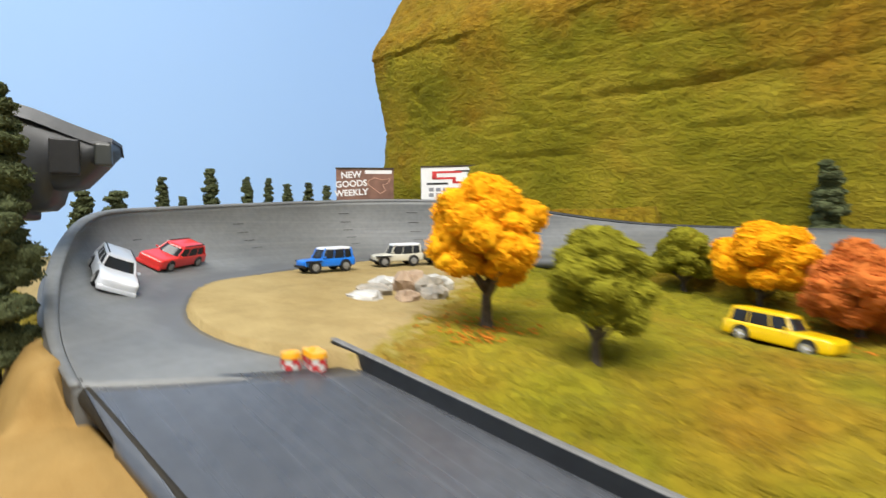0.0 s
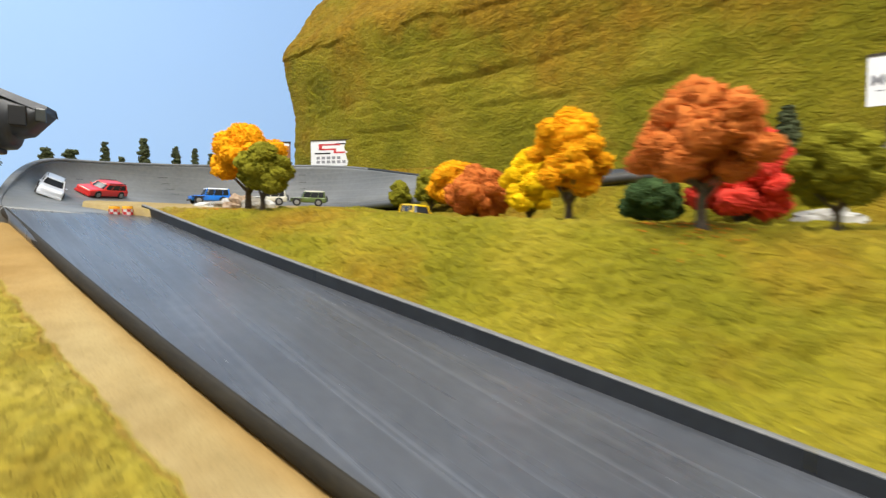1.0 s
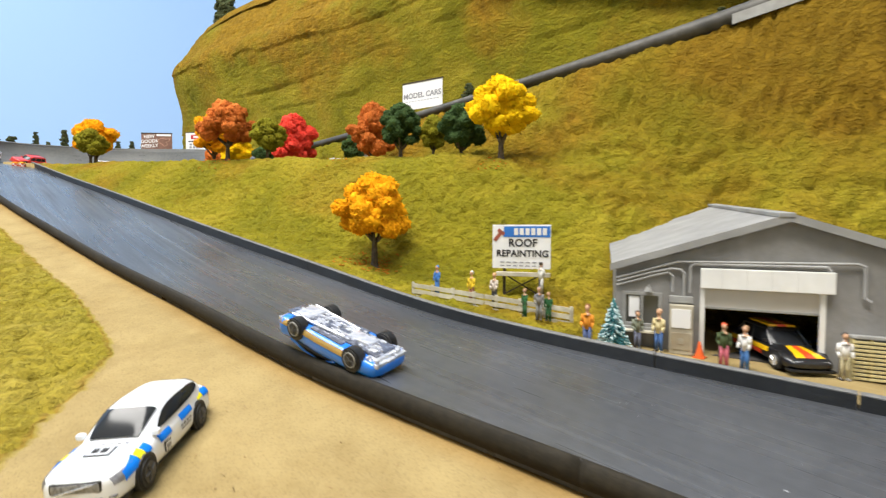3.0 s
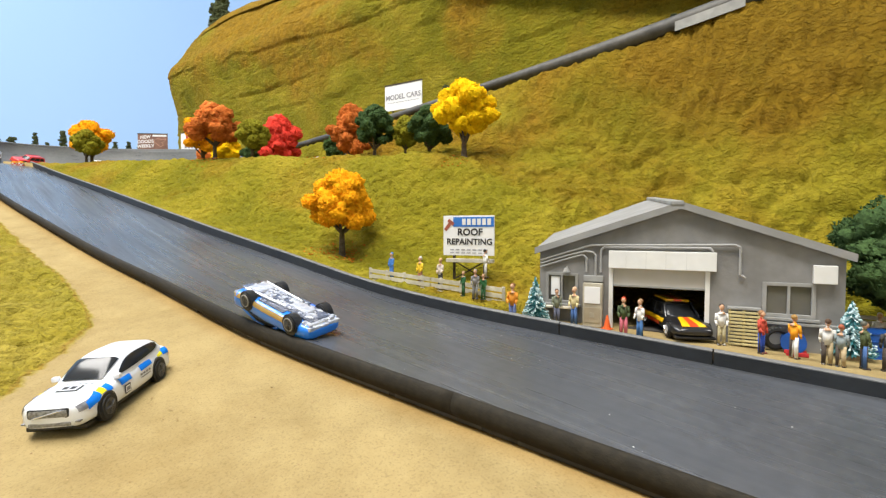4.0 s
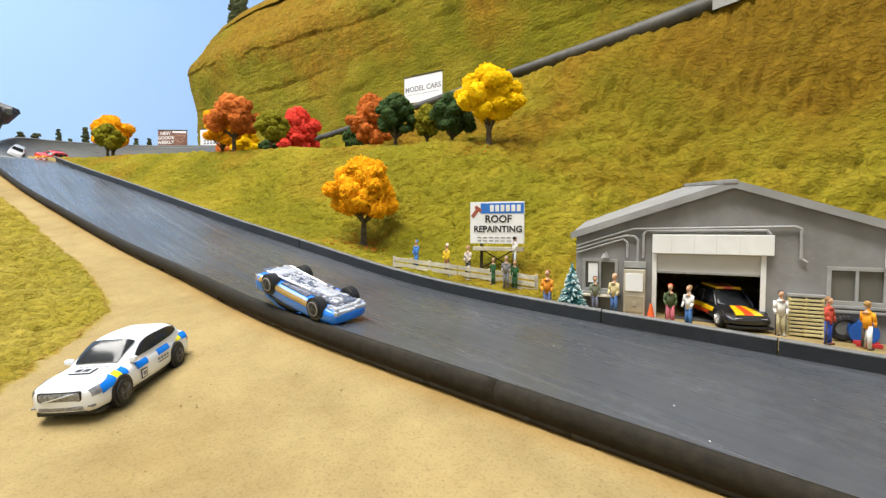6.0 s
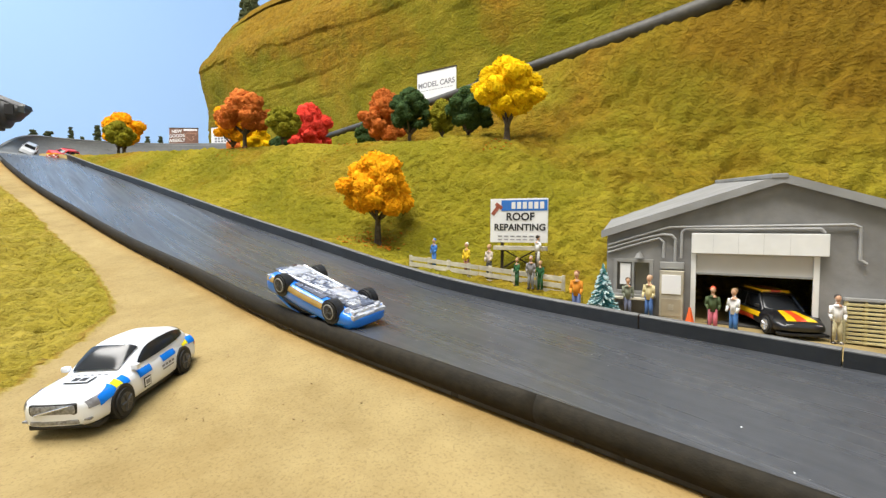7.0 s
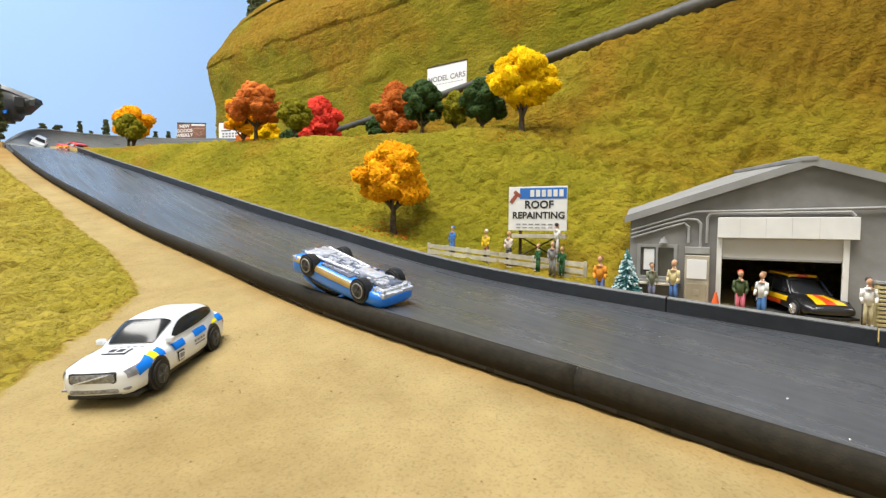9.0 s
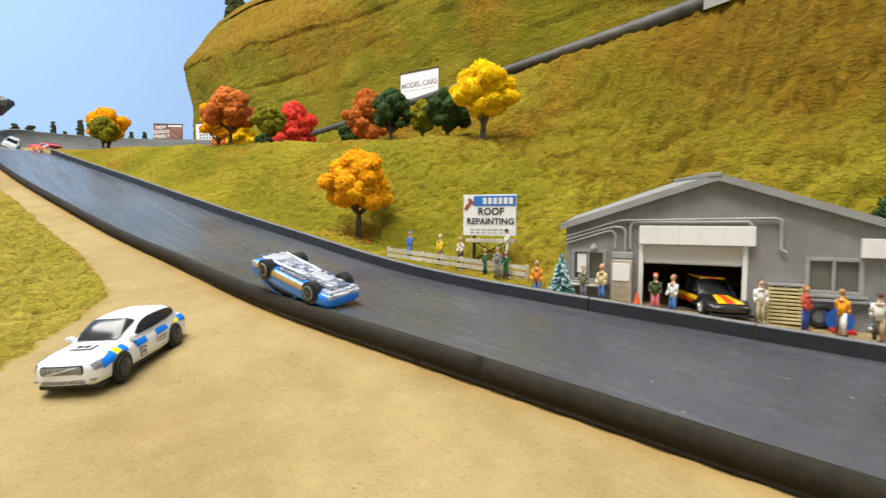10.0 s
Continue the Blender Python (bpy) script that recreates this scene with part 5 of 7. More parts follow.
def build_overturned_car():
    L, W, H = 0.0765, 0.0290, 0.0205
    m = on_track(0.8855, 0.105, 10.5, -0.0010) @ pose(0, 0, 0, 8.5, 9.2, 0) @ pose(0, 0, 0.0207, 180, 0, 0) @ Matrix.Scale(0.97, 4)
    base, shp = car(m, "blue muscle car with chrome underside lying overturned on the track", BLUE_CAR, L, W, H, 0, COUPE, (-0.36, 0.16, -0.22, 0.02, 0.0156), (-0.268, 0.31), 0.0060, rim_mat=M_DARKRIM, pillars=(), lamps=False, tyre_width=0.0066, lip=M_STEELGREY)
    for s in (-1, 1):
        patch("side_stripe", GOLD, base, lambda u, v: (u, s * (shp.side(u, v) + 0.0002), v), -0.034, 0.030, 0.0046, 0.0074, "gold side stripe", 16)
    # chrome underside with its engine, gearbox and exhausts
    bm = bmesh.new()
    # Darker copy of the plating: shaded recesses and reflections put into its colour.
    part("floor_pan", boxes((-0.0360, -0.0078, 0.0022, 0.0350, 0.0078, 0.0042), (-0.0120, -0.0112, 0.0028, 0.0130, 0.0112, 0.0042), bevel=0.0006), mat("shaded_plating", (0.34, 0.36, 0.44), (0.10, 0.11, 0.15), 420, 0.2, metal=0.6), base, "plated floor pan coloured blue-grey for its recesses and reflections", True)
    box(bm, 0.0310, -0.0098, 0.0030, 0.0372, 0.0098, 0.0062, bevel=0.0012)
    box(bm, -0.0340, -0.0075, 0.0030, -0.0300, 0.0075, 0.0058, bevel=0.0008)
    rng = random.Random(5)
    for k in range(150):
        x, y = rng.uniform(-0.033, 0.030), rng.uniform(-0.0074, 0.0050)
        box(bm, x, y, 0.0010 + rng.uniform(0, 0.0012), x + rng.uniform(0.0010, 0.0040), y + rng.uniform(0.0006, 0.0020), 0.0032, bevel=0.0002)
    for k in range(46):
        x, y = rng.uniform(0.030, 0.0365), rng.uniform(-0.0118, 0.0100)
        box(bm, x, y, 0.0022 + rng.uniform(0, 0.0016), x + rng.uniform(0.0008, 0.0024), y + rng.uniform(0.0008, 0.0024), 0.0050, bevel=0.0003)
    box(bm, 0.010, -0.004, 0.0006, 0.026, 0.004, 0.003, bevel=0.001)
    box(bm, -0.030, -0.007, 0.0008, -0.018, 0.007, 0.003, bevel=0.001)
    for s in (-1, 1):
        tube(bm, (0.01, s * 0.006, 0.0018), (-0.030, s * 0.0085, 0.0020), 0.0009, None, 8)
    part("chassis", bm, M_CHASSIS, base, "bright chrome underside", True)
    part("front_bumper", boxes((0.0362, -0.0116, 0.0042, 0.0392, -0.0030, 0.0068), (0.0366, -0.0034, 0.0046, 0.0394, 0.0034, 0.0064), (0.0362, 0.0030, 0.0042, 0.0392, 0.0116, 0.0068), bevel=0.0010), M_CHASSIS, base, "chrome front bumper", True)
    part("rear_bumper", boxes((-0.0392, -0.0115, 0.0060, -0.0365, 0.0115, 0.0085), bevel=0.0008), M_CHROME, base, "chrome rear bumper", True)
    for xw in (-0.268, 0.31):
        part("axle", tube(bmesh.new(), (xw * L, -0.013, 0.0060), (xw * L, 0.013, 0.0060), 0.0008, None, 8), M_STEELGREY, base)


build_overturned_car()
car(on_ground(-0.049, 0.412, -18, 0.0005), "bright yellow estate car parked on the grass", YELLOW_CAR, 0.0700, 0.0285, 0.0250, 0, [(-0.50, 0.86, 0.0048, 0.0132), (-0.485, 0.95, 0.0038, 0.0148), (-0.3, 1.0, 0.0034, 0.0152), (0.12, 1.0, 0.0034, 0.0152), (0.26, 1.0, 0.0035, 0.0150), (0.44, 0.985, 0.0038, 0.0147), (0.49, 0.96, 0.0044, 0.0143), (0.5, 0.90, 0.0052, 0.0134)], (-0.475, 0.20, -0.45, 0.11, 0.0150), (-0.29, 0.31), 0.0058, pillars=(0.35, 0.68), boxy=True)
TRUCK = [(-0.50, 0.90, 0.0070, 0.0160), (-0.48, 0.96, 0.0062, 0.0168), (0.12, 0.96, 0.0062, 0.0166), (0.20, 0.88, 0.0066, 0.0160), (0.42, 0.80, 0.0068, 0.0150), (0.46, 0.76, 0.0070, 0.0140)]


def jeep(m, label, body, roof):
    L, W, H = 0.0660, 0.0300, 0.0285
    base, _ = car(m, label, body, L, W, H, 0, TRUCK, (-0.485, 0.20, -0.47, 0.10, 0.0165), (-0.29, 0.30), 0.0066, roof_mat=roof, rim_mat=M_STEELGREY, pillars=(0.30, 0.62), name="toy_off_roader", boxy=True)
    part("spare_wheel", tube(bmesh.new(), (-0.50 * L - 0.0035, 0, 0.0145), (-0.50 * L - 0.0002, 0, 0.0145), 0.0056, None, 18), M_TYRE, base, "black spare wheel")
    for s in (-1, 1):
        part("fender", boxes((0.16 * L, s * 0.0135 - 0.0022, 0.0128, 0.46 * L, s * 0.0135 + 0.0022, 0.0142), bevel=0.0005), M_BLACK, base, "black fender")
    part("bumper", boxes((0.46 * L, -0.0135, 0.0062, 0.495 * L, 0.0135, 0.0090), bevel=0.0005), M_BLACK, base, "black bumper")


jeep(on_ground(-0.483, 0.326, -95.5, 0.0004), "blue off-roader with a white hard top parked on sand", BLUE_CAR, WHITE_CAR)
jeep(on_ground(-0.4656, 0.4237, -115, 0.0004), "cream off-roader with a white hard top parked on sand", CREAM_CAR, WHITE_CAR)
jeep(on_ground(-0.43, 0.485, -120, 0.0004), "olive-green off-roader with a cream roof parked on sand", GREEN_CAR, CREAM_CAR)


def build_seams():
    """Short dark open joints between the planks of the banked turn."""
    base = bpy.data.objects["banked_turn"]
    for i, shares in ((46, (0.50, 0.60, 0.70, 0.80)), (58, (0.46, 0.56, 0.66, 0.76, 0.86)), (66, (0.5, 0.62, 0.74, 0.86)), (34, (0.58, 0.72))):
        for v0 in shares:
            inward = Vector(TI[i] - TR[i])
            inward = Vector((inward.x, inward.y, 0)).normalized() * 0.0005
            patch("seam", M_INK, base, lambda u, v: tuple(Vector(turn_point(i, v)) * (1 - u) + Vector(turn_point(i + 2, v)) * u + inward), 0.0, 0.6, v0, v0 + 0.007, "dark open joint", 4, 1)


build_seams()


def on_bank(i, v, turn=0.0):
    """The pose of a car on the banked turn, nose towards the straight."""
    p = turn_point(i, v)
    f = Vector(turn_point(i - 2, v) - turn_point(i + 2, v)).normalized()
    r = Vector(turn_point(i, v - 0.06) - turn_point(i, v + 0.06)).normalized()
    up = f.cross(r) if f.cross(r).z > 0 else r.cross(f)
    up.normalize()
    m = Matrix((f, up.cross(f), up)).transposed().to_4x4()
    m.translation = Vector(p) + up * 0.0004
    return m @ pose(0, 0, 0, 0, 0, turn)


BOXY = [(-0.50, 0.86, 0.0046, 0.0128), (-0.485, 0.95, 0.0034, 0.0142), (-0.3, 1.0, 0.0028, 0.0146), (0.12, 1.0, 0.0028, 0.0146), (0.26, 1.0, 0.0028, 0.0143), (0.44, 0.985, 0.0030, 0.0136), (0.485, 0.95, 0.0032, 0.0130), (0.5, 0.88, 0.0036, 0.0122)]


def square_estate(m, label, body_mat):
    """A square-cut estate car with roof rails and a deep front bumper."""
    base, _ = car(m, label, body_mat, 0.0735, 0.0292, 0.0236, 0, BOXY, (-0.475, 0.22, -0.44, 0.06, 0.0144), (-0.29, 0.31), 0.0058, rim_mat=M_STEELGREY, pillars=(0.34, 0.66), boxy=True)
    part("front_bumper", boxes((0.0345, -0.0140, 0.0024, 0.0385, 0.0140, 0.0062), bevel=0.0010), body_mat, base, "", True)
    for s in (-1, 1):
        part("roof_rail", tube(bmesh.new(), (-0.030, s * 0.0098, 0.0243), (0.002, s * 0.0098, 0.0243), 0.0005, None, 6), M_BLACK, base, "dark roof rail")
    return base


square_estate(on_bank(24, 0.50, 14), "white square-cut estate car rolling round the banked turn", WHITE_CAR)
square_estate(on_bank(35, 0.42, 0), "bright red square-cut estate car rolling round the banked turn", RED_CAR)


# ---- the garage yard ----
GD, GN = Vector((0.9613, 0.2755, 0)), Vector((-0.43, 0.90, 0))
GO = Vector((1.017, 0.3685, 0.008))
G_FLAT = pose(*GO, 0, 0, 15.99)


def spot(s, off, dz=0.0):
    """A place in the yard: s along the garage's front from the door's edge, off metres in front of it."""
    p = GO + GD * s + Vector((0.2755, -0.9613, 0)) * off
    return p.x, p.y, float(ground_z(p.x, p.y)) + dz


def skewed(bm, rise=0.0):
    """Shears a bmesh so that its depth follows the garage's side walls."""
    k = GN.dot(GD)
    across = GN.dot(Vector((-0.2755, 0.9613, 0)))
    for v in bm.verts:
        v.co.x += v.co.y * k
        v.co.z += max(v.co.y, 0) * rise
        v.co.y *= across
    return bm


M_SEAM = mat("shutter_seam", (0.55, 0.55, 0.54), None, 100, 0.6)
M_PIPE = mat("painted_conduit", (0.36, 0.36, 0.355), (0.31, 0.31, 0.305), 120, 0.5, stain=0.12)


def build_garage():
    base = thing("garage", G_FLAT, "grey card workshop with a half-raised white shutter and shallow gabled roof", "building")
    s0, s1, ap, ez, az, D = -0.0525, 0.1325, 0.0445, 0.0555, 0.0862, 0.20
    t = 0.0025
    d0, d1, dh = 0.0, 0.0610, 0.0545

    def roofline(s):
        return ez + (az - ez) * (s - s0) / (ap - s0) if s < ap else ez + (az - ez) * (s1 - s) / (s1 - ap)
    def slab(poly):
        bm = bmesh.new()
        n = len(poly)
        a = [bm.verts.new((x, 0, z)) for x, z in poly]
        b = [bm.verts.new((x, t, z)) for x, z in poly]
        bm.faces.new(a)
        bm.faces.new(b[::-1])
        for k in range(n):
            bm.faces.new((a[(k + 1) % n], a[k], b[k], b[(k + 1) % n]))
        bmesh.ops.recalc_face_normals(bm, faces=bm.faces)
        part("front_wall_panel", bm, M_CONCRETE, base)
    w0, w1, wz0, wz1 = 0.0925, 0.1175, 0.0175, 0.0370
    v0, v1, vz0, vz1 = -0.0467, -0.0244, 0.0165, 0.0375
    for x0, x1, z0, z1 in ((s0, v0, -0.006, None), (v0, v1, -0.006, vz0), (v0, v1, vz1, None), (v1, d0, -0.006, None), (d0, d1, dh, None), (d1, w0, -0.006, None), (w0, w1, -0.006, wz0), (w0, w1, wz1, None), (w1, s1, -0.006, None)):
        if z1 is not None:
            slab([(x0, z0), (x1, z0), (x1, z1), (x0, z1)])
        elif x0 < ap < x1:
            slab([(x0, z0), (x1, z0), (x1, roofline(x1)), (ap, az), (x0, roofline(x0))])
        else:
            slab([(x0, z0), (x1, z0), (x1, roofline(x1)), (x0, roofline(x0))])
    part("side_wall", skewed(boxes((s0, t, -0.006, s0 + t, D, ez - 0.001), ), 0.06), M_CONCRETE, base)
    part("side_wall", skewed(boxes((s1 - t, t, -0.006, s1, D, ez))), M_CONCRETE, base)
    part("back_wall", skewed(boxes((s0, D, -0.006, s1, D + t, ez))), M_CONCRETE, base)
    part("inner_floor", skewed(boxes((s0 + t, t, -0.001, s1 - t, D, 0.0003))), mat("dark_floor", (0.06, 0.055, 0.05), None, 60, 0.8), base, "dark workshop floor")
    # roof halves with overhang and fascia
    for side, (xa, za, xb, zb) in enumerate(((s0 - 0.003, ez - 0.0008, ap, az + 0.001), (ap, az + 0.001, s1 + 0.004, ez - 0.0012))):
        bm = bmesh.new()
        for y0, y1, th in ((-0.0035, D + 0.004, 0.0022),):
            vs = [bm.verts.new(p) for p in ((xa, y0, za), (xb, y0, zb), (xb, y1, zb), (xa, y1, za), (xa, y0, za + th), (xb, y0, zb + th), (xb, y1, zb + th), (xa, y1, za + th))]
            for f in ((0, 1, 2, 3), (4, 7, 6, 5), (0, 4, 5, 1), (1, 5, 6, 2), (2, 6, 7, 3), (3, 7, 4, 0)):
                bm.faces.new([vs[i] for i in f])
        bmesh.ops.recalc_face_normals(bm, faces=bm.faces)
        roof = part("roof", skewed(bm, 0.08), M_ROOF, base, "light grey sloping roof")
        bm = bmesh.new()
        vs = [bm.verts.new(p) for p in ((xa, -0.0046, za - 0.0022), (xb, -0.0046, zb - 0.0022), (xb, -0.0046, zb + 0.0026), (xa, -0.0046, za + 0.0026), (xa, -0.0036, za - 0.0022), (xb, -0.0036, zb - 0.0022), (xb, -0.0036, zb + 0.0026), (xa, -0.0036, za + 0.0026))]
        for f in ((0, 1, 2, 3), (4, 7, 6, 5), (0, 4, 5, 1), (1, 5, 6, 2), (2, 6, 7, 3), (3, 7, 4, 0)):
            bm.faces.new([vs[i] for i in f])
        bmesh.ops.recalc_face_normals(bm, faces=bm.faces)
        part("fascia", bm, M_ROOF, roof, "light grey fascia board")
    part("ridge_cap", skewed(boxes((ap - 0.007, -0.0052, az + 0.0012, ap + 0.0012, D, az + 0.0040), bevel=0.0006), 0.08), M_ROOF, base, "light grey ridge cap")
    # shutter, its box, and door frame
    part("shutter_box", boxes((-0.0012, -0.0042, 0.0435, 0.0660, -0.0002, 0.0560), bevel=0.0004), M_WHITE, base, "white shutter box")
    for x in (0.0105, 0.0235, 0.0360, 0.0485):
        part("seam", boxes((x - 0.00007, -0.0043, 0.0438, x + 0.00007, -0.0041, 0.0557)), M_SEAM, base, "grey panel seam")
    sh = part("shutter", boxes((d0 + 0.0015, 0.0006, 0.0305, d1 - 0.001, 0.0018, 0.0445)), mat("off_white_shutter", (0.58, 0.565, 0.53), (0.54, 0.525, 0.485), 60, 0.7, stain=0.08), base, "half-raised off-white shutter")
    part("bottom_bar", boxes((d0 + 0.0016, -0.0001, 0.0303, d1 - 0.0011, 0.0022, 0.0316), bevel=0.0003), M_STEELGREY, sh, "grey bottom bar")
    for x0, x1 in ((-0.0014, 0.0014), (0.0596, 0.0624)):
        part("door_frame", boxes((x0, -0.0012, -0.002, x1, 0.0016, 0.0440), bevel=0.0002), M_WHITE, base, "white door frame")
    # windows
    for nm, x0, x1, z0, z1 in (("window", w0, w1, wz0, wz1), ("window", v0, v1, vz0, vz1)):
        win = part(nm, boxes((x0, 0.0012, z0, x1, 0.0016, z1)), mat("dusty_glass", (0.11, 0.11, 0.10), (0.16, 0.155, 0.14), 40, 0.12, stain=0.3), base, "dusty window pane")
        f = 0.0011
        mid = (x0 + x1) / 2
        for r in ((x0 - f, z0 - f, x0 + f, z1 + f), (x1 - f, z0 - f, x1 + f, z1 + f), (x0 + f, z1 - f, x1 - f, z1 + f), (x0 + f, z0 - f, x1 - f, z0 + f), (mid - f * 0.7, z0 + f, mid + f * 0.7, z1 - f)):
            part("window_frame", boxes((r[0], -0.0009, r[1], r[2], 0.0011, r[3]), bevel=0.0002), M_STEELGREY, win, "grey window frame")
        part("window_sill", boxes((x0 - 0.003, -0.0026, z0 - 0.0030, x1 + 0.003, 0.0004, z0 - 0.0012), bevel=0.0003), M_STEELGREY, win, "grey sill")
    part("poster", boxes((v0 + 0.0030, -0.0002, vz0 + 0.005, v0 + 0.0095, 0.0011, vz1 - 0.002)), M_PAPER, base, "pale poster in the window")
    # pipes, lamp and ventilator box
    pipe = M_PIPE
    for k, pts in enumerate((((-0.0515, -0.0018, 0.0475), (-0.030, -0.0018, 0.0545), (-0.014, -0.0018, 0.0595), (0.076, -0.0018, 0.0610), (0.0790, -0.0018, 0.0595), (0.0792, -0.0018, 0.0420), (0.0820, -0.0018, 0.0400)),
                             ((-0.0515, -0.0016, 0.0450), (-0.030, -0.0016, 0.0520), (-0.018, -0.0016, 0.0550), (-0.0125, -0.0016, 0.0545), (-0.0105, -0.0016, 0.0520), (-0.0105, -0.0016, 0.0360)),
                             ((-0.0515, -0.0014, 0.0425), (-0.030, -0.0014, 0.0495), (-0.020, -0.0014, 0.0525), (-0.0172, -0.0014, 0.0500), (-0.0172, -0.0014, 0.0400)),
                             ((-0.0070, -0.0016, 0.0400), (-0.0070, -0.0016, 0.0560), (-0.0050, -0.0016, 0.0585), (0.062, -0.0024, 0.0588), (0.0640, -0.0024, 0.0565)))):
        part("pipe", bent_tube(bmesh.new(), pts, 0.00085), pipe, base, "grey conduit", True)
    part("junction_box", boxes((-0.0190, -0.0030, 0.0330, -0.0050, -0.0002, 0.0375), bevel=0.0005), M_STEELGREY, base, "grey junction box")
    part("wall_lamp", tube(tube(bmesh.new(), (-0.0315, -0.003, 0.0395), (-0.0315, -0.003, 0.0425), 0.0028, 0.0016, 12), (-0.0315, -0.003, 0.0425), (-0.0315, 0.0, 0.0432), 0.0006, None, 6), M_STEELGREY, base, "small grey lamp")
    part("ventilator", boxes((0.1165, -0.0045, 0.0385, 0.1280, -0.0002, 0.0495), bevel=0.0004), M_WHITE, base, "white ventilator box")
    part("sill_board", boxes((0.0860, -0.0030, 0.0120, 0.1330, -0.0002, 0.0137), bevel=0.0003), M_STEELGREY, base, "grey sill board")


build_garage()
BLACKRACER_Y, BLACKRACER_R = paint("racing_yellow", (0.85, 0.50, 0.01)), paint("racing_red", (0.70, 0.07, 0.02))


def build_racer():
    h = -48
    base, shp = car(on_ground(1.0535, 0.3915, h, 0.0006) @ Matrix.Scale(0.93, 4), "black racing hatchback with yellow and red stripes in the garage doorway", BLACK_CAR, 0.064, 0.0285, 0.0228, 0, [(-0.50, 0.84, 0.0050, 0.0125), (-0.47, 0.95, 0.0034, 0.0140), (-0.2, 1.0, 0.0030, 0.0142), (0.14, 1.0, 0.0030, 0.0138), (0.32, 0.98, 0.0030, 0.0122), (0.46, 0.93, 0.0032, 0.0100), (0.50, 0.84, 0.0040, 0.0086)], (-0.46, 0.22, -0.34, 0.05, 0.0138), (-0.30, 0.31), 0.0054, pillars=(0.5,))
    for y0, y1, mt in ((-0.0085, -0.0030, BLACKRACER_Y), (-0.0030, 0.0030, BLACKRACER_R), (0.0030, 0.0085, BLACKRACER_Y)):
        part("roof_stripe", boxes((-0.0195, y0, 0.0222, 0.0020, y1, 0.0242), bevel=0.0003), mt, base, "bright roof stripe")
        patch("bonnet_stripe", mt, base, lambda u, v: (u, v * (0.6 + 0.4 * (u - 0.0145) / 0.015), shp.top(u, v) + 0.0003), 0.0145, 0.0300, y0, y1, "bright bonnet stripe")
    for s in (-1, 1):
        patch("side_stripe", BLACKRACER_Y, base, lambda u, v: (u, s * (shp.side(u, v) + 0.0003), v), -0.026, 0.012, 0.0085, 0.0115, "yellow side stripe")
        patch("side_stripe", BLACKRACER_R, base, lambda u, v: (u, s * (shp.side(u, v) + 0.0003), v), -0.024, 0.006, 0.0055, 0.0082, "red side stripe")
    part("splitter", boxes((0.0285, -0.0135, 0.0018, 0.0335, 0.0135, 0.0034), bevel=0.0004), M_BLACK, base, "black front splitter")


build_racer()

# ---- figurines: plain painted shapes ----
FIG = {}


def dye(c):
    if c not in FIG:
        FIG[c] = mat("figurine_paint", c, tuple(v * 0.82 for v in c), 400, 0.75, 0.2, 900)
    return FIG[c]


SKIN = (0.62, 0.36, 0.22)


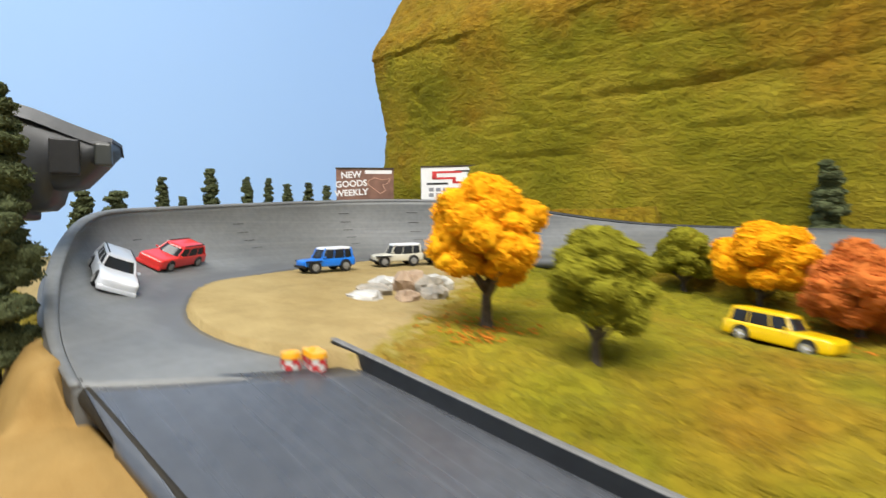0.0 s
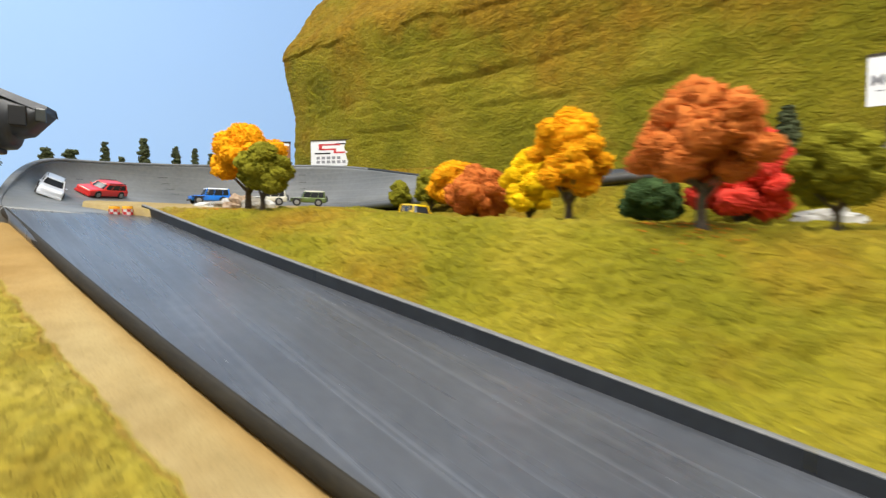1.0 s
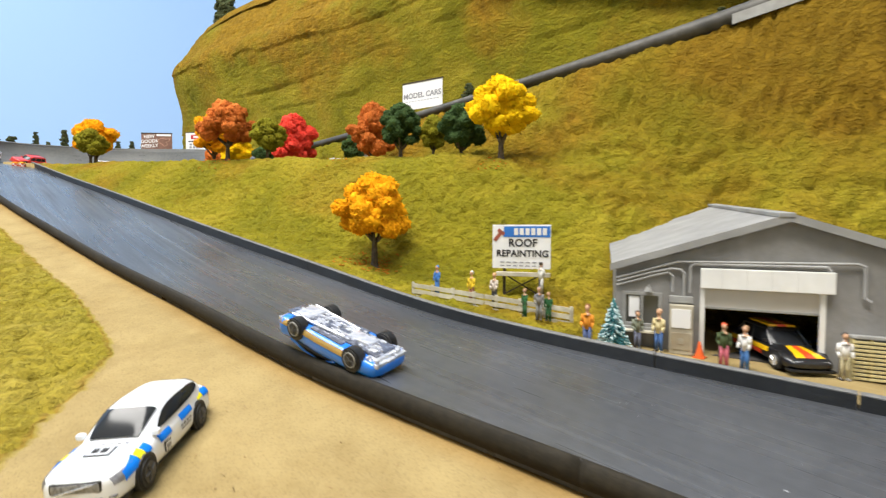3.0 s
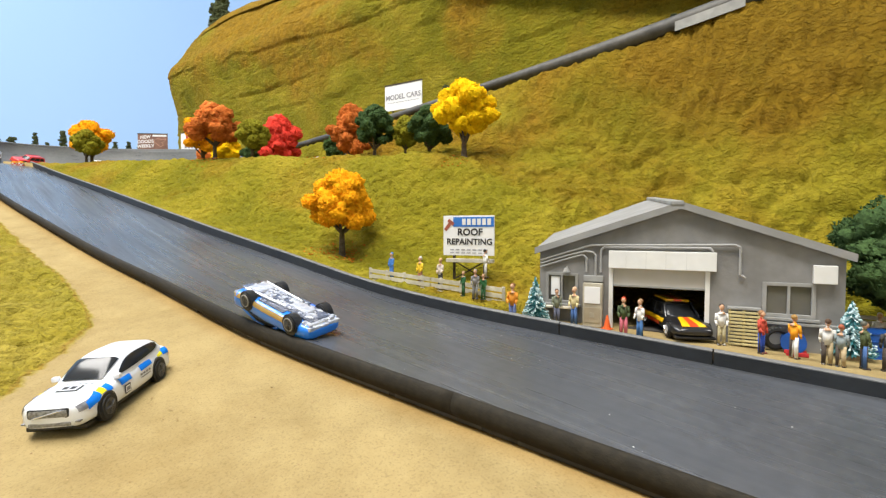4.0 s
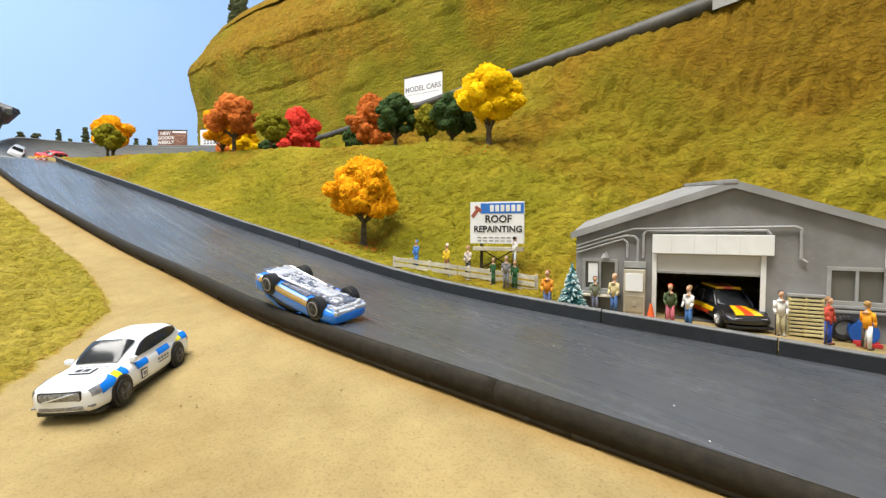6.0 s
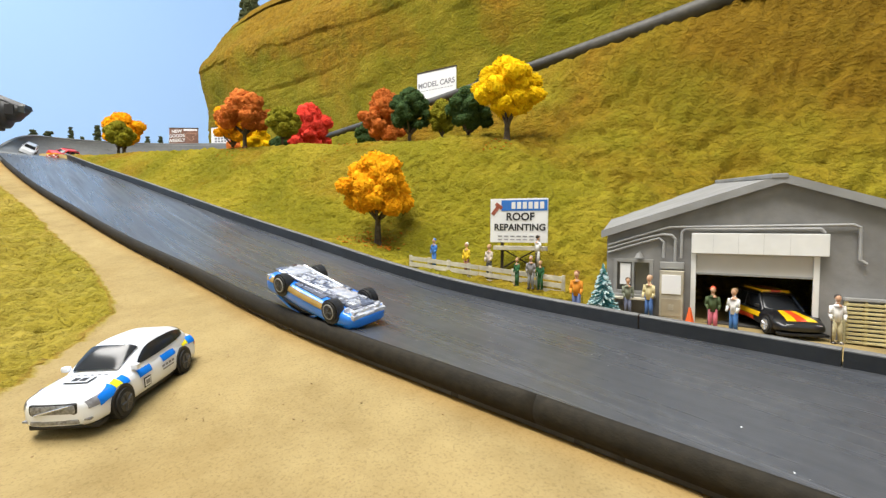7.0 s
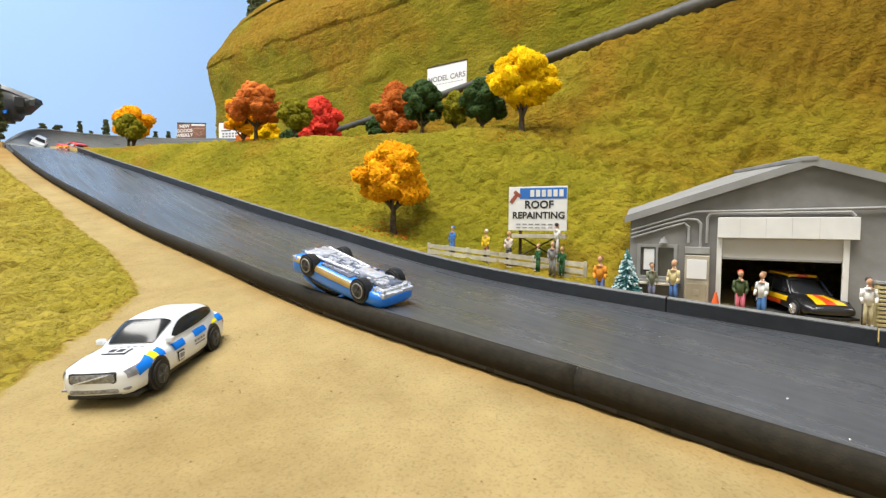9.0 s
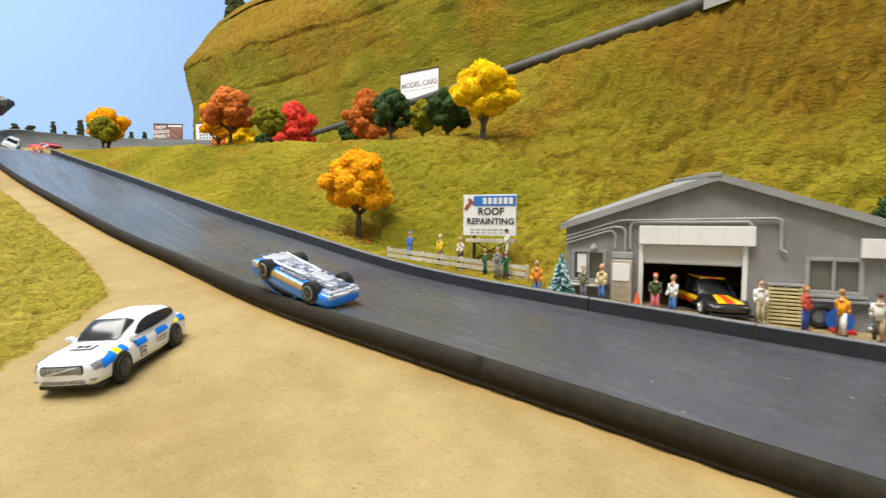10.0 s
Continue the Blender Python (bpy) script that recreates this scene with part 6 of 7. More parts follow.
def figurine(x, y, z, h, turn, top, legs, hair, label, sitting=False):
    """A small painted figurine as one plain mesh: shoes, legs, torso, arms and head."""
    bm = bmesh.new()
    k = h / 0.027

    def paint_from(n0, i):
        bm.faces.ensure_lookup_table()
        for f in bm.faces[n0:]:
            f.material_index = i
    n = 0
    for s in (-1, 1):
        if sitting:
            tube(bm, (s * 0.0013, 0, 0.0085), (s * 0.0014, -0.006, 0.0083), 0.0013, 0.0012, 8)
            tube(bm, (s * 0.0014, -0.006, 0.0083), (s * 0.0014, -0.0065, 0.0005), 0.0012, 0.0009, 8)
        else:
            tube(bm, (s * 0.0016, 0, 0.0006), (s * 0.0012, 0, 0.0130), 0.0010, 0.0016, 8)
    paint_from(n, 1)
    n = len(bm.faces)
    for s in (-1, 1):
        box(bm, s * 0.0016 - 0.0009, -0.0024 - (0.005 if sitting else 0), 0, s * 0.0016 + 0.0009, 0.0010 - (0.005 if sitting else 0), 0.0010, bevel=0.0003)
    paint_from(n, 3)
    n = len(bm.faces)
    tube(bm, (0, 0, 0.0115 if not sitting else 0.0080), (0, 0, 0.0205 if not sitting else 0.0170), 0.0021, 0.0026, 12)
    for v in bm.verts:
        if v.co.z > 0.0105:
            v.co.y *= 0.72
    q = -0.0035 if sitting else 0
    for s in (-1, 1):
        tube(bm, (s * 0.0027, 0, 0.0203 + q), (s * 0.0034, -0.0006, 0.0155 + q), 0.0010, 0.0009, 7)
        bend = 0.0030 if (s > 0) == (int(turn) % 3 == 0) else 0.0012
        tube(bm, (s * 0.0034, -0.0006, 0.0157 + q), (s * (0.0034 - bend * 0.35), -0.0006 - bend * 0.8, 0.0122 + q + bend * 0.3), 0.0009, 0.0006, 7)
    tube(bm, (0, 0, 0.0200 + q), (0, 0, 0.0213 + q), 0.0026, 0.0012, 10)
    paint_from(n, 0)
    n = len(bm.faces)
    tube(bm, (0, 0, 0.0208 + q), (0, 0, 0.0225 + q), 0.0010, 0.0010, 7)
    bmesh.ops.create_icosphere(bm, subdivisions=2, radius=0.00165, matrix=pose(0, -0.0002, 0.0243 + q) @ Matrix.Diagonal((0.88, 1, 1.2, 1)))
    paint_from(n, 2)
    n = len(bm.faces)
    bmesh.ops.create_icosphere(bm, subdivisions=2, radius=0.00172, matrix=pose(0, 0.00045, 0.0251 + q) @ Matrix.Diagonal((0.95, 1, 0.95, 1)))
    paint_from(n, 4)
    bmesh.ops.transform(bm, matrix=Matrix.Scale(k, 4), verts=bm.verts)
    me = bpy.data.meshes.new("figurine")
    bm.to_mesh(me)
    bm.free()
    for c in (top, legs, SKIN, (0.06, 0.045, 0.035), hair):
        me.materials.append(dye(c))
    me.shade_smooth()
    ob = new("figurine", me)
    ob.matrix_world = pose(x, y, z, 0, 0, turn)
    return tagged(ob, label, "figurine", "painted figurines")


BLUEJ, KHAKI, WHITEC, BROWNH = (0.06, 0.14, 0.36), (0.42, 0.33, 0.19), (0.78, 0.77, 0.74), (0.10, 0.05, 0.025)
YARD = [(-0.0668, 0.0220, 0.0300, 10, (0.80, 0.30, 0.02), (0.10, 0.14, 0.30), (0.25, 0.10, 0.03), "small orange-shirted painted figurine standing on the grass verge"),
        (-0.0244, 0.0075, 0.0285, -10, (0.66, 0.56, 0.30), BLUEJ, (0.62, 0.40, 0.25), "cream-shirted painted figurine by the workshop wall"),
        (-0.0375, 0.0070, 0.0255, 40, (0.20, 0.22, 0.16), (0.18, 0.2, 0.3), BROWNH, "grey-green painted figurine beside the workbench"),
        (0.0115, 0.0200, 0.0265, 20, (0.06, 0.09, 0.03), (0.62, 0.15, 0.20), (0.72, 0.07, 0.02), "red-haired painted figurine with pink trousers by the doorway"),
        (0.0220, 0.0215, 0.0265, -25, WHITEC, (0.05, 0.16, 0.40), (0.35, 0.20, 0.10), "white-shirted painted figurine with jeans by the doorway"),
        (0.0690, 0.0120, 0.0268, 30, WHITEC, (0.50, 0.44, 0.26), (0.05, 0.04, 0.035), "white-shirted painted figurine with khaki shorts and a cap"),
        (0.0893, 0.0235, 0.0262, 70, (0.55, 0.07, 0.04), (0.02, 0.08, 0.50), (0.36, 0.18, 0.08), "red-shirted painted figurine with blue trousers"),
        (0.1046, 0.0265, 0.0258, 150, (0.88, 0.36, 0.01), WHITEC, (0.45, 0.26, 0.08), "orange-jacketed painted figurine with white trousers"),
        (0.1185, 0.0330, 0.0258, 190, WHITEC, KHAKI, BROWNH, "white-shirted painted figurine with brown trousers"),
        (0.1240, 0.0350, 0.0235, 170, (0.30, 0.36, 0.38), (0.52, 0.40, 0.24), (0.36, 0.10, 0.05), "small grey-shirted painted figurine with brown hair"),
        (0.1340, 0.0330, 0.0262, 120, (0.07, 0.09, 0.03), BLUEJ, (0.10, 0.10, 0.08), "dark green jacketed painted figurine with jeans"),
        (0.1440, 0.0330, 0.0262, 200, (0.05, 0.05, 0.05), (0.06, 0.05, 0.05), BROWNH, "dark-clothed painted figurine at the yard's edge")]
for s, off, h, turn, top, legs, hair, label in YARD:
    figurine(*spot(s, off), h, turn, top, legs, hair, label)
FENCE_FIGS = [(0.8235, 0.3240, 0.0250, 0, (0.06, 0.22, 0.62), (0.06, 0.2, 0.55), (0.06, 0.22, 0.62), "blue-clad painted figurine behind the fence"), (0.8590, 0.3275, 0.0265, 0, (0.85, 0.58, 0.02), (0.30, 0.12, 0.06), (0.7, 0.7, 0.65), "yellow-shirted painted figurine behind the fence"),
              (0.8735, 0.3385, 0.0265, 0, (0.72, 0.62, 0.55), (0.03, 0.03, 0.03), (0.60, 0.36, 0.14), "pale-shirted painted figurine with black trousers behind the fence"), (0.9195, 0.3320, 0.0245, 20, (0.26, 0.25, 0.25), (0.22, 0.22, 0.22), (0.30, 0.28, 0.26), "grey-clad painted figurine behind the fence")]
for x, y, h, turn, top, legs, hair, label in FENCE_FIGS:
    figurine(x, y, float(ground_z(x, y)), h, turn, top, legs, hair, label)
figurine(0.8895, 0.3815, 0.0345, 0.0270, 160, WHITEC, (0.55, 0.53, 0.50), (0.03, 0.025, 0.02), "white-shirted painted figurine standing at the roof sign")
for x, y, t in ((0.9085, 0.3300, -15), (0.9255, 0.3350, 15)):
    figurine(x, y, float(ground_z(x, y)), 0.0215, t, (0.02, 0.12, 0.035), (0.02, 0.10, 0.03), (0.35, 0.22, 0.10), "green-clad painted figurine leaning at the fence")


def build_fence():
    base = thing("fence", pose(0, 0, 0), "weathered pale wooden rail fence beside the track barrier", "fence")
    a, b = Vector((0.805, 0.3125, 0)), Vector((0.9385, 0.3440, 0))
    d = (b - a).normalized()
    side = Vector((-d.y, d.x, 0))
    top = lambda f: 0.0425 + (0.0325 - 0.0425) * f
    for k in range(8):
        f = k / 7
        p = a.lerp(b, f) + side * 0.0012
        bm = boxes((-0.0012, -0.0008, float(ground_z(p.x, p.y)) - 0.003, 0.0012, 0.0008, top(f) + 0.0006), bevel=0.0002, m=Matrix(((d.x, side.x, 0, p.x), (d.y, side.y, 0, p.y), (0, 0, 1, 0), (0, 0, 0, 1))))
        part("post", bm, M_WOOD, base)
    for j in range(3):
        for f0, f1 in ((0, 0.5), (0.5, 1)):
            bm = bmesh.new()
            p, q = a.lerp(b, f0 + 0.003), a.lerp(b, f1 - 0.003)
            z0, z1 = top(f0) - 0.0002 - j * 0.0050, top(f1) - 0.0002 - j * 0.0050
            vs = []
            for r, z in ((p, z0), (q, z1)):
                for o, dz in ((0, 0), (0, -0.0034), (-0.0009, -0.0034), (-0.0009, 0)):
                    c = r + side * o
                    vs.append(bm.verts.new((c.x, c.y, z + dz)))
            for f in ((0, 1, 2, 3), (7, 6, 5, 4), (0, 4, 5, 1), (1, 5, 6, 2), (2, 6, 7, 3), (3, 7, 4, 0)):
                bm.faces.new([vs[i] for i in f])
            bmesh.ops.recalc_face_normals(bm, faces=bm.faces)
            part("rail", bm, M_WOOD, base)


build_fence()


def frosted_tree(x, y, h, w, seed):
    z = float(ground_z(x, y))
    base = thing("frosted_tree", pose(x, y, z), "small snow-flecked turquoise bottle-brush fir tree in the yard", "tree", "bottle-brush firs")
    part("stand", tube(bmesh.new(), (0, 0, -0.0005), (0, 0, 0.0022), w * 0.22, w * 0.2, 14), mat("tree_stand", (0.30, 0.20, 0.10), None, 200, 0.7), base, "round brown stand")
    rng = np.random.RandomState(seed)
    G, S = bmesh.new(), bmesh.new()
    for k in range(520):
        f = rng.uniform(0, 1) ** 0.75
        zz = h * (0.10 + 0.86 * (1 - f))
        a = rng.uniform(0, 6.283)
        r = w / 2 * f * rng.uniform(0.85, 1.1) + 0.0005
        p = Vector((r * math.cos(a), r * math.sin(a), zz - 0.001))
        tube(G if k % 3 else S, (0, 0, zz + 0.0006), p, 0.00035, 0.00028, 4)
        if k % 3 == 0:
            bmesh.ops.create_icosphere(S, subdivisions=1, radius=0.0007, matrix=Matrix.Translation(p))
    part("bristles", G, mat("turquoise_bristle", (0.05, 0.24, 0.26), (0.03, 0.15, 0.17), 300, 0.7), base, "turquoise bristles")
    part("snow", S, mat("frost", (0.62, 0.76, 0.78), (0.5, 0.66, 0.7), 300, 0.8), base, "pale snow flecks")


frosted_tree(0.9716, 0.3400, 0.0355, 0.0205, 3)
frosted_tree(1.1480, 0.4010, 0.035, 0.0245, 4)


def build_yard_things():
    # information cabinet by the door
    b = thing("cabinet", pose(*spot(-0.0117, 0.0045), 0, 0, 16), "weathered cream drinks cabinet against the workshop wall", "cabinet")
    cream = mat("weathered_cream", (0.46, 0.42, 0.33), (0.38, 0.34, 0.26), 80, 0.7, stain=0.25, stain_scale=80)
    part("body", boxes((-0.0068, -0.0030, 0, 0.0068, 0.0030, 0.0315), bevel=0.0005), cream, b)
    part("upper_panel", boxes((-0.0055, -0.0034, 0.0170, 0.0055, -0.0029, 0.0290), bevel=0.0002), M_PAPER, b, "pale printed upper panel")
    part("lower_panel", boxes((-0.0055, -0.0034, 0.0030, 0.0055, -0.0029, 0.0140), bevel=0.0002), mat("tan_panel", (0.40, 0.34, 0.24), None, 90, 0.7, stain=0.2), b, "tan lower panel")
    part("hatch", boxes((-0.0016, -0.0037, 0.0070, 0.0016, -0.0033, 0.0105)), cream, b)
    # traffic cone
    b = thing("traffic_cone", pose(*spot(-0.0010, 0.0075)), "small orange traffic cone by the doorway", "traffic cone")
    org = mat("cone_orange", (0.85, 0.13, 0.02), None, 200, 0.6)
    part("cone", tube(bmesh.new(), (0, 0, 0.0006), (0, 0, 0.0100), 0.0026, 0.0006, 14), org, b)
    part("foot", boxes((-0.0032, -0.0032, 0, 0.0032, 0.0032, 0.0007)), org, b)
    # slatted crate against the wall
    b = thing("crate", pose(*spot(0.0815, 0.0050), -3, 0, 16), "pale yellow slatted crate against the workshop wall", "crate")
    slat = mat("pale_yellow_slat", (0.62, 0.54, 0.27), (0.50, 0.42, 0.20), 200, 0.8, 0.3, 400, stain=0.2, stain_scale=60)
    for k in range(10):
        part("board", boxes((-0.0082, -0.0046, 0.0006 + k * 0.0022, 0.0082, -0.0036, 0.0020 + k * 0.0022), bevel=0.0002), slat, b)
    for x in (-0.0078, 0, 0.0078):
        part("bearer", boxes((x - 0.0006, -0.0036, 0.0, x + 0.0006, 0.0030, 0.0226)), slat, b)
    part("lid", boxes((-0.0090, -0.0040, 0.0228, 0.0090, 0.0032, 0.0245), bevel=0.0004), M_STEELGREY, b, "grey lid")
    # workbench under the small window
    b = thing("workbench", pose(*spot(-0.0360, 0.0045), 0, 0, 16), "narrow weathered workbench under the small window", "workbench")
    part("bench_top", boxes((-0.0115, -0.0030, 0.0105, 0.0115, 0.0030, 0.0118), bevel=0.0002), M_WOOD, b)
    for x in (-0.0105, 0.0105):
        for y in (-0.0024, 0.0024):
            part("leg", boxes((x - 0.0005, y - 0.0005, 0, x + 0.0005, y + 0.0005, 0.0105)), M_WOOD, b)
    # oil drums
    blue = mat("drum_blue", (0.012, 0.10, 0.42), (0.01, 0.08, 0.34), 90, 0.4, stain=0.15)

    def drum(m, label, mt, r=0.0052, h=0.0130):
        b = thing("oil_drum", m, label, "drum", "oil drums")
        part("barrel", tube(bmesh.new(), (0, 0, 0), (0, 0, h), r, None, 22), mt, b, "", True)
        for z in (0.0004, h * 0.34, h * 0.67, h - 0.0006):
            part("rib", tube(bmesh.new(), (0, 0, z - 0.0003), (0, 0, z + 0.0003), r * 1.05, None, 22), mt, b)
    for s, off in ((0.1480, -0.012), (0.1575, -0.020)):
        drum(pose(*spot(s, off)), "upright blue oil drum beside the workshop", blue, 0.0085, 0.0155)
    x, y, z = spot(0.1065, 0.0120, 0.0064)
    drum(pose(x, y, z, 0, 90, 100), "blue oil drum lying on a red stand", blue, 0.0062, 0.0110)
    b = thing("drum_stand", pose(*spot(0.1075, 0.0150), 0, 0, 16), "low red metal stand under a lying oil drum", "stand")
    part("frame", boxes((-0.0055, -0.0040, 0, 0.0055, -0.0028, 0.0022), (-0.0055, 0.0028, 0, 0.0055, 0.0040, 0.0022), bevel=0.0003), M_REDINK, b)
    b = thing("tyre", pose(*spot(0.0985, 0.0080, 0.0075), 100, 0, 30), "dark round tyre leaning by the wall", "tyre")
    bm = bmesh.new()
    for k in range(24):
        a0, a1 = k * math.tau / 24, (k + 1) * math.tau / 24
        tube(bm, (0.0058 * math.cos(a0), 0.0058 * math.sin(a0), 0), (0.0058 * math.cos(a1), 0.0058 * math.sin(a1), 0), 0.0018, None, 8)
    part("ring", bm, M_TYRE, b, "", True)
    # garden bench with a seated stone figure on the bank beyond
    z = float(ground_z(1.165, 0.475))
    b = thing("bench", pose(1.160, 0.466, z, 0, 0, 16), "tan wooden garden bench beside the workshop", "bench")
    for k in range(3):
        part("slat", boxes((-0.014, -0.003 + k * 0.0026, 0.0075, 0.014, -0.0008 + k * 0.0026, 0.0086)), M_WOOD, b)
        part("slat", boxes((-0.014, 0.0052, 0.0100 + k * 0.0034, 0.014, 0.0062, 0.0126 + k * 0.0034)), M_WOOD, b)
    for x in (-0.012, 0.012):
        part("leg", boxes((x - 0.0008, -0.003, -0.002, x + 0.0008, 0.0055, 0.0075)), M_WOOD, b)
    figurine(1.158, 0.463, z, 0.0270, 5, (0.68, 0.65, 0.58), (0.64, 0.60, 0.54), (0.6, 0.56, 0.5), "pale painted figurine sitting on the bench", True)


build_yard_things()

# ---- the infield and the turn ----
def rock(x, y, w, d, h, seed, material, label):
    rng = np.random.RandomState(seed)
    bm = bmesh.new()
    bmesh.ops.create_icosphere(bm, subdivisions=3, radius=1.0)
    o = rng.rand(3) * 40
    for v in bm.verts:
        n = v.co.copy()
        k = 1 + 0.34 * noise.noise(n * 1.3 + Vector(o)) + 0.16 * noise.noise(n * 3.1 + Vector(o))
        c = Vector((round(n.x * 2.2) / 2.2, round(n.y * 2.2) / 2.2, round(n.z * 2.2) / 2.2))
        v.co = (n * 0.55 + c * 0.45) * k
        v.co = Vector((v.co.x * w / 2, v.co.y * d / 2, v.co.z * h))
    ob = part("rock", bm, material, None)
    ob.matrix_world = pose(x, y, float(ground_z(x, y)), 0, 0, rng.uniform(0, 180))
    return tagged(ob, label, "rock", "infield rocks")


M_ROCKS = [M_ROCK, mat("pale_grey_rock", (0.60, 0.59, 0.55), (0.44, 0.43, 0.41), 80, 0.85, 0.5, 220, stain=0.25), mat("tan_rock", (0.50, 0.36, 0.24), (0.38, 0.27, 0.18), 80, 0.85, 0.5, 220, stain=0.25)]
for k, (x, y, w, d, h) in enumerate(((-0.345, 0.285, 0.035, 0.022, 0.006), (-0.330, 0.262, 0.026, 0.018, 0.005), (-0.335, 0.318, 0.034, 0.026, 0.016), (-0.318, 0.330, 0.030, 0.020, 0.013), (-0.350, 0.310, 0.030, 0.020, 0.009), (-0.305, 0.290, 0.022, 0.016, 0.007), (-0.300, 0.318, 0.024, 0.018, 0.008), (-0.322, 0.345, 0.030, 0.022, 0.012))):
    rock(x, y, w * 1.35, d * 1.35, h * 1.25, k + 5, M_ROCKS[k % 3], "weathered grey and tan rock on the infield sand")
rock(0.335, 0.545, 0.055, 0.03, 0.012, 31, M_ROCKS[1], "flat pale grey rock on the plateau grass")
rock(0.43, 0.55, 0.045, 0.025, 0.010, 32, M_ROCKS[0], "flat grey rock on the plateau grass")


def crash_barrel(x, y):
    """A yellow-lidded barrel with red and white chequers."""
    z = float(min(ground_z(x, y) + 0.02, 0.2155))
    b = thing("barrel", pose(x, y, z), "yellow-topped red and white chequered barrel at the barrier's end", "barrel", "chequered barrels")
    part("drum", tube(bmesh.new(), (0, 0, 0), (0, 0, 0.0105), 0.0046, 0.0050, 20), M_WHITE, b, "", True)
    part("lid", tube(bmesh.new(), (0, 0, 0.0100), (0, 0, 0.0130), 0.0054, 0.0050, 20), paint("lid_yellow", (0.90, 0.42, 0.01), 0.5), b, "orange-yellow lid", True)
    for j in range(3):
        for k in range(4):
            a = (k * 2 + j % 2) * math.pi / 4
            part("check", boxes((0.0043, -0.0018, 0.0004 + j * 0.0032, 0.0050, 0.0018, 0.0034 + j * 0.0032), m=pose(0, 0, 0, 0, 0, math.degrees(a))), M_REDINK, b, "red check")


for x, y in ((-0.2365, 0.1365), (-0.2345, 0.1485), (-0.226, 0.1465)):
    crash_barrel(x, y)


def build_timing_camera():
    """The dark hooded housing that looks over the turn, on a post."""
    gz = 0.225
    k = pose(-0.4542, 0.1130, 0.3590, 0, 0, 64)
    base = thing("camera_housing", pose(-0.520, 0.030, gz), "dark grey hooded camera housing on a post beside the banked turn", "camera")
    inv = base.matrix_world.inverted() @ k
    dark = mat("dark_grey_housing", (0.034, 0.037, 0.041), (0.024, 0.026, 0.030), 90, 0.4, stain=0.25)
    rings = []
    for x, w, z0, z1 in ((-0.105, 0.026, -0.046, 0.026), (-0.098, 0.030, -0.050, 0.034), (-0.075, 0.031, -0.050, 0.033), (-0.046, 0.029, -0.047, 0.024), (-0.041, 0.028, -0.042, 0.022), (-0.038, 0.027, -0.032, 0.020), (-0.024, 0.025, -0.029, 0.015), (-0.020, 0.024, -0.025, 0.0135), (-0.009, 0.022, -0.013, 0.0095), (-0.001, 0.020, -0.003, 0.0065)):
        ring = [(x, w * p, z0 + (z1 - z0) * q) for p, q in ((-0.6, 0), (-0.9, 0.15), (-1, 0.45), (-0.95, 0.8), (-0.65, 1), (0.65, 1), (0.95, 0.8), (1, 0.45), (0.9, 0.15), (0.6, 0))]
        rings.append([(inv @ Vector(p))[:] for p in ring])
    mesh_object("body", *loft(rings), dark, base).data.set_sharp_from_angle(angle=radians(50))
    hood = [(-0.100, 0.0305, 0.0355), (-0.075, 0.0315, 0.0345), (-0.046, 0.0295, 0.0258), (-0.024, 0.0255, 0.0168), (-0.009, 0.0225, 0.0112), (0.0, 0.0205, 0.0080)]
    part_rings = []
    for x, w, z in hood:
        part_rings.append([(inv @ Vector(p))[:] for p in ((x, -w, z - 0.010), (x, -w * 0.72, z), (x, w * 0.72, z), (x, w, z - 0.010), (x, w * 0.70, z - 0.0024), (x, -w * 0.70, z - 0.0024))])
    mesh_object("hood", *loft(part_rings), mat("hood_grey", (0.085, 0.088, 0.094), (0.060, 0.063, 0.068), 90, 0.42, stain=0.2), base, "grey hood").data.set_sharp_from_angle(angle=radians(40))
    part("lens_window", boxes((-0.040, -0.0275, -0.022, -0.022, -0.0215, 0.004), bevel=0.0015, m=inv @ pose(0, 0, 0, 0, 0, 9)), M_BLACK, base, "black glossy window")
    part("nose_panel", boxes((-0.0165, -0.0215, -0.014, -0.005, -0.0150, 0.003), bevel=0.0015, m=inv @ pose(0, 0, 0, 0, 0, 16)), mat("smoky_panel", (0.045, 0.05, 0.048), None, 80, 0.15), base, "smoky nose panel")
    part("badge", boxes((-0.070, -0.0325, -0.038, -0.052, -0.0270, -0.030), bevel=0.0006, m=inv), BLUE_CAR, base, "small blue badge")
    part("underbody", boxes((-0.088, -0.018, -0.055, -0.056, 0.018, -0.044), bevel=0.004, m=inv), M_BLACK, base, "black underbody")
    foot = inv @ Vector((-0.065, 0, -0.050))
    part("arm", tube(bmesh.new(), foot, (0, 0, 0.060), 0.005, None, 12), M_BLACK, base, "black arm", True)
    part("post", tube(bmesh.new(), (0, 0, -0.01), (0, 0, 0.062), 0.005, 0.005, 12), M_BLACK, base, "black post", True)


build_timing_camera()
for x, y, z, h in ((-0.04, 0.684, 0.272, 0.10), (0.23, 0.695, 0.276, 0.085), (0.282, 0.70, 0.276, 0.075), (0.517, 0.715, 0.288, 0.075), (0.925, 0.755, 0.334, 0.05)):
    conifer(x, y, z, h, h * 0.34, int(abs(x) * 977) + 3, "beside the upper track")


tree(0.865, 0.742, 0.040, 0.052, "green", 41, 0.10, 0.0, 0.325, "beside the upper track")


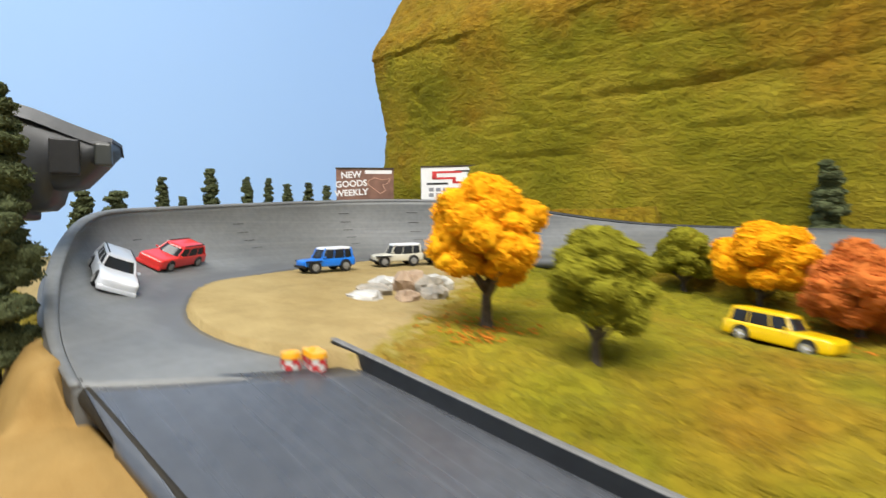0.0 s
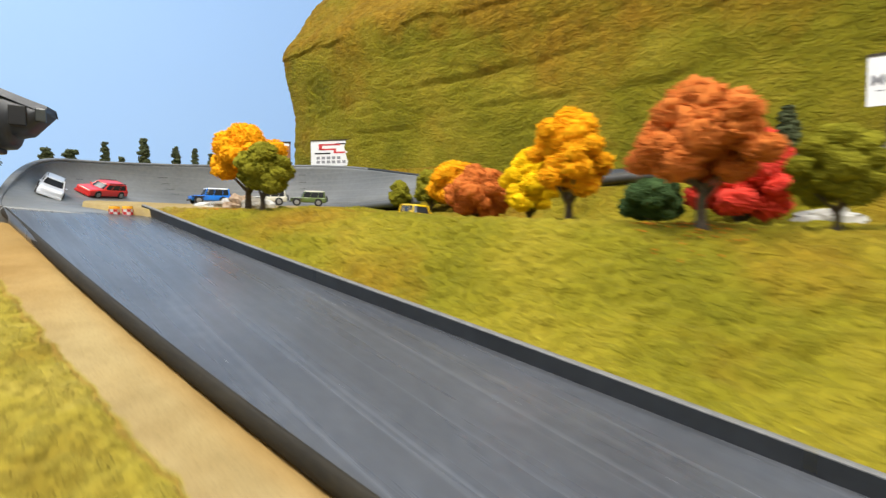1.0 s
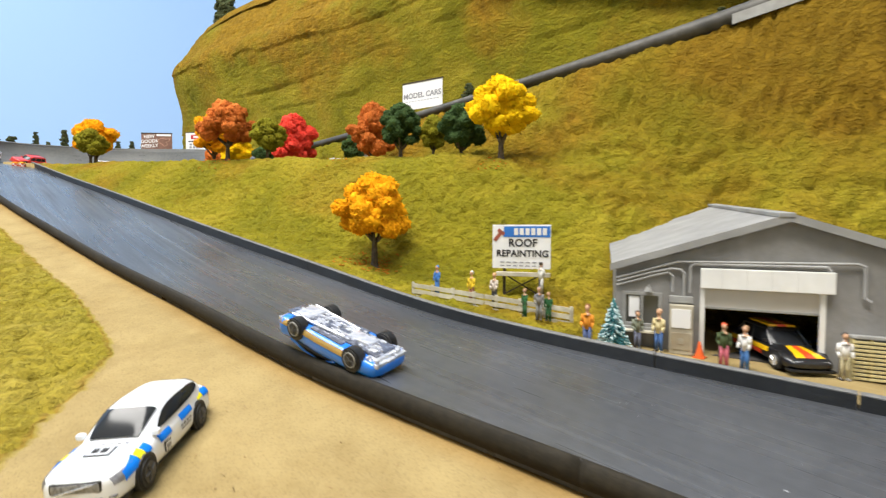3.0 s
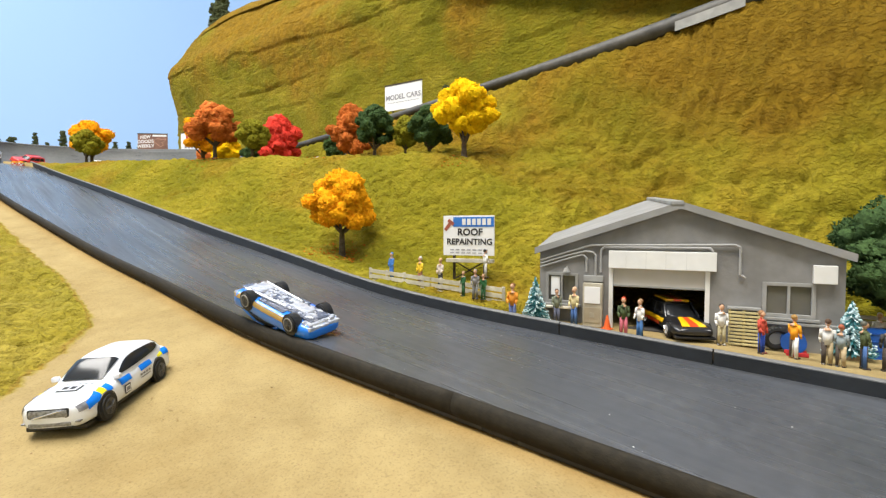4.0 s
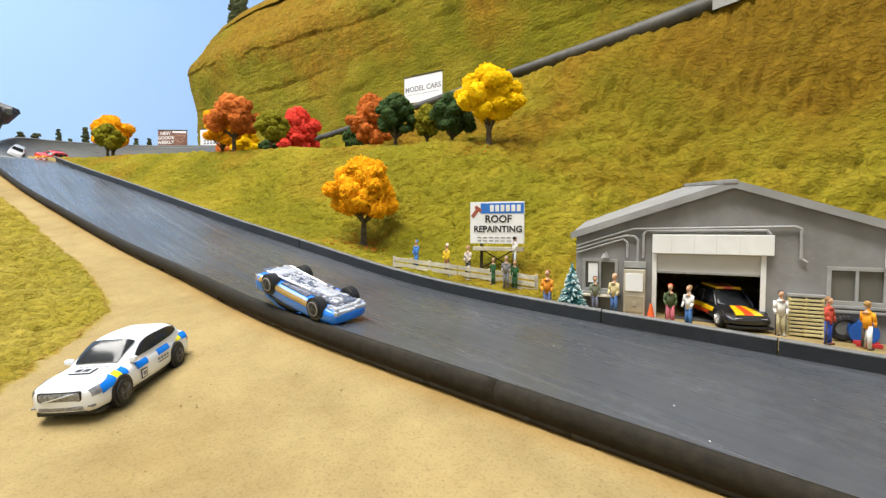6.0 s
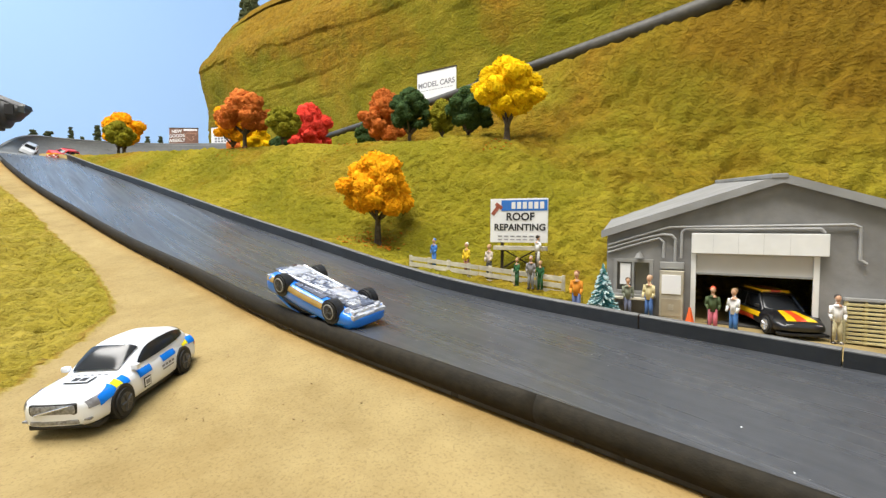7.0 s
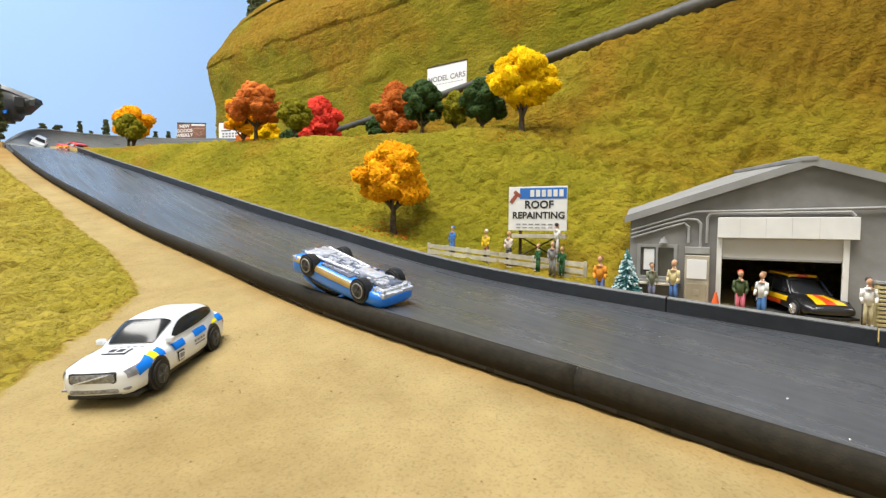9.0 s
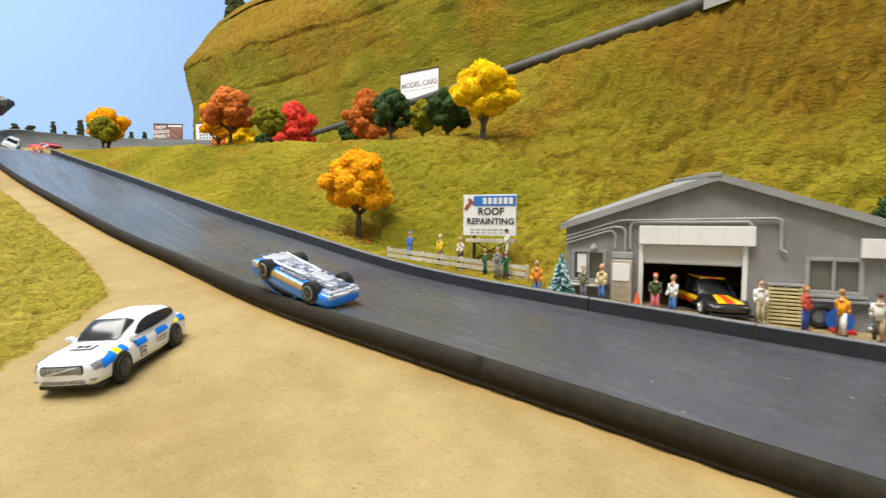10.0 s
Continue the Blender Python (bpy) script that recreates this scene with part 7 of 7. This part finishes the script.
def build_joint_plate():
    base = thing("joint_plate", pose(0, 0, 0), "thin pale grey plate covering a joint of the upper track", "plate")
    rings = []
    for x in np.linspace(0.964, 1.034, 12):
        y, z = float(upper_y(x)) - 0.0116, float(upper_z(x))
        rings.append([(x, y, z - 0.0100), (x, y, z + 0.0012), (x, y + 0.0012, z + 0.0012), (x, y + 0.0012, z - 0.0100)])
    mesh_object("plate", *loft(rings), M_STEELGREY, base, smooth=False)


build_joint_plate()


# ---- the hill's top: dark road edge, conifers and stones ----
def cliff_height(x, y):
    hit = bpy.context.evaluated_depsgraph_get()
    ok, p, n, idx, ob, mm = scene.ray_cast(hit, Vector((x, y, 1.6)), Vector((0, 0, -1)))
    return p.z if ok else 0.8


def build_hill_top():
    base = thing("hill_top_road", pose(0, 0, 0), "dark grey road edge crossing the top of the tall hill", "race track", kind="structure")
    rings = []
    for f in np.linspace(0, 1, 24):
        x, y = -0.50 + 0.75 * f, 0.79 + 0.02 * f
        z = 0.862 - 0.31 * 0.75 * f
        rings.append([(x, y + dy, z + dz) for dy, dz in ((0, -0.02), (-0.003, -0.004), (-0.003, 0.014), (0.004, 0.017), (0.10, 0.017), (0.10, -0.02))])
    mesh_object("road_edge", *loft(rings), M_BARRIER, base)


build_hill_top()
for x, y, h in ((-0.640, 0.715, 0.105), (-0.612, 0.722, 0.125), (-0.585, 0.730, 0.11)):
    z = cliff_height(x, y)
    conifer(x, y, z - 0.004, h, 0.034, int(abs(x) * 991), "on the top of the tall hill")


# ---- litter: fallen leaves under the trees, grit on sand and track ----
def scatter(name, places, sizes, material, label, category, seed):
    rng = np.random.RandomState(seed)
    v1, f1 = ico(1)
    V, F, n = [], [], 0
    for p in places:
        s = rng.uniform(*sizes)
        V.append(v1 * (1 + 0.3 * rng.randn(len(v1), 1)) * s * (1, 1, 0.5) + p)
        F.append(f1 + n)
        n += len(v1)
    ob = mesh_object(name, np.concatenate(V), np.concatenate(F), material, smooth=False)
    return tagged(ob, label, category, kind="stuff")


rng = np.random.RandomState(77)
leaf = []
for x, y, r, n in ((-0.205, 0.262, 0.045, 130), (0.7042, 0.345, 0.04, 160), (-0.006, 0.46, 0.05, 90), (0.28, 0.36, 0.04, 70), (0.75, 0.50, 0.03, 50), (-0.19, 0.235, 0.02, 60), (0.52, 0.44, 0.05, 40)):
    for _ in range(n):
        a, q = rng.uniform(0, 6.283), r * rng.uniform(0, 1) ** 0.7
        leaf.append((x + q * math.cos(a), y + q * math.sin(a)))
lz = ground_z(np.array([p[0] for p in leaf]), np.array([p[1] for p in leaf]))
scatter("leaf_litter", [(x, y, float(z) + 0.0012) for (x, y), z in zip(leaf, lz)], (0.0005, 0.0016), foliage("fallen_leaf", (0.62, 0.20, 0.02), 0.7), "scattered orange-brown leaf crumbs under the trees", "leaf litter", 5)
grit = []
while len(grit) < 620:
    x, y = rng.uniform(0.45, 1.3), rng.uniform(-0.1, 0.24)
    d = float(outer_y(x)) - y
    if 0.004 < d and float(sand_amount(np.array(x), np.array(y))) > 0.3:
        grit.append((x, y, float(ground_z(x, y)) + 0.0002))
scatter("grit", grit, (0.0002, 0.0005), mat("tan_grit", (0.36, 0.25, 0.11), (0.26, 0.17, 0.075), 90, 0.9), "scattered fine brown grit on the sand", "grit", 6)
flecks = []
for _ in range(80):
    x, v = rng.uniform(0.1, 1.35), rng.uniform(0.04, 0.96)
    flecks.append((x, float(outer_y(x) + (inner_y(x) - outer_y(x)) * v), float(surface_z(x, v)) + 0.0001))
scatter("track_grit", flecks, (0.00012, 0.00035), M_PAPER, "scattered pale flecks on the dark track", "grit", 7)
